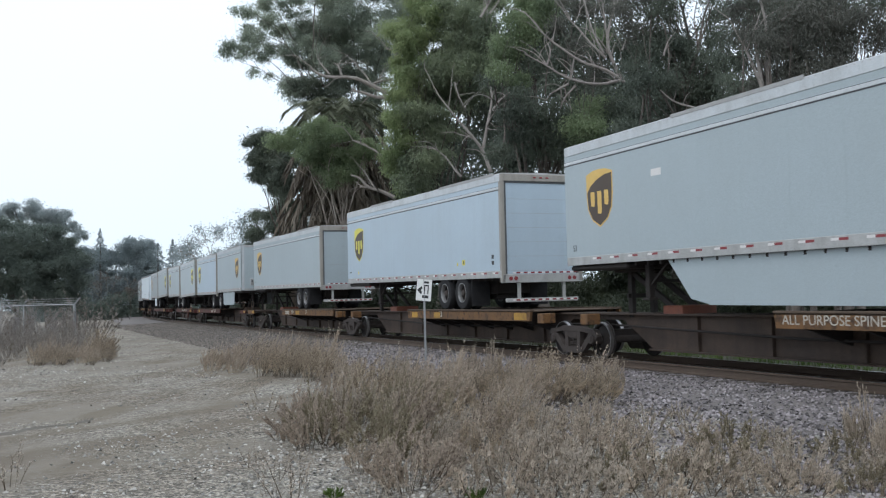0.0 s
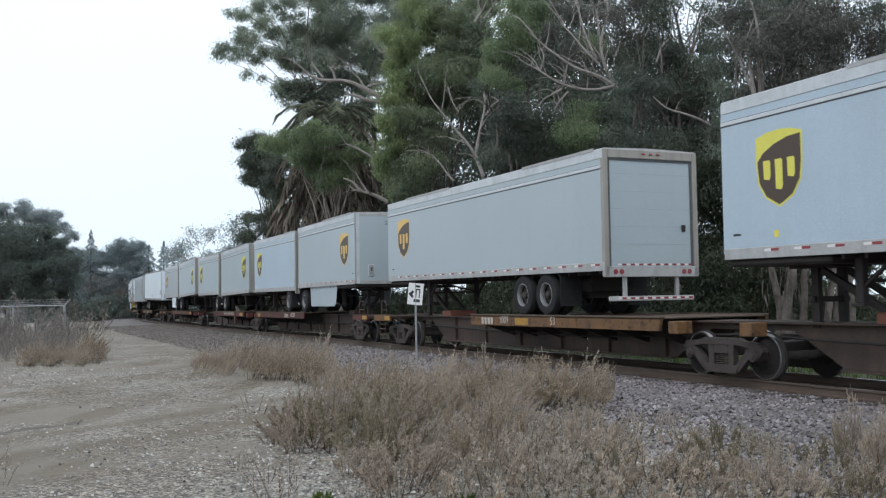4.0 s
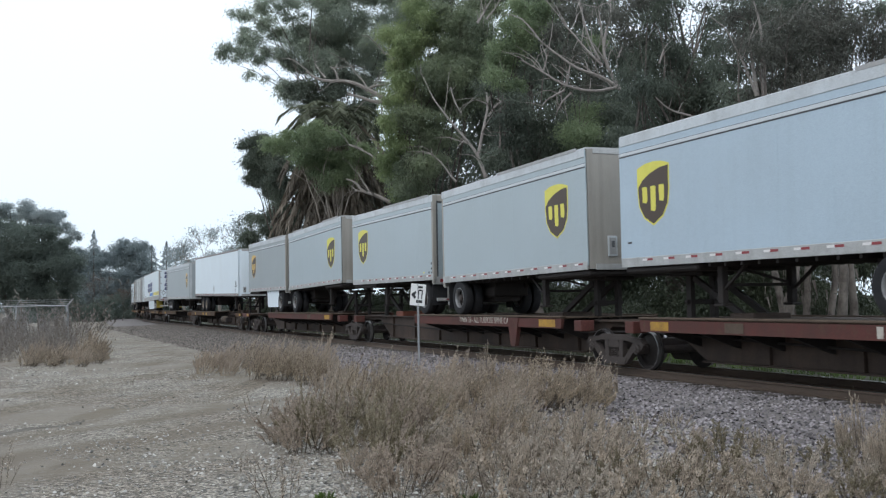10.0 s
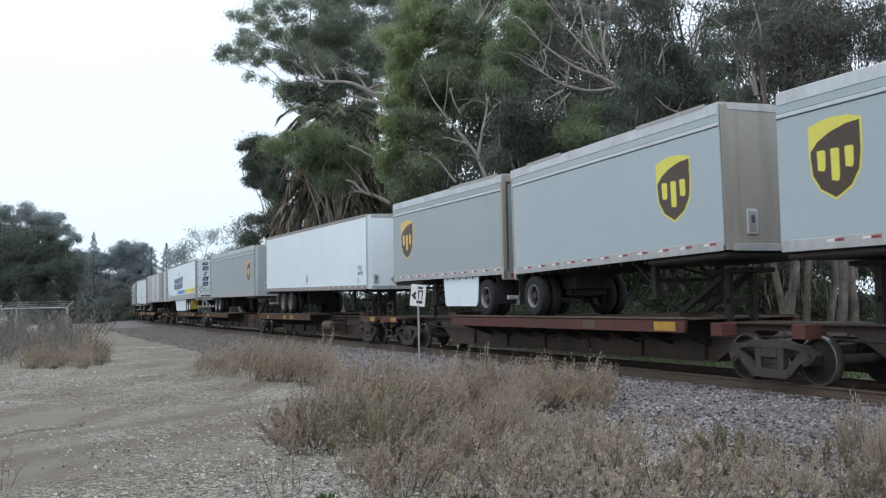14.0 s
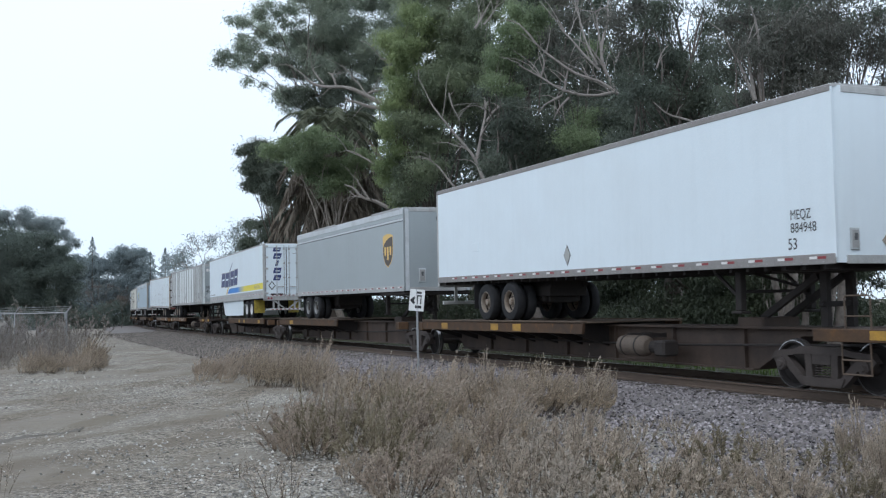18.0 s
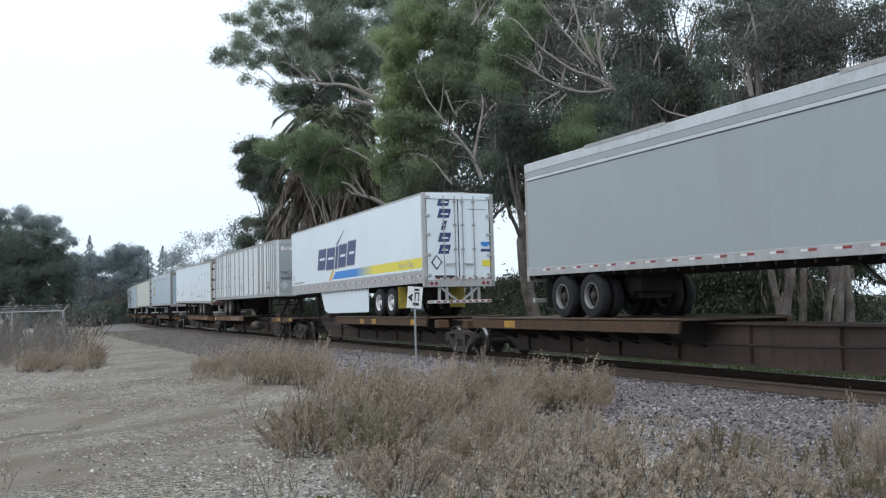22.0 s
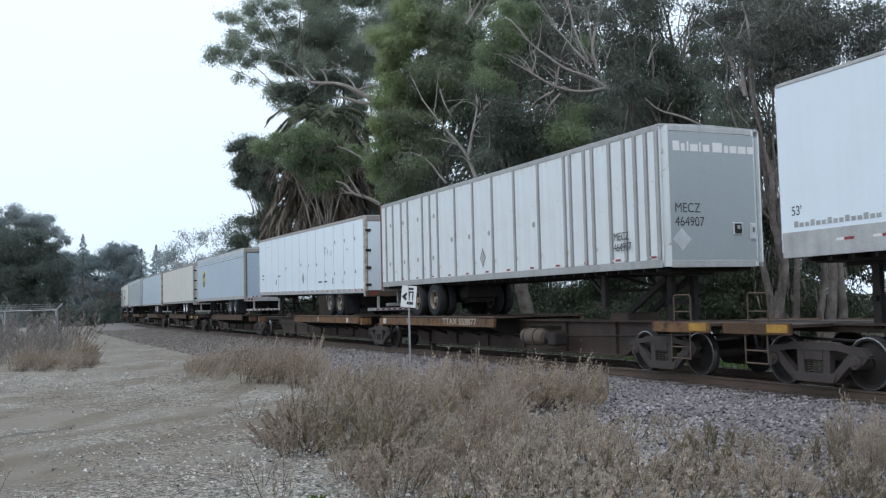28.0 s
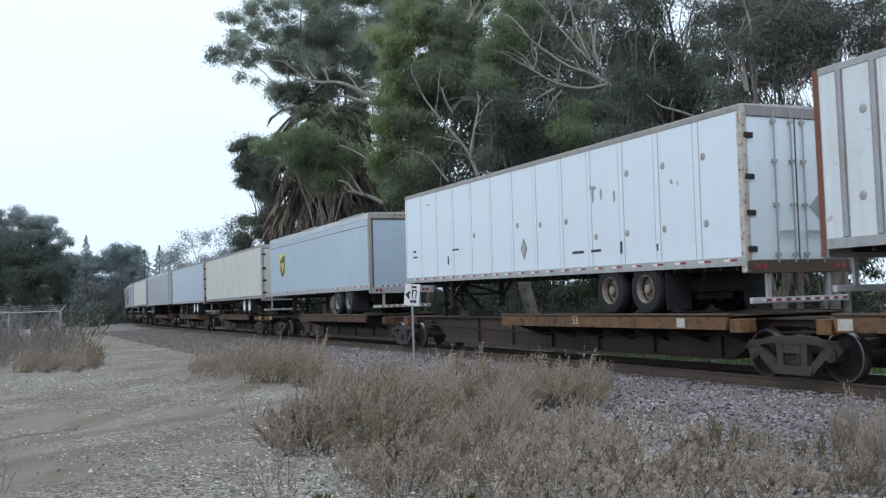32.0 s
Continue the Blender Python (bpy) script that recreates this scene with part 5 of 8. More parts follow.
a = parcel_trailer(109.75, 124.6, 2.05, 2.07, 2.89, "b", M_BLUESIDE, "blue-grey parcel trailer with a small yellow-rimmed shield", (113.7, 112.3), 122.2, M_LIME, low=2.93, high=4.15)
for front, back, z, h, nose, skin, label, style, ax, rims in (
        (126.6, 142.8, 2.02, 2.87, "b", M_CREAMSIDE, "cream-grey long trailer with dark door hinges", "plain", (131.0, 129.7), "white"),
        (144.0, 159.0, 2.02, 2.88, "b", M_BLUESIDE, "pale blue long trailer with black hinges", "panel", (148.0, 146.7), "white"),
        (161.6, 178.0, 2.06, 2.89, "f", M_DULLSIDE, "dull blue-grey long trailer", "belted", (174.5, 173.2), "grey"),
        (179.6, 195.7, 2.10, 2.89, "b", M_CREAMSIDE, "cream long trailer with a dark rear frame", "plain", (184.0, 182.7), "grey"),
        (197.2, 213.3, 2.10, 2.89, "b", M_GREYSIDE, "grey long trailer far back in the train", "belted", (201.5, 200.2), "grey"),
        (215.0, 231.0, 2.10, 2.89, "b", M_DULLSIDE, "dull grey long trailer at the train's far end", "belted", (219.5, 218.2), "grey")):
    TR.append(trailer(front, back, z, z, h, nose, skin, label, style, ax, rims, far=True))

# ---- spine cars ----
DECK = 1.12
CARS = []


def platform_deck(car, x0, x1, paint):
    """Wheel platform: plate, deep edge beams on both sides, outrigger brackets under it."""
    d = part("wheel_deck", Geo().box(x0, x1, -1.38, 1.38, DECK - 0.03, DECK, 0.006), M_EDGE, car, "worn steel wheel platform")
    for s in (1, -1):
        lo, hi = sorted((s * 1.33, s * 1.40))
        part("edge_beam", Geo().prism([(x0, DECK - 0.035), (x1, DECK - 0.035), (x1 - 0.05, DECK - 0.27), (x0 + 0.05, DECK - 0.27)], lo, hi), paint, d, "rust-worn painted edge beam")
        lip, lop = sorted((s * 1.28, s * 1.415))
        part("edge_lip", Geo().box(x0 - 0.01, x1 + 0.01, lip, lop, DECK - 0.012, DECK + 0.03, 0.008), M_EDGE, d, "bright worn edge lip")
        n = max(2, int((x1 - x0) / 1.15))
        for i in range(n):
            x = x0 + (i + 0.5) * (x1 - x0) / n
            g = Geo().loft([[(x - 0.05, s * 0.3, 0.52), (x + 0.05, s * 0.3, 0.52), (x + 0.05, s * 0.3, DECK - 0.04), (x - 0.05, s * 0.3, DECK - 0.04)],
                            [(x - 0.04, s * 1.33, DECK - 0.26), (x + 0.04, s * 1.33, DECK - 0.26), (x + 0.04, s * 1.33, DECK - 0.04), (x - 0.04, s * 1.33, DECK - 0.04)]])
            part("outrigger", g, M_UNDER, car)
    return d


def hitch(car, x, facing, colour):
    """Trailer hitch: post, head plate and a long diagonal strut leaning the way it folds."""
    h = part("hitch", Geo().box(x - 0.55, x + 0.55, -0.42, 0.42, 2.0, 2.09, 0.02), M_UNDER, car, "black folding trailer hitch")
    for s in (0.30, -0.30):
        part("hitch_post", Geo().bar((x, s, 0.95), (x, s, 2.02), 0.10, 0.16), M_UNDER, h)
        part("hitch_strut", Geo().bar((x + facing * 0.15, s, 1.95), (x + facing * 1.75, s, 1.10), 0.08, 0.12), M_UNDER, h)
    part("hitch_tie", Geo().box(x - 0.05, x + 0.05, -0.42, 0.42, 1.4, 1.5, 0.01), M_UNDER, h)
    part("hitch_shoe", Geo().box(x + facing * 1.75 - 0.35, x + facing * 1.75 + 0.35, -0.45, 0.45, 1.0, 1.22, 0.02), colour, h, "painted hitch shoe")


def spine_car(front, back, decks, hitches, paint, label, f_coupler, b_coupler, tank=None):
    """front, back: stations of its bogies. decks, hitches by station too."""
    L = back - front
    c = thing("spine_car", label, "rail car", "spine cars of the train")
    c["front"], c["back"] = front, back
    e0, e1 = (-1.9 if f_coupler else -0.25), (L + 1.9 if b_coupler else L + 0.25)
    side = [(e0, 0.88), (1.15, 0.88), (2.35, 0.22), (L - 2.35, 0.22), (L - 1.15, 0.88), (e1, 0.88), (e1, 1.04), (e0, 1.04)]
    sill = part("centre_sill", Geo().prism(side, -0.32, 0.32), M_SILLBROWN, c, "sooty brown fish-belly centre sill")
    for s in (1, -1):
        lo, hi = sorted((s * 0.30, s * 0.46))
        part("top_flange", Geo().box(e0, e1, lo, hi, 1.0, 1.045, 0.006), M_SILLBROWN, sill)
        part("bottom_flange", Geo().box(2.3, L - 2.3, lo, hi, 0.215, 0.25, 0.006), M_SILLBROWN, sill)
        for k in range(int(L / 2.2)):
            x = 2.6 + k * 2.2
            if x < L - 2.6:
                lo2, hi2 = sorted((s * 0.32, s * 0.40))
                part("stiffener", Geo().box(x - 0.015, x + 0.015, lo2, hi2, 0.25, 1.0), M_SILLBROWN, sill)
    for a0, a1 in decks:
        platform_deck(c, a0 - front, a1 - front, paint)
    for s, facing, col in hitches:
        hitch(c, s - front, facing, col)
    part("brake_pipe", Geo().tube([(e0, 0.5, 0.8), (L * 0.3, 0.5, 0.62), (L * 0.6, 0.5, 0.62), (e1, 0.5, 0.8)], [0.025] * 4), M_UNDER, c)
    if tank is not None:
        x = tank - front
        tk = part("air_tank", Geo().lathe([(0.0001, -0.52), (0.14, -0.50), (0.21, -0.42), (0.22, -0.35), (0.22, 0.35), (0.21, 0.42), (0.14, 0.50), (0.0001, 0.52)], (x, 0.95, 0.62), "x", 20), M_TANK, c, "dusty tan air reservoir", True)
        for dx in (-0.25, 0.25):
            part("tank_strap", Geo().lathe([(0.222, -0.025), (0.228, -0.025), (0.228, 0.025), (0.222, 0.025)], (x + dx, 0.95, 0.62), "x", 20, ring=True), M_UNDER, tk)
            part("tank_bracket", Geo().box(x + dx - 0.03, x + dx + 0.03, 0.3, 0.95, 0.78, 0.88), M_UNDER, c)
        part("brake_valve", Geo().box(x - 1.2, x - 0.85, 0.7, 1.1, 0.42, 0.75, 0.04), M_UNDER, c)
        part("brake_cylinder", Geo().rod((x - 0.85, 0.85, 0.6), (x - 0.5, 0.85, 0.6), 0.13, n=14), M_UNDER, c)
    # side step platforms beside the bogies
    for X, s, on in ((0.0, 1, f_coupler), (L, -1, b_coupler)):
        if on:
            px = X - s * 1.0
            pl = part("end_platform", Geo().box(px - 0.85, px + 0.85, -1.35, 1.35, 0.98, 1.04, 0.008), M_SILLBROWN, c, "end platform with yellow-edged beam")
            for sd in (1, -1):
                lo, hi = sorted((sd * 1.33, sd * 1.39))
                part("platform_beam", Geo().box(px - 0.85, px + 0.85, lo, hi, 0.86, 1.06, 0.008), paint, pl)
                part("yellow_plate", Geo().box(px - 0.80, px - 0.30, min(sd * 1.392, sd * 1.398), max(sd * 1.392, sd * 1.398), 0.90, 1.04), M_SAFETY, pl)
                lad = part("corner_ladder", Geo().tube([(px - 0.28, sd * 1.36, 0.35), (px - 0.28, sd * 1.36, 0.86)], [0.014] * 2), M_EDGE, c, "thin rusty corner ladder")
                part("ladder_rail", Geo().tube([(px + 0.28, sd * 1.36, 0.35), (px + 0.28, sd * 1.36, 0.86)], [0.014] * 2), M_EDGE, lad)
                for z in (0.36, 0.58):
                    part("ladder_rung", Geo().tube([(px - 0.28, sd * 1.36, z), (px + 0.28, sd * 1.36, z)], [0.016] * 2), M_EDGE, lad)
                if sd > 0:
                    gr = part("grab_hoop", Geo().tube([(px - 0.25, 1.3, 1.05), (px - 0.25, 1.3, 1.54), (px - 0.22, 1.3, 1.58), (px + 0.22, 1.3, 1.58), (px + 0.25, 1.3, 1.54), (px + 0.25, 1.3, 1.05)], [0.014] * 6), M_EDGE, c, "thin grab hoop")
                    part("hoop_rung", Geo().tube([(px - 0.25, 1.3, 1.26), (px + 0.25, 1.3, 1.26)], [0.012] * 2), M_EDGE, gr)
            cp = part("coupler", Geo().box(min(X - s * 1.9, X - s * 2.35), max(X - s * 1.9, X - s * 2.35), -0.12, 0.12, 0.72, 0.98, 0.03), M_BOGIE, c, "cast knuckle coupler")
            part("air_hose", Geo().tube([(X - s * 1.9, 0.35, 0.85), (X - s * 2.0, 0.36, 0.55), (X - s * 2.25, 0.32, 0.5)], [0.03] * 3), M_TYRE, cp)
        else:
            px = X + s * 1.05
            for sd in (1,):
                part("step_bracket", Geo().box(px - 0.16, px + 0.16, 1.0, 1.36, 0.80, 1.05, 0.015), paint, c)
    CARS.append(c)
    return c


def side_words(car, text, h, x, z=DECK - 0.21, stretch=0.95, mat=M_WHITEMARK):
    words("lettering", text, h, mat, car, Matrix(((-1, 0, 0, x), (0, 0, 1, 1.403), (0, 1, 0, z), (0, 0, 0, 1))), stretch)


def edge_plate(car, x0, x1, mat, z0=DECK - 0.24, z1=DECK - 0.06):
    part("edge_plate", Geo().box(min(x0, x1), max(x0, x1), 1.401, 1.405, z0, z1), mat, car)


yl = "weathered yellow-brown articulated spine car carrying one trailer"
c = spine_car(-101.0, -83.4, [(-99.5, -90.8)], [(-84.9, -1, M_ORANGE)], M_RUSTYELLOW, yl, True, False)
side_words(c, "ALL PURPOSE SPINE CAR", 0.17, -91.0 + 101.0, DECK - 0.20, 1.05)
c = spine_car(-83.4, -65.8, [(-81.9, -73.2)], [(-67.5, -1, M_ORANGE)], M_RUSTYELLOW, yl, False, False)
side_words(c, "53", 0.2, -75.9 + 83.4)
for x in (-73.6, -75.5):
    edge_plate(c, x + 83.4, x + 82.9, M_SAFETY)
edge_plate(c, -81.7 + 83.4, -81.0 + 83.4, M_SAFETY)
c = spine_car(-65.8, -49.0, [(-64.4, -55.5)], [(-49.9, -1, M_ORANGE)], M_RUSTYELLOW, yl, False, True)
for i in range(4):
    edge_plate(c, -56.35 + 65.8 - i * 0.19, -56.22 + 65.8 - i * 0.19, M_WHITEMARK)
side_words(c, "1009", 0.2, -57.3 + 65.8)
side_words(c, "53", 0.2, -60.0 + 65.8)
edge_plate(c, -58.2 + 65.8, -58.9 + 65.8, M_SAFETY)
mr = "weathered maroon articulated spine car carrying two short trailers"
c = spine_car(-44.6, -26.8, [(-37.9, -28.3)], [(-43.6, 1, M_SILLBROWN), (-28.6, -1, M_SILLBROWN)], M_MAROON, mr, True, False, None)
edge_plate(c, -28.7 + 44.6, -29.3 + 44.6, M_SAFETY)
edge_plate(c, -31.0 + 44.6, -31.5 + 44.6, M_EDGE)
for i in range(4):
    edge_plate(c, -34.55 + 44.6 - i * 0.18, -34.43 + 44.6 - i * 0.18, M_WHITEMARK)
side_words(c, "400580", 0.2, -35.5 + 44.6)
c = spine_car(-26.8, -8.3, [(-25.1, -15.7)], [(-25.0, 1, M_SILLBROWN), (-10.1, -1, M_ORANGE)], M_MAROON, mr, False, False)
side_words(c, "TWIN 28 - ALL PURPOSE SPINE CAR", 0.17, 7.55, DECK - 0.19, 0.87)
edge_plate(c, -24.0 + 26.8, -24.8 + 26.8, M_SAFETY)
part("tie_bracket", Geo().prism([(3.85, DECK - 0.03), (4.45, DECK - 0.03), (4.3, 0.35), (4.05, 0.35)], 1.31, 1.42), M_MAROON, c, "maroon tie-down bracket")
c = spine_car(-8.3, 9.35, [(-6.4, 4.8)], [(-6.4, 1, M_SILLBROWN), (8.6, -1, M_SILLBROWN)], M_MAROON, mr, False, True)
edge_plate(c, -6.1 + 8.3, -5.4 + 8.3, M_SAFETY)
edge_plate(c, -3.2 + 8.3, -2.7 + 8.3, M_EDGE)
c = spine_car(13.5, 31.35, [(20.3, 30.0)], [(14.1, 1, M_SILLBROWN)], M_RUSTDARK, yl, True, False, 18.9)
for x in (28.0, 24.6, 23.3):
    edge_plate(c, x - 13.5, x - 13.05, M_SAFETY)
c = spine_car(31.35, 50.25, [(39.15, 48.6)], [(32.9, 1, M_SILLBROWN)], M_RUSTDARK, yl, False, False)
edge_plate(c, 46.0 - 31.35, 46.6 - 31.35, M_SAFETY)
c = spine_car(50.25, 68.2, [(52.0, 61.5)], [(67.5, -1, M_SILLBROWN)], M_RUSTDARK, yl, False, True)
for x in (58.0, 56.7, 52.9):
    edge_plate(c, x - 50.25, x - 49.8, M_SAFETY)
c = spine_car(72.3, 89.0, [(79.1, 87.7)], [(72.9, 1, M_SILLBROWN)], M_RUSTYELLOW, yl, True, False, 77.7)
side_words(c, "TTAX 553877", 0.19, 10.2, DECK - 0.22, 1.5)
side_words(c, "53", 0.17, 85.4 - 72.3)
edge_plate(c, 87.3 - 72.3, 87.6 - 72.3, M_WHITEMARK)
c = spine_car(89.0, 107.2, [(90.2, 99.1)], [(105.2, -1, M_SILLBROWN)], M_RUSTYELLOW, yl, False, False)
side_words(c, "53", 0.2, 95.5 - 89.0)
edge_plate(c, 91.4 - 89.0, 91.65 - 89.0, M_WHITEMARK)
edge_plate(c, 97.6 - 89.0, 98.9 - 89.0, M_RUSTYELLOW)
spine_car(107.2, 124.0, [(110.0, 119.0)], [(123.6, -1, M_SILLBROWN)], M_RUSTDARK, yl, False, True)
for f0, b0, fc, bc in ((128.2, 144.6, True, False), (144.6, 161.0, False, False), (161.0, 178.4, False, True), (182.6, 198.5, True, False), (198.5, 214.5, False, False), (214.5, 231.0, False, True)):
    spine_car(f0, b0, [(f0 + 1.2, f0 + 9.8)], [(b0 - 1.5, -1, M_SILLBROWN)], M_RUSTDARK, yl, fc, bc)

# ---- bogies ----
BOGIES = []


def bogie_masters():
    g = Geo()
    # cast side frame: top chord, two diagonals, bottom chord, columns, leaving windows between
    g.prism([(-1.14, 0.52), (-1.02, 0.67), (-0.6, 0.70), (-0.45, 0.75), (0.45, 0.75), (0.6, 0.70), (1.02, 0.67), (1.14, 0.52), (0.9, 0.56), (0.5, 0.62), (-0.5, 0.62), (-0.9, 0.56)], -0.07, 0.07)
    for s in (1, -1):
        g.prism([(s * 1.0, 0.60), (s * 0.82, 0.64), (s * 0.38, 0.23), (s * 0.46, 0.11)], -0.065, 0.065)
        g.prism([(s * 0.36, 0.66), (s * 0.22, 0.66), (s * 0.20, 0.2), (s * 0.34, 0.2)], -0.06, 0.06)
        g.prism([(s * 1.14, 0.56), (s * 0.80, 0.60), (s * 0.72, 0.40), (s * 0.98, 0.38)], -0.05, 0.05)
    g.prism([(-0.50, 0.25), (0.50, 0.25), (0.42, 0.10), (-0.42, 0.10)], -0.08, 0.08)
    frame_me = g.mesh("side_frame", M_BOGIE)
    spring = Geo()
    for dx in (-0.12, 0.0, 0.12):
        for i in range(5):
            spring.lathe([(0.045, -0.014), (0.058, 0.0), (0.045, 0.014)], (dx, 0.0, 0.27 + i * 0.042), "z", 8, ring=True)
    spring_me = spring.mesh("spring_nest", M_BOGIE)
    bolster_me = Geo().loft([[(-0.2, y, z) , (0.2, y, z), (0.2, y, z + 0.2), (-0.2, y, z + 0.2)] for y, z in ((-1.05, 0.46), (-0.5, 0.42), (0.5, 0.42), (1.05, 0.46))]).mesh("bolster", M_BOGIE)
    axle_me = Geo().lathe([(0.08, -1.1), (0.085, -0.85), (0.10, -0.70), (0.085, -0.4), (0.085, 0.4), (0.10, 0.70), (0.085, 0.85), (0.08, 1.1)], (0, 0, 0), "y", 14).mesh("axle", M_BOGIE, True)
    wheel_me = Geo().lathe([(0.10, 0.06), (0.15, 0.06), (0.20, 0.015), (0.33, -0.02), (0.365, 0.045), (0.415, 0.05), (0.416, 0.05), (0.42, -0.04), (0.445, -0.06), (0.445, -0.085), (0.37, -0.09), (0.20, -0.06), (0.15, -0.1), (0.10, -0.1)], (0, 0, 0), "y", 36, ring=True).mesh("rail_wheel", M_RAILWHEEL, True)
    tread_me = Geo().lathe([(0.4205, -0.035), (0.4195, 0.048), (0.40, 0.052), (0.40, -0.035)], (0, 0, 0), "y", 36, ring=True).mesh("tread", M_TREAD, True)
    cap_me = Geo().lathe([(0.0001, 0.06), (0.05, 0.06), (0.06, 0.03), (0.11, 0.02), (0.115, -0.06), (0.0001, -0.06)], (0, 0, 0), "y", 14).mesh("bearing_cap", M_BOGIE, True)
    shoe_me = Geo().prism([(0.0, -0.16), (0.06, -0.12), (0.045, 0.0), (0.06, 0.12), (0.0, 0.16), (-0.05, 0.0)], -0.05, 0.05).mesh("brake_shoe", M_BOGIE)
    return frame_me, spring_me, bolster_me, axle_me, wheel_me, tread_me, cap_me, shoe_me


BM = bogie_masters()


def bogie(station):
    b = thing("bogie", "dusty cast-steel two-axle bogie with bright wheel treads", "bogie", "bogies of the train")
    b["station"] = station
    fr, sp, bo, ax, wh, tr, cap, shoe = BM
    for s in (1, -1):
        o = part("side_frame", fr, None, b)
        o.matrix_basis = pose(0, s * 0.99, 0.0)
        o2 = tagged(part("spring_nest", sp, None, b), kind="stuff")
        o2.matrix_basis = pose(0, s * 0.99, 0.0)
    part("bolster", bo, None, b)
    sets = []
    for x in (-0.89, 0.89):
        w = part("wheelset", ax, None, b)
        w.matrix_basis = pose(x, 0, 0.42)
        for s in (1, -1):
            k = part("rail_wheel", wh, None, w)
            k.matrix_basis = pose(0, s * 0.745, 0, 0, 0, 0 if s > 0 else 180)
            q = part("tread", tr, None, w, "bright worn wheel tread")
            q.matrix_basis = pose(0, s * 0.745, 0, 0, 0, 0 if s > 0 else 180)
            d = part("bearing_cap", cap, None, b)
            d.matrix_basis = pose(x, s * 1.06, 0.44, 0, 0, 0 if s > 0 else 180)
            e = part("brake_shoe", shoe, None, b)
            e.matrix_basis = pose(x * 0.46, s * 0.745, 0.42, 0, 0 if x < 0 else 180, 0)
        sets.append((w, x))
    BOGIES.append((b, sets))


for s in (-101.0, -83.4, -65.8, -49.0, -44.6, -26.8, -8.3, 9.35, 13.5, 31.35, 50.25, 68.2, 72.3, 89.0, 107.2, 124.0, 128.2, 144.6, 161.0, 178.4, 182.6, 198.5, 214.5, 231.0):
    bogie(s)
# ---- trees ----
def quad_leaves(pts, dirs, length, width, rng):
    """One narrow pointed leaf for each point, hanging along its direction."""
    n = len(pts)
    d = dirs / (np.linalg.norm(dirs, axis=1, keepdims=True) + 1e-9)
    r = rng.normal(0, 1, (n, 3))
    w = np.cross(d, r)
    w /= np.linalg.norm(w, axis=1, keepdims=True) + 1e-9
    ln = (length * rng.uniform(0.6, 1.4, n))[:, None]
    wd = (width * rng.uniform(0.6, 1.4, n))[:, None]
    bend = np.cross(d, w) * ln * rng.uniform(-0.15, 0.15, n)[:, None]
    v = np.stack([pts - w * wd, pts + w * wd + bend, pts + d * ln], 1)
    f = np.arange(n * 3).reshape(n, 3)
    return v.reshape(-1, 3), f


def crown_points(lobes, per_m2, rng, twig=0.30, sag=0.5, open_=0.25):
    """Leaf roots gathered in clumps over the lobes of a crown, with holes between."""
    P, D = [], []
    for x, y, z, r in lobes:
        m = max(5, int(3.4 * r * r * (1 - open_)) + 6)
        q = rng.normal(0, 1, (m, 3))
        q /= np.linalg.norm(q, axis=1, keepdims=True)
        q *= (rng.uniform(0.35, 1.08, m) ** 0.6)[:, None] * r
        q[:, 2] *= 0.85
        k = int(per_m2 * 4 * r * r / m) + 8
        c = np.array((x, y, z)) + q
        size = twig * rng.uniform(0.6, 1.5, m) * (0.5 + 0.35 * r)
        g = rng.normal(0, 1, (m, k, 3)) * size[:, None, None] * np.array((1.15, 1.15, 0.7))
        g[..., 2] -= np.abs(rng.normal(0, sag, (m, k))) * size[:, None]
        P.append((c[:, None] + g).reshape(-1, 3))
        d = g * 0.5 + np.array((0, 0, -0.55)) + rng.normal(0, 0.35, g.shape)
        D.append(d.reshape(-1, 3))
    return np.concatenate(P), np.concatenate(D)


def limb_path(a, b, rng, bend=0.12, n=6):
    a, b = np.array(a, float), np.array(b, float)
    span = np.linalg.norm(b - a)
    out = []
    off = rng.normal(0, bend * span, 3)
    for i in range(n + 1):
        t = i / n
        p = a + (b - a) * t + off * math.sin(math.pi * t) * 0.8 + rng.normal(0, 0.012 * span, 3) * (0 < i < n)
        p[2] += 0.10 * span * math.sin(math.pi * t)
        out.append(tuple(p))
    return out


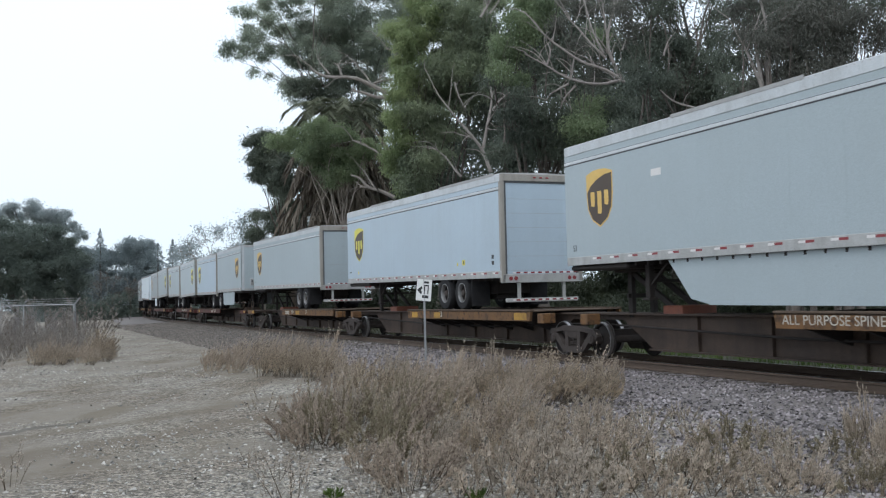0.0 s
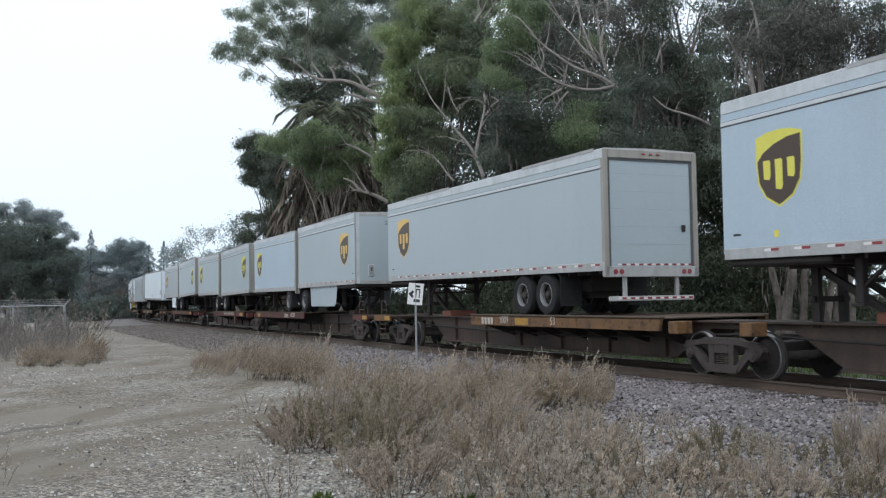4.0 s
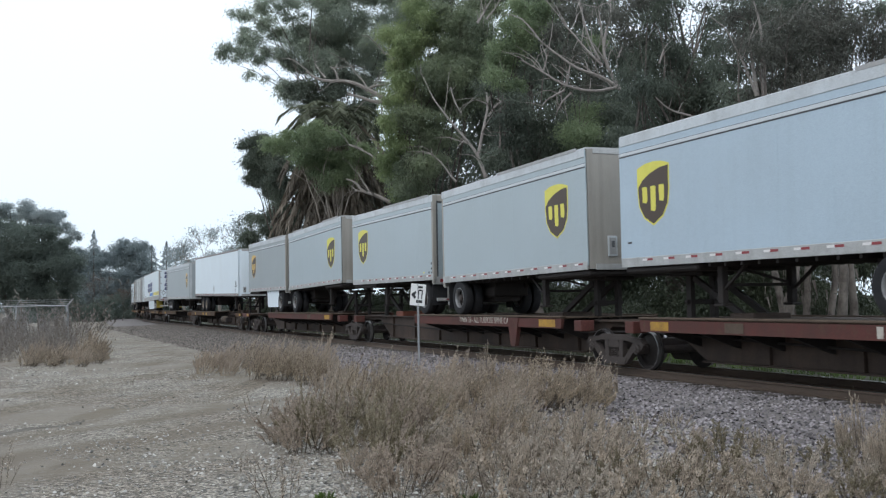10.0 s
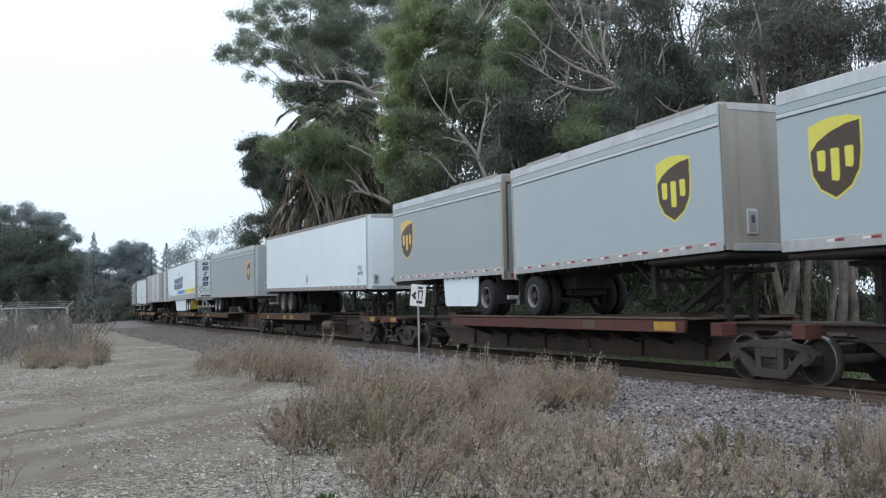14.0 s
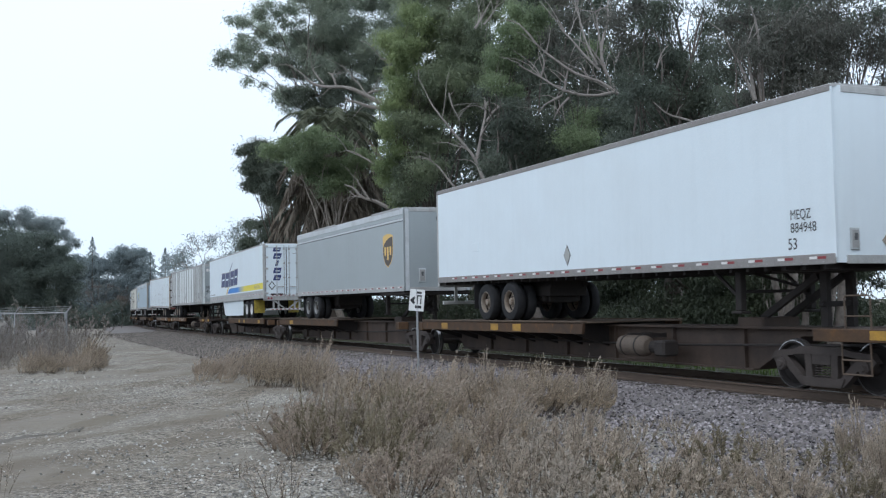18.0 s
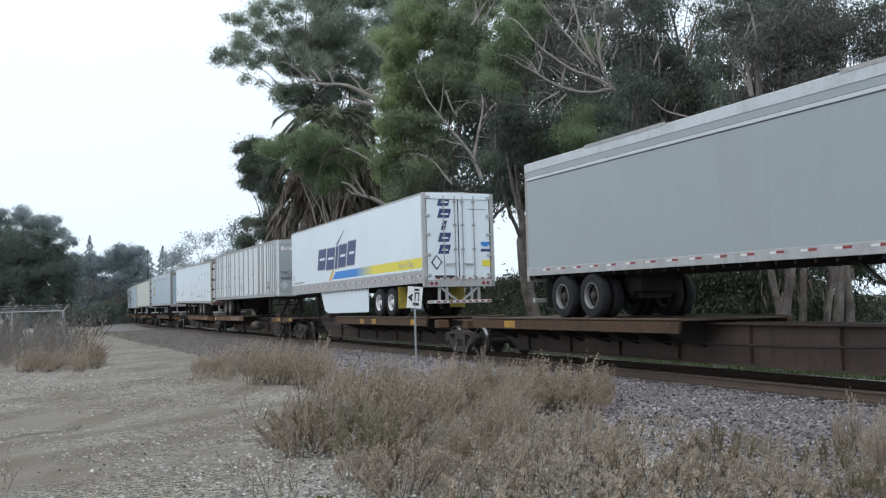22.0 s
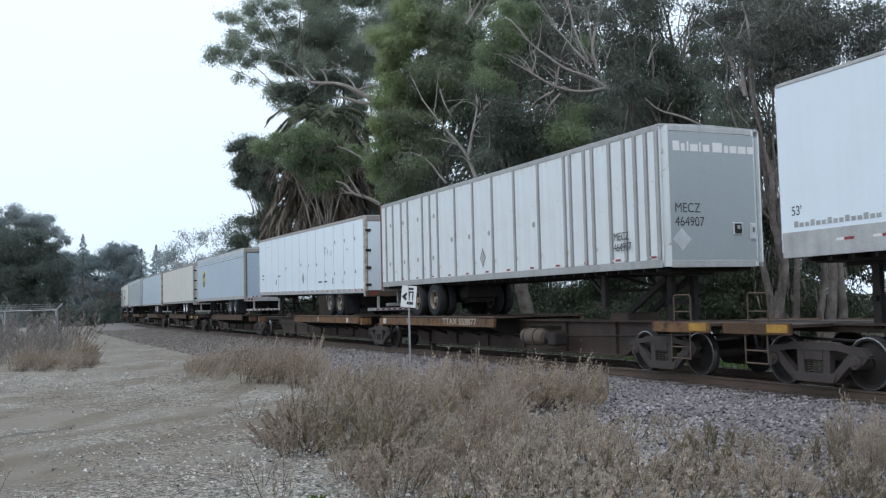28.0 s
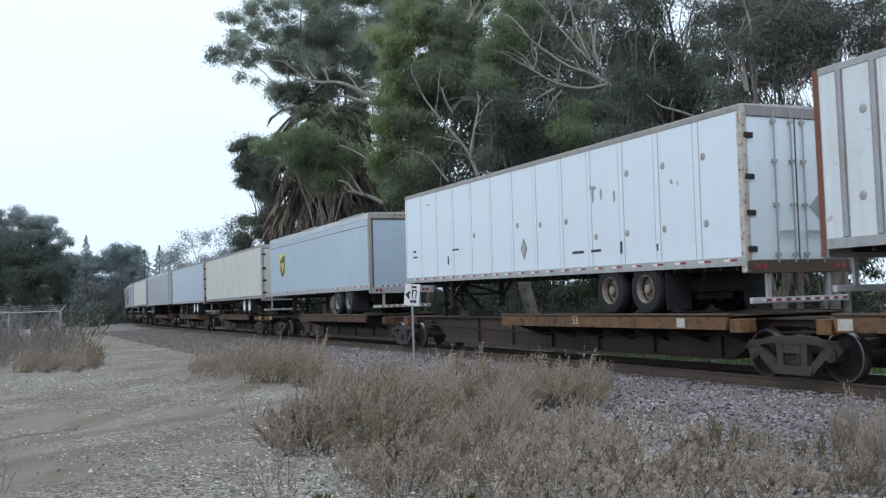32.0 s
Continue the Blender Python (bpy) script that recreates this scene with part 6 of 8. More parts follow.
def tree(name, label, base, foliage, bark, size, seed, trunk_r=0.45, fork=0.35, twigs=4, stems=1):
    """Tapered trunk or stems, a limb to every lobe with side branches, and crowns of separate leaves.
    foliage: rows of lobes, their leaf material, leaves per square metre, openness."""
    rng = np.random.default_rng(seed)
    t = thing(name, label, "tree", at=Matrix.Translation(base))
    o = np.array(base)
    rel = [(x - o[0], y - o[1], z - o[2], r) for row in foliage for x, y, z, r in row[0]]
    cx, cy, top = np.mean([l[0] for l in rel]), np.mean([l[1] for l in rel]), max(l[2] for l in rel)
    forks = []
    for s in range(stems):
        dx, dy = (rng.normal(0, 0.72 * trunk_r * stems), rng.normal(0, 0.6 * trunk_r * stems)) if stems > 1 else (0, 0)
        f = np.array((dx * 1.5 + cx * 0.4, dy * 1.4 + cy * 0.4, top * fork * rng.uniform(0.85, 1.15)))
        path = limb_path((dx, dy, -0.3), f, rng, 0.05 if stems == 1 else 0.035, 7)
        rr = trunk_r * rng.uniform(0.7, 1.1) if stems > 1 else trunk_r
        radii = [rr * (1.25 if i == 0 else 1.0 - (0.06 if stems == 1 else 0.12) * i) for i in range(len(path))]
        part("trunk", Geo().tube(path, radii, 10), bark, t, smooth=True)
        forks += [(np.array(path[i]), rr * (0.66 - 0.02 * i)) for i in (3, 4, 5, 6, 7)]
    for x, y, z, r in rel:
        f, fr = min(forks, key=lambda q: (q[0][0] - x) ** 2 + (q[0][1] - y) ** 2 + 0.6 * (q[0][2] - z * rng.uniform(0.2, 0.7)) ** 2)
        path = limb_path(f, (x, y, z), rng, 0.10, 7)
        n = len(path)
        g, side = Geo().tube(path, [fr * (0.50 - 0.42 * i / n) for i in range(n)], 6), []
        for k in range(twigs):
            i = int(rng.integers(2, n))
            e = np.array((x, y, z)) + rng.normal(0, 0.75 * r, 3)
            p2 = limb_path(path[i], e, rng, 0.10, 5)
            side.append(Geo().tube(p2, [fr * 0.19, fr * 0.16, fr * 0.12, fr * 0.08, fr * 0.05, fr * 0.03], 5))
        forks.append((np.array(path[-2]), fr * 0.42))
        lb = part("limb", g, bark, t, smooth=True)
        for q in side:
            part("branch", q, bark, lb, smooth=True)
    k = 0
    for lobes, leaf, per_m2, open_ in foliage:
        P, D = crown_points(rel[k:k + len(lobes)], per_m2, rng, open_=open_)
        k += len(lobes)
        v, f = quad_leaves(P, D, size, size * 0.19, rng)
        part("crown", cloud_mesh("crown", v, f, leaf), leaf, t, "open crown of narrow hanging leaves")
    return t


EUC_A = [(-7.5, 69.5, 23.7, 1.67), (-9.6, 72.4, 22.6, 1.74), (-7, 72.1, 21.8, 1.95), (-5, 70, 22, 1.6), (-10.5, 71, 20.9, 1.45), (-8.6, 70.8, 19.8, 1.53), (-6.1, 71.6, 19.6, 1.46), (-4.1, 72.2, 20.4, 1.3), (-6.6, 69.4, 25.7, 1.88), (-9.1, 69.1, 25.1, 1.16), (-4.3, 72.3, 26.3, 1.96), (-3.3, 70.7, 23.5, 1.53), (-5.5, 72, 18.4, 0.95)]
EUC_A_TIPS = [(-12.9, 69, 24.2, 0.83), (-14.6, 70.8, 23.9, 0.68), (-13.4, 71.9, 23.6, 0.86), (-14, 69.9, 21.9, 0.92), (-15, 72.8, 21.9, 0.7), (-13.2, 72.6, 21.7, 0.7), (-15.5, 69.1, 20.8, 0.58), (-16.1, 69.1, 20.4, 0.46), (-15.4, 71.2, 20.8, 0.43), (-12.3, 72.8, 22.8, 0.87), (-11.6, 70.5, 20.4, 0.68), (-14.4, 69.9, 19, 0.34), (-13.3, 70.7, 18.9, 0.25), (-15.3, 69.1, 23.5, 0.29), (-11.2, 69.9, 23.3, 0.42), (-10.4, 70.8, 23.8, 0.3), (-11.1, 71, 25.1, 0.77), (-11.8, 69.9, 24, 0.5), (-11.7, 69.9, 18.3, 0.84), (-11.1, 69.9, 17.4, 0.76), (-13.8, 70.8, 20.5, 0.51)]
# Lobes given darker leaves so the crown's inner shade sits in their colour.
EUC_A_SHADE = [(-9.4, 70.1, 17.9, 1.09), (-7.7, 70.2, 17.2, 1.01), (-6, 70.4, 16.5, 1.1), (-11, 69.7, 17.9, 0.84), (-5.1, 70.2, 15.1, 1.01), (-5.7, 70.5, 13.9, 0.85), (-7.7, 70.5, 18.5, 0.93), (-6.4, 69.6, 14.6, 0.92), (-10.1, 70.2, 16.8, 0.84)]
EUC_F = [(-10.5, 59.9, 11.8, 0.65), (-9.2, 59.9, 12.1, 0.94), (-7.8, 58.1, 12.5, 0.77), (-6.7, 58.2, 11.8, 1.05), (-8.1, 59.7, 10.7, 0.86), (-6.5, 59.5, 10.6, 1), (-5.4, 59.3, 11.1, 0.71), (-4.8, 58.6, 11.2, 0.49), (-7.2, 59.2, 9.6, 0.64), (-8.7, 59.2, 11.1, 0.64), (-6.1, 59.2, 9.8, 0.57)]
EUC_G = [(-12.2, 70.9, 11.8, 0.64), (-11.9, 71.1, 12.5, 0.56), (-12.4, 70.7, 11.1, 0.51), (-12.1, 71, 9.8, 0.64), (-11.7, 70.8, 10.5, 0.68), (-11.2, 71.3, 9.1, 0.77), (-12.2, 71, 11, 0.51), (-13.2, 71.9, 13.2, 0.86), (-12.5, 71.7, 12.6, 0.69), (-12.8, 71.7, 10.8, 0.56), (-13.7, 72.4, 12, 0.87), (-14.9, 72.5, 14, 0.7), (-14.2, 73.1, 14.4, 0.79), (-14.1, 72.7, 12.9, 0.96), (-14.6, 73.2, 11.8, 0.7), (-13.7, 73.3, 10.6, 0.48), (-13.1, 72.1, 12.3, 0.69), (-14.6, 72, 12.6, 0.61), (-14.1, 73.7, 11.5, 0.62)]
EUC_B = [(0.2, 54.1, 16.7, 1.23), (0.7, 53.5, 18.3, 1.22), (1.7, 53.2, 16.8, 1.21), (2.2, 53.1, 15, 1.02), (0.4, 53.3, 14.8, 1.22), (-0.6, 55, 13.6, 1.26), (0.7, 54.8, 13.4, 0.99), (-1.3, 54.7, 11.7, 1.12), (0.1, 54.7, 11.5, 0.72), (-0.8, 53.3, 9.7, 0.9), (-1.8, 53.5, 8.4, 0.71), (2.6, 54.3, 18.6, 0.98), (-0.7, 54.6, 20.1, 1.31), (1.6, 54.9, 20.5, 1.48), (1.8, 54.9, 13.9, 0.79), (-2, 53, 12.4, 0.76), (3.4, 54.3, 19.7, 0.98)]
EUC_B_INNER = [(1, 52.8, 14.4, 0.82), (1.3, 53.8, 15.8, 0.84), (-0.6, 52.9, 14.5, 0.89), (-0.4, 53.4, 12, 0.77), (-1.5, 53.8, 13.1, 0.78), (-1.1, 54, 10.8, 0.78), (-1.9, 53.4, 9.6, 0.71), (2.2, 53.5, 17.5, 0.77)]
EUC_B_FRESH = [(-2.2, 54.2, 15.9, 0.72), (-2.5, 53.2, 17, 0.58), (-1.1, 53.6, 16.5, 0.71), (-2, 53.6, 14, 0.58), (-2.7, 54.4, 12.7, 0.59), (-2.9, 54.3, 10, 0.59), (-2.6, 54.6, 8, 0.53), (-1.4, 53.3, 18.6, 0.64), (-0.8, 53.4, 17.9, 0.9), (-1.8, 53, 16.4, 0.76), (-1.4, 53.8, 15.1, 0.84), (-2.5, 53.2, 13.4, 0.77), (-3.1, 53, 11.9, 0.54), (-2.6, 53.8, 10.7, 0.65), (-3, 55, 9.4, 0.59), (-2.3, 54.7, 8.7, 0.72), (-1.7, 54.6, 17.8, 0.59), (-2.2, 53.3, 14.5, 0.58)]
EUC_C = [(4.3, 43.3, 12.5, 0.52), (2.4, 43.8, 11.7, 0.42), (3.4, 42.2, 10.4, 0.66), (3.1, 42.9, 9.3, 0.88), (4.5, 42.5, 10.1, 0.61), (5.7, 43.1, 9.9, 0.67), (8, 42.6, 10.4, 0.66), (5.8, 43.8, 8.8, 0.9), (4.4, 43.5, 8.9, 0.78), (2.5, 42.3, 8.1, 0.61), (7.3, 43.6, 8.9, 0.84), (3.2, 42.4, 9.9, 0.51), (5.1, 44, 9.6, 0.58)]
EUC_C_FRESH = [(3.6, 43.2, 14.3, 0.68), (2.9, 43.5, 13.3, 0.63), (4.4, 43.6, 14.8, 0.58), (3.1, 43.9, 12.7, 0.58), (3.8, 43.5, 13.6, 0.57), (4.9, 43.8, 15.3, 0.58), (2.6, 42.1, 11.7, 0.4), (3.3, 42.9, 11.4, 0.52), (4.1, 43.9, 15.7, 0.63), (7, 43.1, 10.1, 0.83), (6.3, 42, 9, 0.81), (7.3, 42.4, 13.3, 0.36)]
EUC_C_SPARSE = [(5.5, 42.3, 15.3, 0.56), (6.7, 43.2, 15.1, 0.62), (6.2, 42.3, 12.8, 0.51), (6.9, 42, 11.6, 0.56), (8.2, 43.7, 15, 0.68), (5.2, 42.4, 14, 0.46)]
EUC_D = [(8.9, 36, 12.5, 0.43), (10.3, 36.1, 12, 0.32), (9.4, 36.3, 11.2, 0.44), (10.4, 35.8, 12.9, 0.3), (9.1, 35.8, 13.2, 0.39), (8.9, 36.2, 11.7, 0.43), (8.6, 35.8, 10.8, 0.73), (9.7, 35.8, 10.5, 0.6), (9.2, 36, 9.9, 0.91), (10.2, 35.6, 10.4, 0.73), (7.9, 35.1, 9.5, 0.72), (8.3, 35.8, 12.4, 0.56), (10, 35.9, 9.4, 0.69), (8.6, 36.5, 8.6, 0.83), (7.5, 35.8, 7.7, 0.82), (9.7, 36.5, 8.5, 0.79), (10.5, 35.6, 11.3, 0.47), (7.7, 36.5, 10.7, 0.61), (8.2, 36.1, 13.3, 0.74), (8.7, 35.4, 7.3, 0.81), (10.1, 36.1, 7.5, 0.65), (10.9, 36.5, 12.5, 0.4), (10.8, 35.6, 13.3, 0.51), (8.3, 36.5, 11.4, 0.61)]
EUC_D_SPARSE = [(7.6, 36.4, 11.9, 0.66), (7.4, 35.8, 12.8, 0.65)]
EUC_E = [(9.8, 29.3, 10.3, 0.63), (10.7, 29, 10.3, 0.7), (12, 29.7, 10.3, 0.71), (10, 28.9, 9.2, 0.59), (11.2, 29.6, 9.2, 0.71), (12.2, 29.3, 9.3, 0.7), (12.7, 28.9, 9.7, 0.56), (13.8, 29.5, 9.5, 0.46), (13.9, 28.9, 9.9, 0.42), (12.7, 29.4, 10.5, 0.6), (9.5, 28.9, 9.6, 0.31), (11.5, 28.9, 8.3, 0.49), (10.1, 29.4, 8.3, 0.42), (11.1, 30, 8.4, 0.47), (12.5, 29, 8.7, 0.42), (14.3, 29.1, 9, 0.59), (14.9, 29.7, 10.4, 0.71)]
EUC_E_LOW = [(11.8, 30.1, 11.5, 0.72), (10.2, 29.6, 11.5, 0.71), (13, 29.4, 11.5, 0.71), (9.6, 30.2, 10.7, 0.36), (8.8, 28.9, 8, 0.31), (9.4, 30, 7.5, 0.4), (10.1, 29.2, 7, 0.49), (11.4, 29, 7.1, 0.63), (13, 29, 7.4, 0.63), (9.6, 29.2, 5.6, 0.46), (11.5, 29.9, 5.6, 0.47), (8.9, 29.1, 6.1, 0.28), (12.8, 29.6, 5.6, 0.43), (14.3, 29.7, 8.3, 0.43)]
EUC_E_INNER = [(10.1, 32.4, 10.6, 0.51), (10.4, 31.7, 9.4, 0.49), (11.5, 32.5, 9.4, 0.51), (10, 31.7, 9, 0.42), (10, 32, 11.4, 0.38), (10.9, 32.4, 11, 0.51), (9.6, 31.9, 9.7, 0.31), (11.6, 32, 9.8, 0.5), (12.1, 31.7, 9, 0.46), (11.3, 32.5, 11.6, 0.47)]
EUC_E_BACK = [(14, 29.3, 10.6, 0.39), (13.7, 29.5, 10.5, 0.28), (14.3, 29.2, 9.6, 0.42), (11.7, 31, 10.2, 0.63), (12.5, 31.1, 9.9, 0.56), (13.4, 31.3, 10, 0.56), (12.2, 31.4, 9.4, 0.53), (11.3, 31.4, 10.4, 0.53), (14.1, 30.9, 10.4, 0.33), (13, 31.4, 9.3, 0.45)]
BACK = [(-9.0, 92.0, 12.0, 4.0), (-3.0, 84.0, 12.0, 4.5), (2.0, 74.0, 12.0, 4.5), (4.5, 66.0, 17.0, 4.0), (7.0, 60.0, 10.0, 4.0), (10.0, 55.0, 14.0, 4.0), (11.5, 50.0, 8.0, 3.4), (13.5, 47.0, 10.8, 2.6), (8.0, 58.0, 20.0, 4.0), (16.8, 44.0, 15.5, 2.8)]
HEDGE = [(3.1, 56.2, 2.6, 1.15), (4.2, 56.3, 1.8, 1.15), (5.4, 57.4, 2.5, 1.17), (6.3, 56.3, 1.7, 1.15), (7.6, 57.9, 2.5, 1.18), (8.7, 57.7, 1.7, 1.18), (9.8, 57.5, 2.4, 1.17), (10.8, 56.9, 1.6, 1.16), (12, 57.7, 2.4, 1.18), (12.8, 56.5, 1.6, 1.15), (14.1, 57.2, 2.3, 1.17), (15.1, 56.7, 1.5, 1.16)]
LOW = [(6.6, 36.0, 5.6, 1.5), (7.6, 34.5, 3.4, 1.6), (9.0, 33.5, 6.2, 1.5), (9.2, 33.0, 2.6, 1.6), (10.4, 33.5, 4.2, 1.5), (10.8, 33.0, 6.3, 1.3), (11.6, 32.5, 2.0, 1.3), (12.2, 33.0, 4.6, 1.0), (10.0, 32.5, 1.2, 1.4), (8.2, 33.5, 0.9, 1.5), (12.6, 33.5, 7.0, 1.0), (6.4, 36.5, 2.6, 1.6), (13.4, 32.5, 1.2, 0.9)]
euc = "tall eucalyptus with pale limbs and hanging grey-green leaves"
tree("eucalyptus", euc, (-6.0, 73.5, -0.3), ((EUC_A, M_LEAF_GREY, 1250, 0.3), (EUC_A_SHADE, M_LEAF_DARK, 1000, 0.25), (EUC_A_TIPS, M_LEAF_GREY, 800, 0.35)), M_BARKDARK, 0.17, 11, 0.34, 0.62, 2)
tree("eucalyptus", "leaning eucalyptus with green foliage before the palm", (-6.4, 62.0, -0.3), ((EUC_F, M_LEAF_FRESH, 2000, 0.15),), M_BARK, 0.15, 18, 0.26, 0.5, 3)
tree("eucalyptus", "dull dark eucalyptus at the edge of the grove", (-12.4, 75.0, -0.3), ((EUC_G, M_LEAF_DARK, 1900, 0.2),), M_DARKBARK, 0.16, 19, 0.25, 0.4, 3)
tree("eucalyptus", "bushy eucalyptus with yellow-green and grey-green drooping foliage", (-0.6, 57.0, -0.3), ((EUC_B, M_LEAF_GREEN, 1800, 0.25), (EUC_B_INNER, M_LEAF_GREEN, 1800, 0.2), (EUC_B_FRESH, M_LEAF_LIME, 2000, 0.1)), M_BARKDARK, 0.145, 12, 0.30, 0.35, 2)
tree("eucalyptus", "eucalyptus with bare pale limbs and mixed green leaves", (5.0, 46.0, -0.3), ((EUC_C, M_LEAF_DARK, 1400, 0.25), (EUC_C_FRESH, M_LEAF_FRESH, 1800, 0.1), (EUC_C_SPARSE, M_LEAF_BROWN, 1100, 0.4)), M_BARKDARK, 0.12, 13, 0.36, 0.4, 3)
tree("eucalyptus", "dense dark eucalyptus beside the track", (9.3, 38.0, -0.3), ((EUC_D, M_LEAF_DARK, 1350, 0.28), (EUC_D_SPARSE, M_LEAF_BROWN, 1100, 0.4)), M_BARKDARK, 0.115, 14, 0.35, 0.4, 3, 2)
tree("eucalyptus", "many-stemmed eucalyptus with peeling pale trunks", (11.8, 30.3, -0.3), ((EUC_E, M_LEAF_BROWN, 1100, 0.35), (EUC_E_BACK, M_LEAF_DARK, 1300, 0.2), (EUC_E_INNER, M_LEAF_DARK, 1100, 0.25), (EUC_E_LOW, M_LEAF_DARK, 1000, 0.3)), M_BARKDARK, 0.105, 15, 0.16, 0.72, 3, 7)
tree("eucalyptus", "dark eucalyptus grove closing the back", (3.0, 72.0, -0.3), ((BACK, M_LEAF_DARK, 240, 0.25),), M_BARK, 0.33, 16, 0.5, 0.4, 3, 3)


tree("broadleaf_tree", "hedge-like thicket deep in the grove, leaves darkened for shade", (7.2, 58.0, -0.3), ((HEDGE, M_LEAF_SHADED, 420, 0.1),), M_DARKBARK, 0.22, 20, 0.15, 0.3, 1, 3)
tree("broadleaf_tree", "dense thicket behind the railway line, leaves darkened for shade", (9.4, 34.5, -0.3), ((LOW, M_LEAF_SHADED, 1300, 0.1),), M_DARKBARK, 0.13, 17, 0.22, 0.3, 2, 3)


def supple(run):
    """Rounds off the corners of a path."""
    q = [np.array(p, float) for p in run]
    out = [q[0]]
    for a, c in zip(q, q[1:]):
        out += [a * 0.75 + c * 0.25, a * 0.25 + c * 0.75]
    return out + [q[-1]]


LIMBS_FAN = [
    (0.15, [(8.0, 41.0, 10.8), (7.2, 41.0, 11.4), (6.2, 41.0, 11.7), (5.5, 41.0, 12.2), (4.5, 41.0, 13.0), (4.2, 41.0, 13.5)]),
    (0.13, [(7.8, 41.0, 10.9), (6.8, 41.0, 10.7), (5.5, 41.0, 11.0), (4.5, 41.0, 11.7), (3.6, 41.0, 12.2)]),
    (0.17, [(7.9, 41.0, 10.9), (7.3, 41.0, 12.1), (7.3, 41.0, 13.1), (7.7, 41.0, 14.2), (7.6, 41.0, 14.8)]),
    (0.12, [(7.2, 41.0, 11.9), (6.5, 41.0, 12.6), (6.0, 41.0, 13.3), (5.6, 41.0, 13.7)]),
    (0.1, [(7.1, 41.0, 12.1), (6.6, 41.0, 13.2), (6.4, 41.0, 14.2), (6.2, 41.0, 14.8)]),
]
LIMBS_UP = [
    (0.09, [(7.3, 41.0, 12.5), (7.2, 41.0, 13.7), (7.1, 41.0, 14.5)]),
    (0.09, [(7.9, 41.0, 12.2), (8.2, 41.0, 12.9), (8.6, 41.0, 13.2), (9.0, 41.0, 13.4)]),
    (0.1, [(8.5, 41.0, 12.4), (8.4, 41.0, 13.6), (8.3, 41.0, 14.8)]),
    (0.12, [(5.6, 41.0, 11.0), (5.7, 41.0, 11.5), (5.8, 41.0, 12.0)]),
    (0.1, [(5.5, 41.0, 10.8), (5.1, 41.0, 10.6), (4.7, 41.0, 10.4), (4.5, 41.0, 10.1)]),
    (0.1, [(5.8, 41.0, 10.7), (5.3, 41.0, 10.2), (5.1, 41.0, 9.7)]),
    (0.08, [(4.6, 41.0, 11.7), (4.8, 41.0, 12.3), (4.6, 41.0, 12.7)]),
]
LIMBS_PALM = [
    (0.26, [(-3.4, 58.0, 14.1), (-4.4, 58.0, 14.2), (-5.0, 58.0, 14.5), (-5.7, 58.0, 14.6)]),
    (0.3, [(-3.5, 58.0, 14.4), (-4.6, 58.0, 15.0), (-5.6, 58.0, 15.5), (-7.4, 58.0, 15.5), (-8.3, 58.0, 16.1)]),
    (0.15, [(-4.4, 58.0, 15.0), (-3.8, 58.0, 15.2), (-3.1, 58.0, 15.2)]),
    (0.16, [(-6.3, 58.0, 15.5), (-6.5, 58.0, 16.2), (-6.8, 58.0, 16.4)]),
    (0.14, [(-7.1, 58.0, 15.7), (-7.5, 58.0, 16.2), (-7.8, 58.0, 16.7)]),
    (0.24, [(-2.8, 58.0, 15.2), (-2.9, 58.0, 16.4), (-3.0, 58.0, 17.1), (-3.5, 58.0, 17.2)]),
]
LIMBS_LOW = [
    (0.24, [(-3.1, 57.0, 7.7), (-4.0, 57.0, 8.2), (-4.8, 57.0, 8.4), (-5.2, 57.0, 9.0), (-5.8, 57.0, 9.2)]),
    (0.12, [(-4.8, 57.0, 8.4), (-5.2, 57.0, 8.5), (-5.5, 57.0, 8.8)]),
    (0.12, [(-4.4, 57.0, 8.4), (-4.7, 57.0, 8.9), (-5.0, 57.0, 9.5)]),
    (0.16, [(-3.4, 57.0, 9.6), (-4.0, 57.0, 10.5), (-4.9, 57.0, 11.0), (-5.6, 57.0, 11.3)]),
]
LIMBS_MID = [
    (0.2, [(2.4, 50.0, 8.2), (2.0, 50.0, 9.4), (1.6, 50.0, 10.0), (0.6, 50.0, 11.2), (-0.4, 50.0, 12.6)]),
    (0.18, [(2.0, 50.0, 9.3), (2.3, 50.0, 10.8), (2.6, 50.0, 12.0), (2.5, 50.0, 13.1)]),
    (0.12, [(2.6, 50.0, 11.5), (3.0, 50.0, 12.1), (3.5, 50.0, 12.4), (4.1, 50.0, 12.9)]),
    (0.12, [(0.8, 50.0, 8.0), (0.4, 50.0, 8.5), (-0.0, 50.0, 9.1), (-0.5, 50.0, 9.5)]),
    (0.1, [(0.6, 50.0, 13.1), (0.8, 50.0, 12.3), (1.2, 50.0, 11.6)]),
    (0.14, [(2.1, 50.0, 16.6), (2.5, 50.0, 17.2), (2.9, 50.0, 17.9)]),
    (0.1, [(2.6, 50.0, 16.8), (3.1, 50.0, 17.4), (3.3, 50.0, 17.8)]),
]
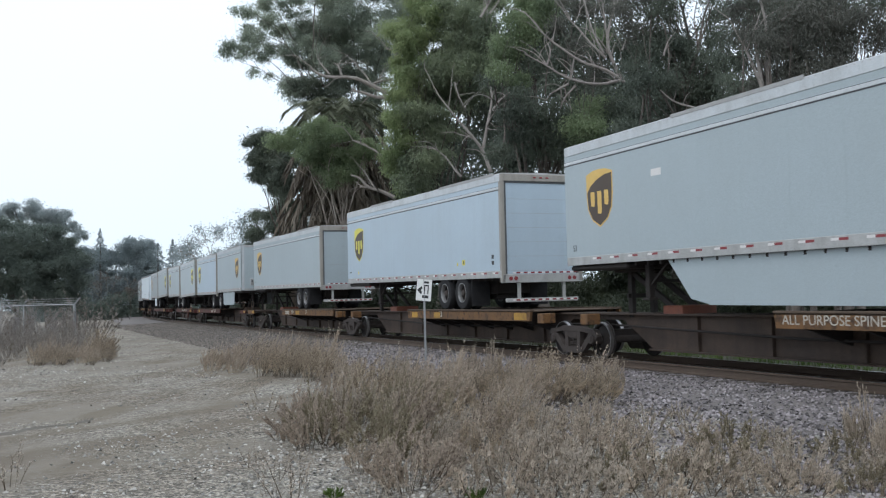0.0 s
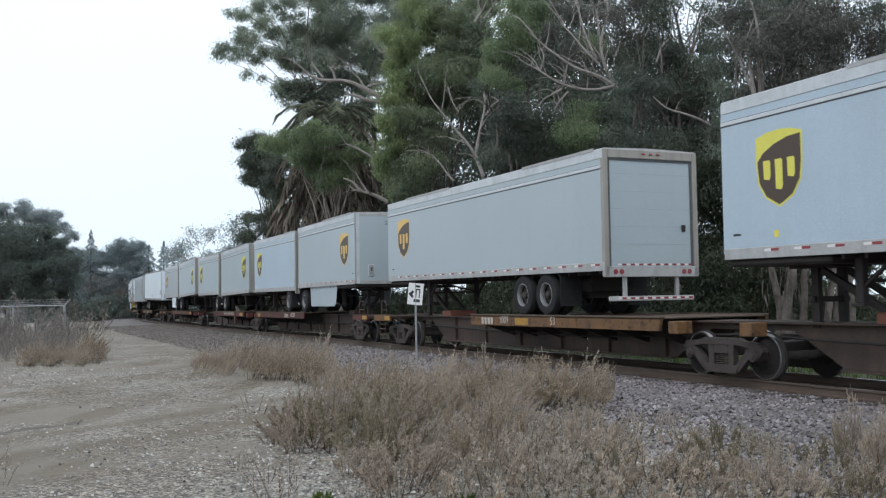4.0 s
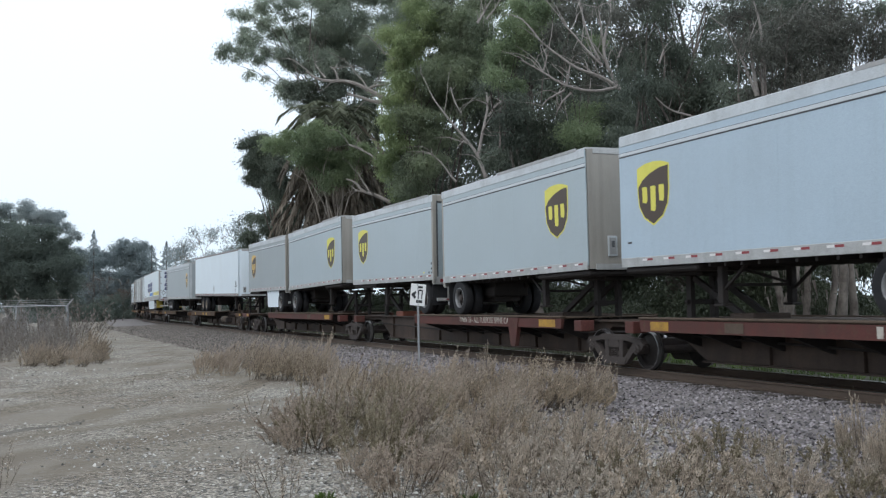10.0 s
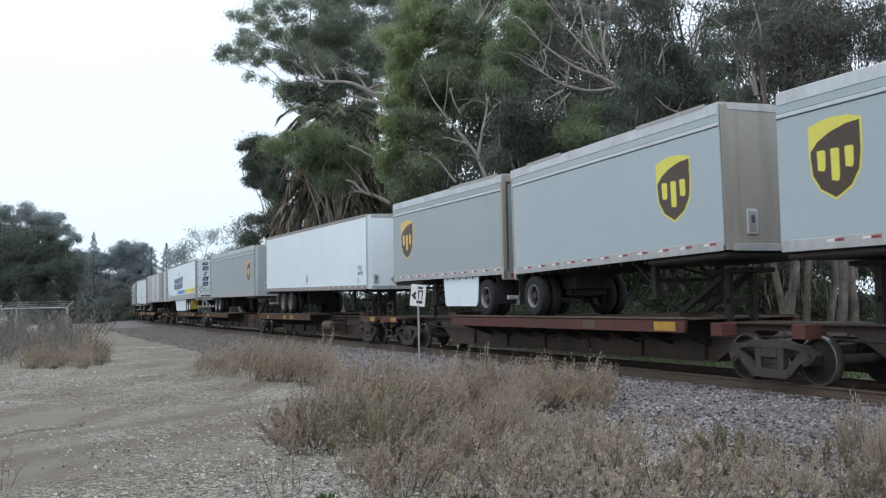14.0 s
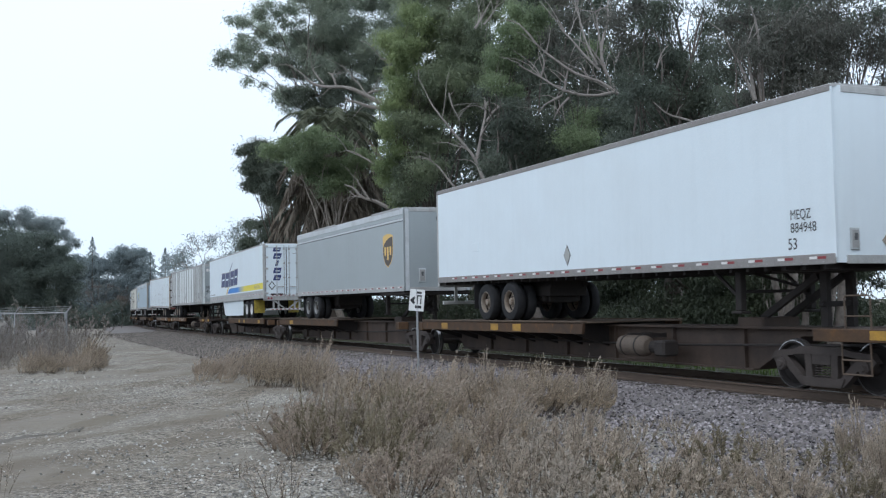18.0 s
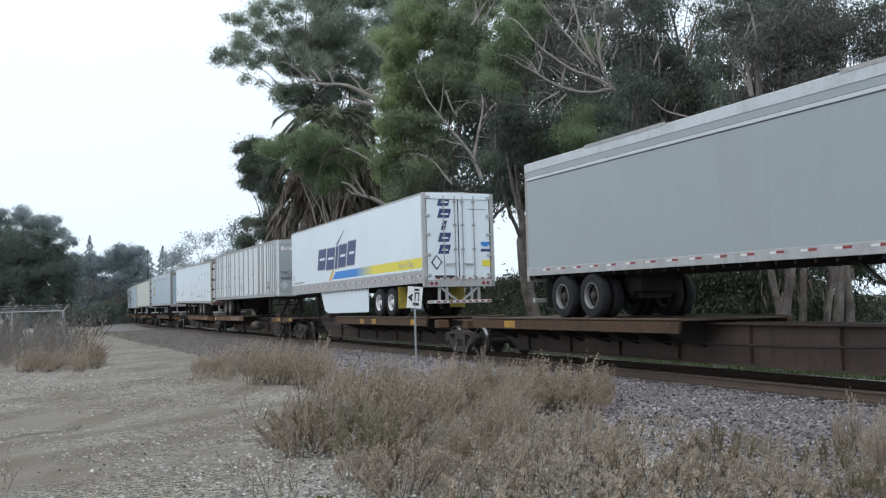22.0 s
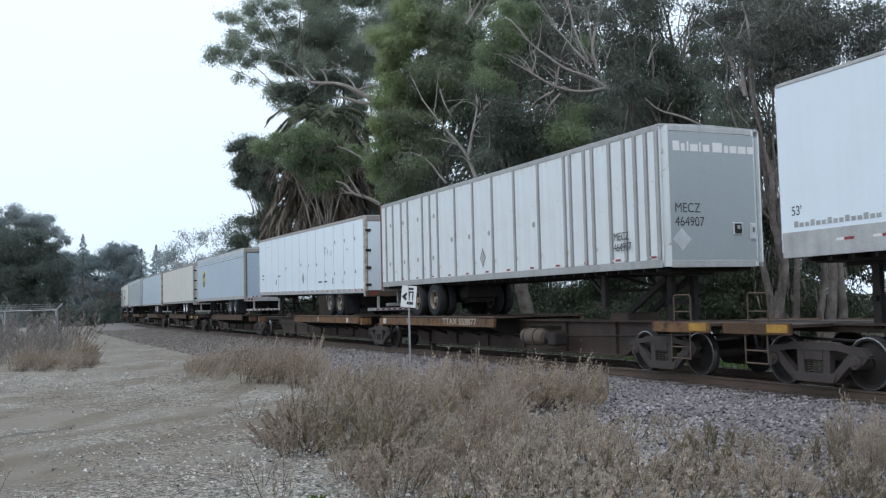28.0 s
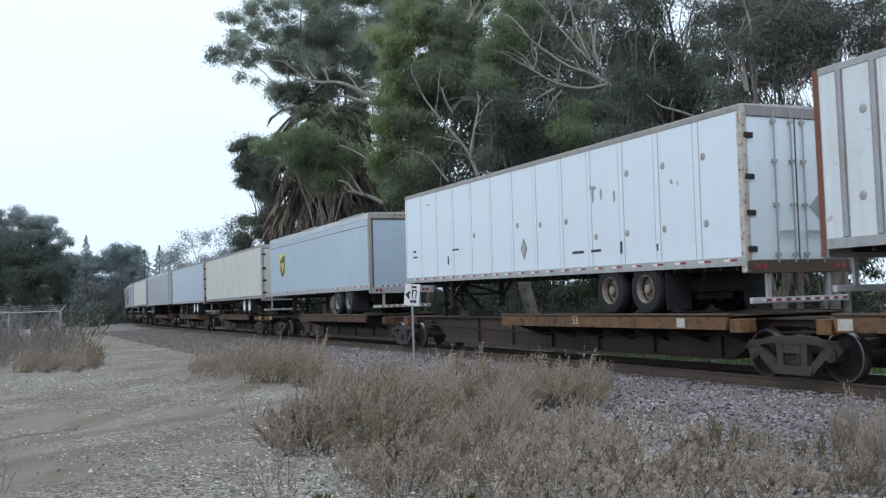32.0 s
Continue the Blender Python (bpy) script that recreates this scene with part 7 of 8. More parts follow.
LIMBS_NEAR = [
    (0.1, [(9.9, 29.0, 7.8), (9.5, 29.0, 8.9), (9.2, 29.0, 9.5)]),
    (0.14, [(9.9, 29.0, 7.8), (9.8, 29.0, 8.8), (9.7, 29.0, 9.6)]),
    (0.13, [(10.1, 29.0, 7.8), (10.1, 29.0, 9.1), (10.1, 29.0, 10.0), (9.9, 29.0, 10.8)]),
    (0.06, [(10.6, 29.0, 9.9), (11.2, 29.0, 10.3), (11.5, 29.0, 10.8)]),
    (0.08, [(8.3, 35.0, 10.4), (8.5, 35.0, 11.0), (8.8, 35.0, 11.3)]),
    (0.1, [(10.0, 34.0, 7.8), (9.2, 34.0, 8.2), (8.4, 34.0, 8.4), (7.9, 34.0, 8.9)]),
    (0.05, [(5.5, 33.0, 6.1), (6.3, 33.0, 6.1), (7.3, 33.0, 6.0), (8.1, 33.0, 5.7)]),
]


def bare_limbs(runs, twigs, reach, seed):
    """Bleached limbs that stand out before the crowns: thickness at the foot, course."""
    rng = np.random.default_rng(seed)
    for r0, course in runs:
        run = supple(supple(course))
        n = len(run)
        dl = solid("dead_limb", Geo().tube(run, [r0 * (0.58 - 0.42 * i / (n - 1)) for i in range(n)], 7), M_LIMB, "bare bleached eucalyptus limb reaching out of the crown", "branch", "bare limbs", smooth=True)
        for _ in range(twigs):
            i = int(rng.integers(1, n))
            e = np.array(run[i]) + (np.array(run[-1]) - np.array(run[0])) * 0.22 + rng.normal(0, reach, 3) + np.array((0, 0, 0.3))
            part("twig", Geo().tube(limb_path(run[i], e, rng, 0.10, 6), [r0 * (0.21 - 0.028 * q) for q in range(7)], 4), M_LIMB, dl, smooth=True)


for k, (runs, twigs, reach) in enumerate(((LIMBS_FAN, 9, 0.7), (LIMBS_UP, 6, 0.6), (LIMBS_PALM, 4, 0.9), (LIMBS_LOW, 3, 0.8), (LIMBS_MID, 7, 0.8), (LIMBS_NEAR, 2, 0.4))):
    bare_limbs(runs, twigs, reach, 21 + k)


def palm():
    """Old date palm: leaning trunk, arching fronds and a shaggy skirt of dead ones."""
    rng = np.random.default_rng(31)
    t = thing("palm_tree", "old date palm with a shaggy skirt of dead fronds", "tree", at=Matrix.Translation((-7.6, 66.5, -0.3)))
    part("trunk", Geo().tube([(0, 0, 0), (0.1, 0, 5), (0.05, 0, 10), (0, 0, 15.4)], [0.55, 0.48, 0.46, 0.5], 12), M_DARKBARK, t, smooth=True)
    for kind, count, mat in (("frond", 52, M_FROND), ("dead_frond", 190, M_DEADFROND)):
        for i in range(count):
            az = 2 * math.pi * i / count + rng.uniform(-0.2, 0.2)
            up = rng.uniform(-0.25, 0.85) if kind == "frond" else rng.uniform(-1.2, -0.15)
            ln = rng.uniform(3.0, 4.4) if kind == "frond" else rng.uniform(3.6, 5.6)
            z0 = 15.4 if kind == "frond" else rng.uniform(9.6, 15.2)
            p, d = np.array((0.35 * math.cos(az), 0.35 * math.sin(az), z0)), np.array((math.cos(az) * math.cos(up), math.sin(az) * math.cos(up), math.sin(up)))
            if kind == "dead_frond":
                p = np.array((0.9 * math.cos(az), 0.9 * math.sin(az), z0))
            pts, droop = [p.copy()], (0.20 if kind == "frond" else 0.13)
            for k in range(9):
                d = d + np.array((0, 0, -droop))
                d /= np.linalg.norm(d)
                p = p + d * ln / 9
                pts.append(p.copy())
            P, D = [], []
            for k in range(1, 10):
                for j in range(5):
                    q = pts[k - 1] + (pts[k] - pts[k - 1]) * j / 5
                    ax = pts[k] - pts[k - 1]
                    sd = np.cross(ax, (0, 0, 1.0)) if kind == "frond" else np.cross(ax, (math.cos(az), math.sin(az), 0.1))
                    sd /= np.linalg.norm(sd) + 1e-9
                    ax /= np.linalg.norm(ax)
                    for s in (1, -1):
                        P.append(q)
                        D.append(sd * s * (0.8 if kind == "frond" else 0.35) + ax * 0.7 + np.array((0, 0, -0.25)))
            v, f = quad_leaves(np.array(P), np.array(D), 0.8, 0.045 if kind == "frond" else 0.06, rng)
            part(kind, cloud_mesh(kind, v, f, mat), mat, t)


palm()

# the darker wood to the left, and the trees where the line goes out of sight; haze is in their leaf colours
FARL = [(-39.8, 84, 7.9, 2.32), (-37.9, 84.2, 7.7, 2.23), (-36.2, 84.8, 7.5, 2.04), (-34.9, 85.4, 6.8, 1.54), (-33.7, 84.3, 5.5, 1.32), (-36.9, 84.2, 5.5, 2.43), (-39.5, 84.5, 5.5, 2.44), (-35, 85.5, 3.6, 1.75), (-36.9, 84.3, 3, 2.03), (-40, 85.5, 3.1, 2.05), (-42.8, 85.3, 7.3, 2.56), (-32.9, 84.3, 4.3, 0.71), (-35.7, 85.1, 6, 1.53)]
FARL2 = [(-44, 94.2, 11.8, 0.74), (-41.9, 94.4, 11.9, 0.79), (-40.5, 94.6, 11.2, 0.85), (-39.5, 95.8, 11.5, 0.86), (-39, 95, 10.5, 0.57), (-38.3, 95.4, 9.9, 0.63), (-37, 94.2, 9, 0.57), (-41.6, 95, 10.9, 0.8), (-43.8, 95.7, 11, 0.8), (-39.9, 95, 10.4, 0.69), (-46.3, 95.9, 11.7, 0.81)]
tree("broadleaf_tree", "dense dark green tree behind the wire fence", (-38.5, 85.5, -0.3), ((FARL, M_LEAF_MID, 1000, 0.1),), M_DARKBARK, 0.17, 41, 0.5, 0.25, 2, 2)
tree("eucalyptus", "eucalyptus top rising behind dark trees, haze mixed into its leaf colour", (-40.8, 96.0, -0.3), ((FARL2, M_LEAF_HAZE, 1100, 0.2),), M_DARKBARK, 0.18, 42, 0.4, 0.5, 3, 1)
MID = [(-15.5, 82, 8.7, 1.6), (-13.9, 82, 9.3, 1.6), (-16.4, 82, 7.2, 1.3), (-12.9, 82, 7.0, 2.1), (-14.6, 82, 5.5, 2.3), (-16.0, 82, 5.2, 1.6)]
tree("broadleaf_tree", "dark bushy tree at the edge of the grove", (-13.3, 82.5, -0.3), ((MID, M_LEAF_DARK, 800, 0.1),), M_DARKBARK, 0.20, 43, 0.35, 0.3, 3, 1)
DIST1 = [(-57.9, 150, 9.0, 2.8), (-55.5, 150, 9.4, 2.4), (-56.5, 150, 4.0, 3.6), (-59.5, 150, 5.0, 3.2), (-53.6, 150, 4.6, 3.0)]
DIST2 = [(-53.3, 152, 10.6, 2.0), (-51.2, 152, 11.2, 1.9), (-49.0, 152, 10.8, 1.8), (-51.8, 152, 7.6, 2.8), (-48.8, 152, 7.2, 2.8), (-50.4, 152, 3.8, 3.0)]
DIST3 = [(-44.6, 158, 6.4, 2.3), (-41.6, 158, 7.6, 2.3), (-38.2, 158, 8.4, 2.5), (-34.4, 158, 9.4, 2.6), (-43.0, 158, 4.0, 2.8), (-37.4, 158, 4.6, 3.2), (-31.4, 158, 6.6, 3.2)]
DIST0 = [(-62.0 + 2.6 * k, 142, 1.0 + 0.5 * (k % 3), 2.2) for k in range(12)]
tree("shrub", "low dull hedge where the lot ends", (-48.0, 143, -0.3), ((DIST0, M_LEAF_MID, 200, 0.1),), M_DARKBARK, 0.3, 50, 0.1, 0.3, 1, 1)
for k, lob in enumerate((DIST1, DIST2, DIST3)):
    tree("broadleaf_tree", "grey-green tree in the distance, haze mixed into its leaf colour", (lob[0][0] + 2, lob[0][1] + 1, -0.3), ((lob, M_LEAF_FAR, 380, 0.2),), M_PALEBARK, 0.30, 51 + k, 0.4, 0.35, 3, 2)


def conifer(x, y, h, w, seed):
    """Narrow pointed conifer: straight stem, drooping tiers."""
    rng = np.random.default_rng(seed)
    t = thing("conifer", "narrow conifer standing in the distance, haze mixed into its leaf colour", "tree", "distant conifers", at=Matrix.Translation((x, y, -0.3)))
    part("trunk", Geo().tube([(0, 0, 0), (0, 0, h * 0.5), (0, 0, h)], [0.22, 0.14, 0.03], 7), M_DARKBARK, t)
    n = 3000
    z = h * rng.uniform(0.08, 1.0, n)
    taper = 1 - z / h
    r = w * taper ** 0.9 * (0.45 + 0.55 * np.sin(z * 3.1) ** 2) * rng.uniform(0.1, 1.0, n) ** 0.5
    a = rng.uniform(0, 2 * np.pi, n)
    P = np.stack([r * np.cos(a), r * np.sin(a), z], 1)
    D = np.stack([np.cos(a), np.sin(a), -0.5 + 0 * a], 1) + rng.normal(0, 0.25, (n, 3))
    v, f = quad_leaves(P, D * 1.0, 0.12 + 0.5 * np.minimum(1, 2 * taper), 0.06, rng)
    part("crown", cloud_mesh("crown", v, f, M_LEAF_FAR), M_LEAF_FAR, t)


for k, (x, y, h, w) in enumerate(((-54.9, 148, 14.4, 3.6), (-46.4, 150, 12.0, 4.6), (-45.5, 155, 12.9, 3.4))):
    conifer(x, y, h, w, 61 + k)


def bare_tree(name, base, h, seed, spread_=0.5, label="leafless grey tree with fine twigs", fine=0.0, bark=M_BARK, leaves=0, stout=0.022):
    rng = np.random.default_rng(seed)
    t = thing(name, label, "tree", at=Matrix.Translation(base))
    g, tips = Geo(), []
    def grow(p, d, ln, r, depth):
        q = [p]
        for k in range(3):
            d = d + rng.normal(0, 0.14, 3)
            d /= np.linalg.norm(d)
            q.append(q[-1] + d * ln / 3)
        g.tube([tuple(a) for a in q], [max(fine, r * k) for k in (1, 0.85, 0.7, 0.55)], 5 if depth > 2 else 3)
        if depth < 2:
            tips.append(q[-1])
        if depth:
            for k in range(int(rng.integers(2, 4))):
                e = d + rng.normal(0, spread_, 3) + np.array((0, 0, 0.12))
                grow(q[-1], e / np.linalg.norm(e), ln * rng.uniform(0.6, 0.85), r * 0.55, depth - 1)
    grow(np.array((0, 0, -0.2)), np.array((0, 0, 1.0)), h * 0.30, h * stout, 6)
    part("branchwork", g, bark, t, smooth=True)
    if leaves:
        P = np.array(tips)[rng.integers(0, len(tips), leaves)] + rng.normal(0, 0.35, (leaves, 3))
        v, f = quad_leaves(P, rng.normal(0, 0.6, (leaves, 3)) - np.array((0, 0, 0.4)), 0.24, 0.05, rng)
        part("leaves", cloud_mesh("leaves", v, f, M_LEAF_FAR), M_LEAF_FAR, t, "last thin leaves in the haze-tinted colour")


lacy = "open lacy grey tree half bare of leaves"
bare_tree("bare_tree", (-25.2, 106, -0.3), 12.2, 71, 0.5, lacy, 0.022, M_BARK, 5000)
bare_tree("bare_tree", (-22.6, 107, -0.3), 10.4, 72, 0.5, lacy, 0.022, M_BARK, 2500)
bare_tree("bare_tree", (-35.5, 130, -0.3), 11.0, 73, 0.5, lacy, 0.03, M_BARK, 3000)
bare_tree("bare_tree", (-17.0, 86, -0.3), 12.0, 74, 0.5, fine=0.018)
bare_tree("bare_tree", (14.0, 26.5, -0.3), 7.5, 75, 0.55, "thin leafless tree beyond the railway line")
for k, (x, y, h) in enumerate(((-46.0, 128, 7.5), (-44.2, 126, 8.5), (-42.6, 125, 5.5))):
    bare_tree("bare_tree", (x, y, -0.3), h, 91 + k, 0.36, "leafless grey tree standing in the hazy distance", 0.014, M_DARKBARK, 0, 0.007)


def understory():
    """Shrubs that fill the space under the grove, past the line, their leaf colour darkened for its shade."""
    rng = np.random.default_rng(81)
    k = 0
    for s in list(np.arange(14, 112, 3.0)):
        for lat0 in (-9.5, -14.5):
            if s < 22 and lat0 > -12:
                continue
            lat = lat0 - rng.uniform(0, 3.0)
            p = on_track(s + rng.uniform(-1, 1), lat, -0.25)
            h = rng.uniform(1.4, 3.2) if s > 24 else rng.uniform(0.7, 1.3)
            t = thing("shrub", "green shrub under the eucalyptus grove, leaves darkened for shade", "shrub", "shrubs under the grove", at=Matrix.Translation(p))
            g = Geo()
            for j in range(5):
                g.tube(limb_path((0, 0, 0), (rng.normal(0, 0.7), rng.normal(0, 0.7), h * rng.uniform(0.6, 1)), rng, 0.1, 3), [0.04, 0.03, 0.02, 0.01], 5)
            part("stems", g, M_DARKBARK, t)
            lob = [(rng.normal(0, 0.7), rng.normal(0, 0.7), h * rng.uniform(0.25, 0.85), rng.uniform(0.6, 1.0) * min(1, 0.35 + h / 3)) for j in range(5)]
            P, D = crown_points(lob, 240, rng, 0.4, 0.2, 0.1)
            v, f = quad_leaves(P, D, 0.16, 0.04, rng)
            part("leaves", cloud_mesh("leaves", v, f, M_LEAF_SHADED), M_LEAF_SHADED, t)
            k += 1


understory()
for k in range(6, 16):
    s, lat = -4 + 2.6 * k, -21 - 9 * (k % 2)
    p = on_track(s, lat, -0.25)
    r = np.random.default_rng(300 + k)
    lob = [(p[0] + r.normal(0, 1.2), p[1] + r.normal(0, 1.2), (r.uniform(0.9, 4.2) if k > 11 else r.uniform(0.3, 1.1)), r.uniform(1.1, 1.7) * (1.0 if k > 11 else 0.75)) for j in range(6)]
    tree("tree", "bushy tree closing the far side of the grove, leaves darkened for shade", p, ((lob, M_LEAF_SHADED, 260, 0.1),), M_DARKBARK, 0.22, 320 + k, 0.13, 0.3, 1, 1)


def peeling_bark():
    """Ribbons of bark hanging off the many-stemmed tree."""
    rng = np.random.default_rng(88)
    owner = [o for o in bpy.data.objects if o.name.startswith("eucalyptus") and abs(o.location.x - 11.8) < 0.01][0]
    P, D = [], []
    for tr in [c for c in owner.children if c.name.startswith("trunk")]:
        vs = np.array([tuple(q.co) for q in tr.data.vertices])
        for k in range(80):
            q = vs[rng.integers(0, len(vs))] + rng.normal(0, 0.03, 3)
            q[2] = rng.uniform(0.3, 1.0) * q[2] + rng.uniform(0.0, 1.2)
            P.append(q)
            D.append(rng.normal(0, 0.16, 3) + np.array((0, 0, -1.0)))
    v, f = quad_leaves(np.array(P), np.array(D), 0.5, 0.014, rng)
    tagged(part("peeling_bark", cloud_mesh("peeling_bark", v, f, M_BARKDARK), M_BARKDARK, owner, "hanging ribbons of peeling bark"), kind="stuff")


peeling_bark()
# ---- dry weeds on the near side ----
def weed_mesh(name, stem_mat, head_mat, height, width, stems, tufts, seed, lean=0.25, leaf=0.022, low=0.3, drift=0.0):
    """A clump of dead stems with short upright side shoots, feathered with small curled leaves and seed heads."""
    rng = np.random.default_rng(seed)
    V, F, n0 = [], [], 0
    P, D = [], []
    for k in range(stems):
        a, r = rng.uniform(0, 2 * math.pi), width * 0.5 * math.sqrt(rng.random())
        p = np.array((r * math.cos(a), r * math.sin(a), 0.0))
        d = np.array((math.cos(a) * lean * r / width * 2, math.sin(a) * lean * r / width * 2, 1.0)) + rng.normal(0, 0.10, 3) + np.array((drift, 0, 0))
        d /= np.linalg.norm(d)
        h = height * (1.1 - 0.55 * (2 * r / width) ** 2) * rng.uniform(0.6, 1.08)
        pts = [p]
        for i in range(4):
            d = d + rng.normal(0, 0.08, 3)
            d /= np.linalg.norm(d)
            pts.append(pts[-1] + d * h / 4)
        runs = [(pts, 0.0045, tufts + 6)]
        for j in range(6):
            u = low + (0.95 - low) * (j + rng.random()) / 6
            i = min(int(u * 4), 3)
            e = d + rng.normal(0, 0.32, 3)
            e /= np.linalg.norm(e)
            q = pts[i] + (pts[i + 1] - pts[i]) * (u * 4 - i)
            ln = h * rng.uniform(0.12, 0.30)
            runs.append(([q, q + e * ln * 0.5, q + (e + np.array((0, 0, 0.25))) * ln], 0.0026, tufts))
        for run, w, many in runs:
            side = np.cross(run[-1] - run[0], rng.normal(0, 1, 3))
            side /= np.linalg.norm(side) + 1e-9
            for i, q in enumerate(run):
                ww = w * (1 - 0.6 * i / (len(run) - 1))
                V += [q - side * ww, q + side * ww]
                if i:
                    F.append((n0 + 2 * i - 2, n0 + 2 * i - 1, n0 + 2 * i + 1, n0 + 2 * i))
            n0 += 2 * len(run)
            lo = 0.55 if len(run) == 5 else 0.15
            for j in range(many):
                u = (lo + (1 - lo) * rng.random()) * (len(run) - 1)
                i = min(int(u), len(run) - 2)
                P.append(run[i] + (run[i + 1] - run[i]) * (u - i) + rng.normal(0, 0.004, 3))
                D.append(rng.normal(0, 0.55, 3) + (run[-1] - run[0]) / (np.linalg.norm(run[-1] - run[0]) + 1e-9))
    v, f = quad_leaves(np.array(P), np.array(D), leaf, leaf * 0.24, rng)
    return cloud_mesh("stem_tuft", V, F, stem_mat), cloud_mesh("dry_foliage", v, f, head_mat)


def stand(name, pair, m, label, group, category="weed"):
    """One clump: its stems, and its fine foliage as a part."""
    ob = thing(name, label, category, group, at=m)
    tagged(part("stem_tuft", pair[0], None, ob), kind="stuff")
    tagged(part("dry_foliage", pair[1], None, ob), kind="stuff")
    return ob


WEED = [weed_mesh("dry_weed", M_DRYSTEM, m, 0.72, 0.50, 38, 17, 100 + i, 0.55, 0.031, 0.3, 0.36) for i, m in enumerate((M_DRY, M_DRYGREY, M_DRYTAN, M_DRYRED, M_DRY, M_DRYTAN))]
BUSH = [weed_mesh("dry_weed", M_DRYSTEM, m, 0.58, 0.62, 42, 17, 110 + i, 0.95, 0.031, 0.15, 0.24) for i, m in enumerate((M_DRYOLIVE, M_DRYGREY, M_DRYTAN, M_DRYRED))]
STRAW = [weed_mesh("dry_grass_clump", M_DRYSTEM if i < 2 else M_DRYTAN, (M_DRY, M_DRYTAN, M_DRYRED)[i], 0.72, 0.6, 64, 6, 120 + i, 0.5, 0.031, 0.3, 0.40) for i in range(3)]
TWIG = [weed_mesh("dead_weed", M_DRYSTEM, m, 0.45, 0.4, 8, 4, 140 + i, 0.8, 0.022) for i, m in enumerate((M_DRYGREY, M_DRY, M_DRYGREY))]
BRUSH = [weed_mesh("dead_weed", M_DRYSTEM, M_BRUSH, 0.75, 0.6, 30, 7, 130 + i, 0.6, 0.036, 0.3, 0.05) for i in range(2)]
THIN = [weed_mesh("dead_weed", M_DRYSTEM, m, 0.36, 0.5, 20, 12, 150 + i, 0.7, 0.026, 0.3, 0.1) for i, m in enumerate((M_DRYGREY, M_DRY, M_DRYOLIVE))]


def weeds(rows, pool, name, label, group, seed):
    """Clumps along short rows: y, x from, x to, spacing, height factor."""
    rng = random.Random(seed)
    for y, x0, x1, gap, k in rows:
        n = max(1, int((x1 - x0) / gap))
        for i in range(n):
            x, yy = x0 + (i + 0.5) * (x1 - x0) / n + rng.uniform(-0.45, 0.45) * gap, y + rng.uniform(-0.6, 0.6)
            tx = float(np.interp(yy, TRY, TRX))
            if (tx - x) * 0.91 < 3.0:
                continue
            s = k * rng.choice((0.6, 0.75, 0.9, 1.0, 1.15, 1.3)) * rng.uniform(0.9, 1.1)
            stand(name, rng.choice(pool), pose(x, yy, ground_z(x, yy) - 0.01, 0, 0, rng.uniform(-50, 50)) @ Matrix.Diagonal((s, s, s * rng.uniform(0.85, 1.15), 1)), label, group)


# the tall band along the ballast
weeds([(15.6, -1.3, 2.6, 0.42, 0.92), (16.8, -2.0, 3.0, 0.46, 0.92), (18.2, -2.4, 3.0, 0.52, 0.82), (19.6, -2.6, 2.7, 0.58, 0.78), (21.2, -2.6, 1.6, 0.66, 0.72)],
      WEED + STRAW, "dry_weed", "tall straw-brown weed clump beside the ballast", "dry weeds by the track", 2)
# rounded bushes nearer by
weeds([(12.4, -2.3, -1.1, 0.36, 1.05), (13.4, -2.2, -0.7, 0.40, 1.05), (14.7, -2.4, -0.4, 0.42, 1.05), (12.0, -0.9, 0.3, 0.42, 0.9)],
      BUSH, "dry_weed", "rounded olive-grey dead weed on the gravel", "dry weeds by the track", 1)
weeds([(9.6, -1.05, 0.0, 0.30, 0.92), (10.6, -0.95, 0.3, 0.36, 0.92), (11.6, -0.8, 0.7, 0.38, 0.88), (12.6, -0.8, 1.0, 0.40, 0.82), (13.8, -0.8, 1.4, 0.42, 0.8)],
      WEED[:4] + BUSH, "dry_weed", "dead brown weed clump with pale seed heads", "dry weeds by the track", 8)
weeds([(28.4, -7.4, -4.4, 0.5, 0.9), (26.8, -6.8, -3.8, 0.48, 1.05), (25.2, -5.9, -3.2, 0.48, 1.0), (23.6, -4.8, -2.6, 0.5, 0.95), (22.2, -3.6, -2.2, 0.6, 0.8)],
      STRAW, "dry_grass_clump", "tan dry grass clump along the track shoulder", "dry grass by the track", 3)
# thin growth over the loose gravel
weeds([(9.0, 0.0, 1.1, 0.26, 1.2), (9.7, 0.1, 1.4, 0.26, 1.3), (10.5, 0.3, 1.7, 0.27, 1.35), (11.3, 0.6, 2.1, 0.28, 1.35), (12.2, 0.9, 2.4, 0.3, 1.3), (13.2, 1.2, 2.6, 0.34, 1.2)],
      THIN[:2], "dead_weed", "pale seeding dead weed on loose gravel", "thin weeds on the gravel", 9)
weeds([(8.5, 0.9, 4.1, 0.30, 1.05), (9.1, 1.1, 4.4, 0.34, 1.05), (9.9, 1.6, 4.7, 0.42, 1.0), (10.6, 2.0, 4.9, 0.6, 0.9), (11.8, 2.2, 4.4, 0.85, 0.85), (13.2, 2.4, 3.6, 0.9, 0.8)],
      THIN, "dead_weed", "low thin dead weed on loose gravel", "thin weeds on the gravel", 4)
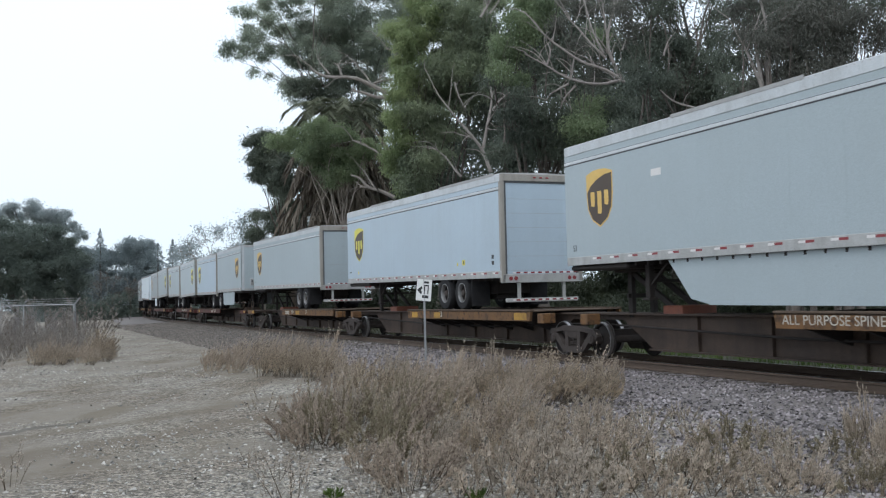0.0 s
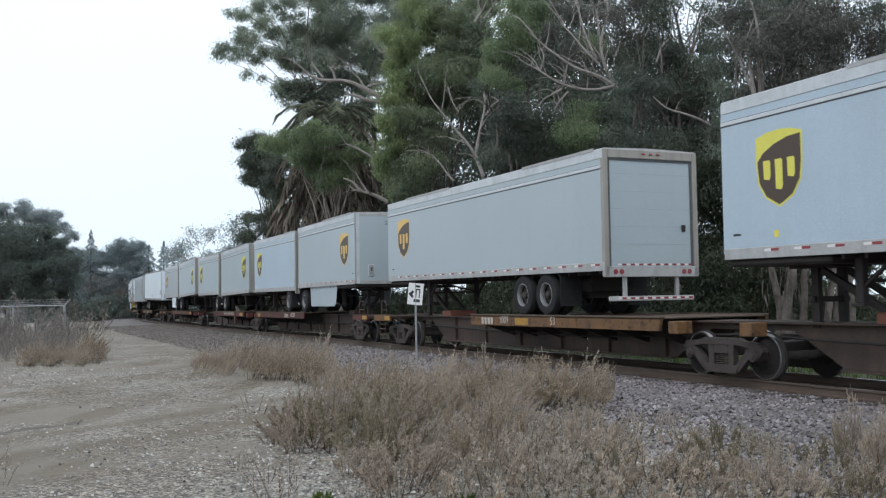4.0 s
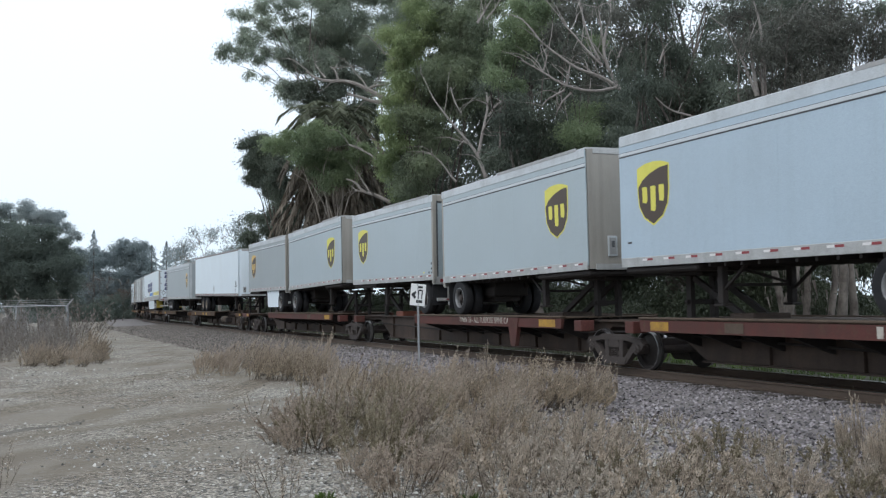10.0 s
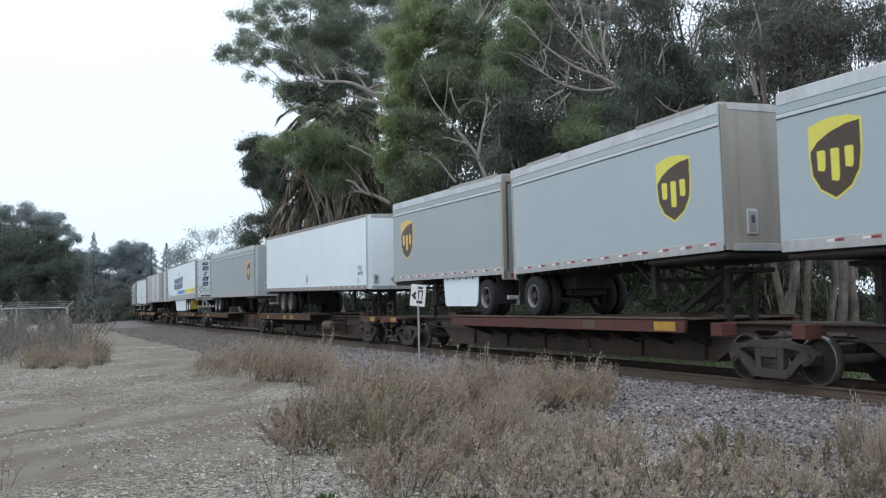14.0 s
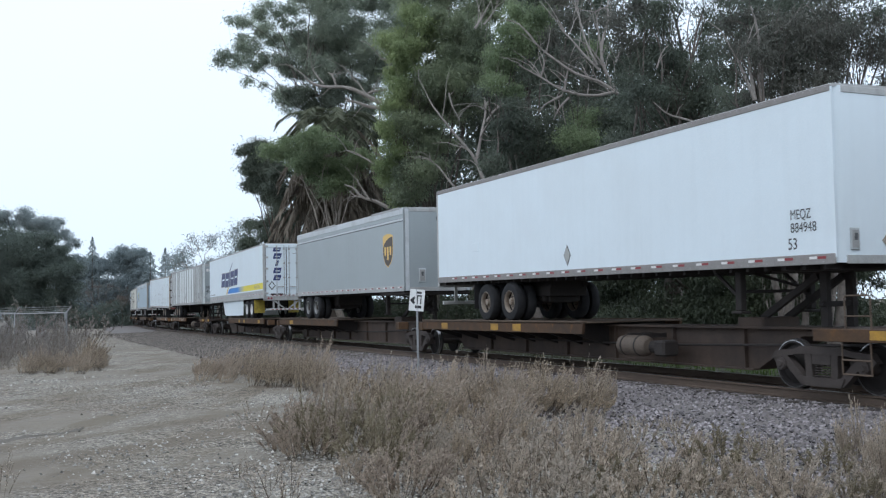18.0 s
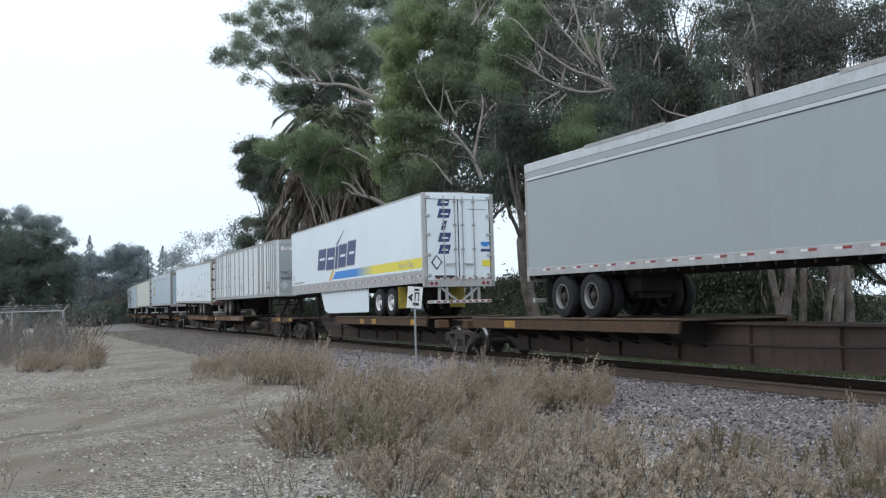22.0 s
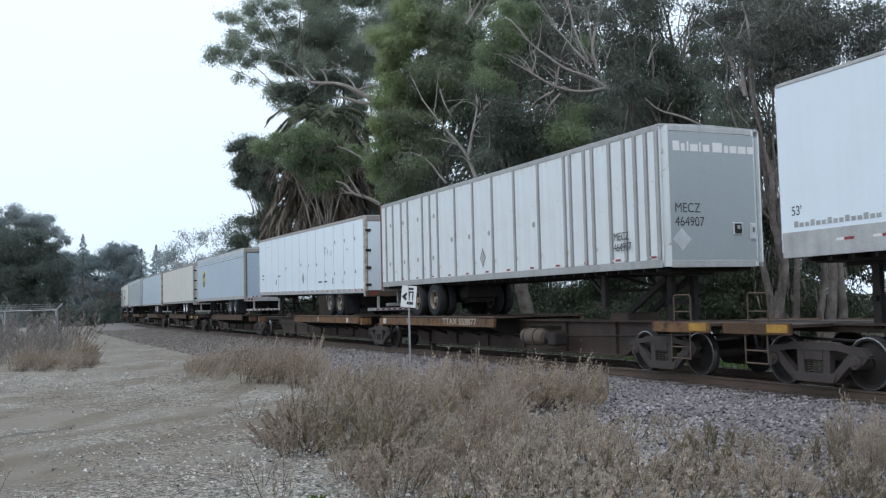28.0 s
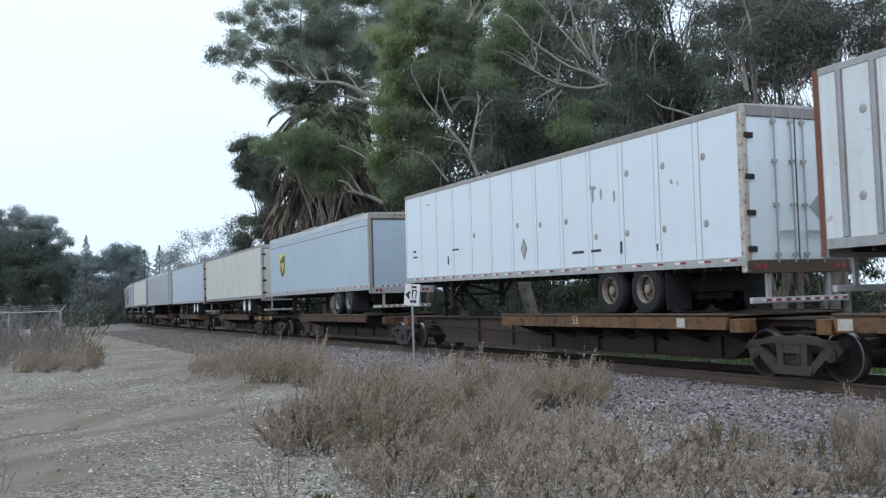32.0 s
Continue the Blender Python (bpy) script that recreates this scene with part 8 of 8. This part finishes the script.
weeds([(8.4, -1.9, 0.0, 0.6, 0.9), (9.6, -2.4, -1.2, 0.6, 0.9), (11.0, -2.7, -1.6, 0.6, 0.9), (16.6, -3.7, -3.2, 0.5, 1.1), (10.0, -4.7, -4.4, 0.3, 0.9), (12.5, 1.6, 3.0, 0.7, 0.9), (14.4, 1.4, 3.0, 0.7, 0.9), (25.0, -9.4, -8.6, 0.5, 0.5), (26.0, -11.6, -10.0, 0.6, 0.4), (22.5, -7.6, -7.3, 0.4, 0.7), (24.0, -6.6, -5.9, 0.5, 0.6)],
      TWIG, "dead_weed", "sparse dead weed with a few grey twigs", "sparse weeds", 5)
weeds([(30.6, -14.2, -11.4, 0.75, 0.55), (32.0, -14.4, -11.4, 0.6, 0.8), (33.5, -14.6, -11.8, 0.6, 0.95), (35.2, -14.8, -12.4, 0.6, 1.1)],
      STRAW, "dry_grass_clump", "tan dry grass in front of the fence", "dry grass by the fence", 6)
weeds([(31.5, -16.5, -14.4, 0.7, 0.7), (34.0, -17.5, -14.4, 0.8, 1.0), (37.0, -19.0, -14.2, 0.85, 1.15), (40.0, -20.5, -15.4, 0.95, 1.3), (44.0, -23.0, -17.0, 1.1, 1.6), (48.0, -26.0, -18.4, 1.2, 1.9), (53.0, -29.0, -20.0, 1.2, 2.8)],
      BRUSH, "dead_weed", "tall grey leafless brush along the fence", "brush by the fence", 7)

# a few taller weeds that stand out
for x, y, k in ((4.55, 10.6, 1.05), (4.25, 9.3, 0.9), (4.45, 9.6, 1.0), (4.6, 10.0, 0.85), (0.95, 21.5, 1.2), (0.5, 22.0, 1.0), (3.2, 18.0, 0.85)):
    stand("tall_weed", WEED[4], pose(x, y, ground_z(x, y) - 0.01, 0, 0, x * 50) @ Matrix.Diagonal((k * 0.4, k * 0.4, k, 1)), "tall pale flowering weed standing above the rest", "tall weeds")
GREEN = weed_mesh("green_tuft", M_GRASS, M_GRASS, 0.10, 0.14, 26, 1, 160, 0.9, 0.025)
for x, y in ((0.2, 8.75), (-1.15, 9.0)):
    stand("green_tuft", GREEN, pose(x, y, ground_z(x, y) - 0.005, 0, 0, x * 90), "small fresh green grass tuft in the gravel", "green tufts", "grass tuft")


def verge_grass():
    """Grass blades along the far side of the line: green where it is open, coloured darker for shade under the trees.
    """
    rng = np.random.default_rng(170)
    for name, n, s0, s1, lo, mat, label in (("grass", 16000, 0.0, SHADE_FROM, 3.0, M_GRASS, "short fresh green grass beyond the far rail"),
                                            ("shaded_grass", 15000, SHADE_FROM, 62.0, 2.8, M_SHADEGRASS, "grey-green grass under the grove, shade put into its colour")):
        s, lat = s0 + (s1 - s0) * rng.random(n) ** 1.3, -rng.uniform(lo, 13.0, n)
        x, y, t = np.interp(s, STN, TRX), np.interp(s, STN, TRY), np.interp(s, STN, TRH)
        P = np.stack([x - lat * np.sin(t), y + lat * np.cos(t), np.full(n, -0.27) + GRADE * s], 1)
        D = rng.normal(0, 0.35, (n, 3)) + np.array((0, 0, 1.0))
        v, f = quad_leaves(P, D, 0.17, 0.012, rng)
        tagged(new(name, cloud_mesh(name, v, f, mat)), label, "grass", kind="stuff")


SHADE_FROM = 15.0
verge_grass()

# ---- sign by the line ----
sg = thing("track_sign", "small white railway sign on a thin steel post", "sign", at=pose(-0.72, 27.0, -0.33, 0, 0, 4))
part("post", Geo().box(-0.03, 0.03, -0.012, 0.012, 0, 2.42, 0.004).box(-0.008, 0.008, -0.03, 0.012, 0, 2.42), M_GALV, sg, "galvanised steel post")
plate = part("plate", Geo().box(-0.215, 0.215, -0.016, -0.013, 1.80, 2.42, 0.001), M_SIGN, sg, "white rectangular sign plate")
plate.matrix_basis = Matrix.Translation((0, 0, 2.11)) @ Matrix.Rotation(radians(6), 4, "Y") @ Matrix.Translation((0, 0, -2.11))
part("symbol_bar", Geo().box(-0.02, 0.12, -0.019, -0.016, 2.30, 2.36), M_BLACK, plate)
part("symbol_frame", Geo().box(0.0, 0.03, -0.019, -0.016, 2.0, 2.26).box(0.10, 0.13, -0.019, -0.016, 2.0, 2.26).box(0.03, 0.10, -0.019, -0.016, 2.22, 2.26), M_BLACK, plate)
part("symbol_arrow", Geo().prism([(-0.20, 2.10), (-0.08, 2.22), (-0.05, 2.16), (-0.09, 2.10), (-0.05, 2.04), (-0.08, 1.98)], -0.019, -0.016), M_BLACK, plate)
part("symbol_bar", Geo().box(-0.04, 0.14, -0.019, -0.016, 1.88, 1.96), M_BLACK, plate)
for z in (1.92, 2.30):
    part("bolt", Geo().rod((0, -0.022, z), (0, -0.013, z), 0.012, n=6), M_GALV, sg)


# ---- wire fence ----
def fence():
    f = thing("chain_link_fence", "chain-link fence with leaning barbed-wire arms", "fence")
    ends = [Vector((-30.5, 49.0, -0.32)), Vector((-19.9, 50.0, -0.32)), Vector((-25.6, 64.0, -0.32))]
    for a, b in ((ends[0], ends[1]), (ends[1], ends[2])):
        d = b - a
        n = int(d.length / 2.6)
        for i in range(n + 1):
            p = a + d * i / n
            q = part("post", Geo().tube([p, p + Vector((0, 0, 2.12))], [0.035, 0.035], 8), M_GALV, f)
            part("barb_arm", Geo().tube([p + Vector((0, 0, 2.1)), p + Vector((0.32, -0.1, 2.45))], [0.02, 0.015], 6), M_GALV, q)
        part("top_rail", Geo().tube([a + Vector((0, 0, 2.08)), b + Vector((0, 0, 2.08))], [0.028, 0.028], 8), M_GALV, f)
        for k in range(3):
            o = Vector((0.10 + 0.1 * k, -0.03 * k, 2.18 + 0.11 * k))
            part("barbed_wire", Geo().tube([a + o, (a + b) / 2 + o - Vector((0, 0, 0.04)), b + o], [0.008] * 3, 5), M_GALV, f)
        g = Geo()
        u, L = d.normalized(), d.length
        k = 0.0
        while k < L:
            for s in (1, -1):
                e = min(max(k + s * 2.0, 0), L)
                g.bar(a + u * k + Vector((0, 0, 0.05)), a + u * e + Vector((0, 0, 0.05 + abs(e - k))), 0.006, 0.006)
            k += 0.14
        tagged(part("wire_mesh", g, M_GALV, f, "diamond wire mesh"), kind="stuff")


fence()


def motions():
    """The whole train rolls past at about 5.8 m/s, slowing a little; wheels turn while they are near."""
    beat = [i * 0.5 for i in range(65)]

    def body_pose(f, b, t, zf=0.0, zb=0.0):
        go, span = rolled(t), b - f
        m = chord(f + 0.15 * span - go, f + 0.85 * span - go)
        slope = math.atan2(zb - zf, span)
        return m @ pose(-0.15 * span, 0, zf) @ Matrix.Rotation(-slope, 4, "Y")

    for o in TR:
        walk(o, [(t, body_pose(o["front"], o["back"], t, o["rise_f"], o["rise_b"])) for t in beat])
    for o in CARS:
        walk(o, [(t, body_pose(o["front"], o["back"], t)) for t in beat])
    for o, sets in BOGIES:
        s0 = o["station"]
        rows = []
        for t in beat:
            m = chord(s0 - 0.9 - rolled(t), s0 + 0.9 - rolled(t))
            rows.append((t, m @ pose(0.9, 0, 0)))
        walk(o, rows)
        near = [i * 0.1 for i in range(321) if 1.0 < s0 - rolled(i * 0.1) < 42.0]
        if len(near) < 2:
            continue
        for w, x in sets:
            turn = lambda t: (pose(x, 0, 0.42) @ Matrix.Rotation(-rolled(t) / 0.42, 4, "Y"))
            rows = [(t, turn(t)) for t in near]
            if near[0] > 0:
                rows.insert(0, (0.0, turn(near[0])))
            if near[-1] < 31.99:
                rows.append((32.0, turn(near[-1])))
            walk(w, rows)


motions()
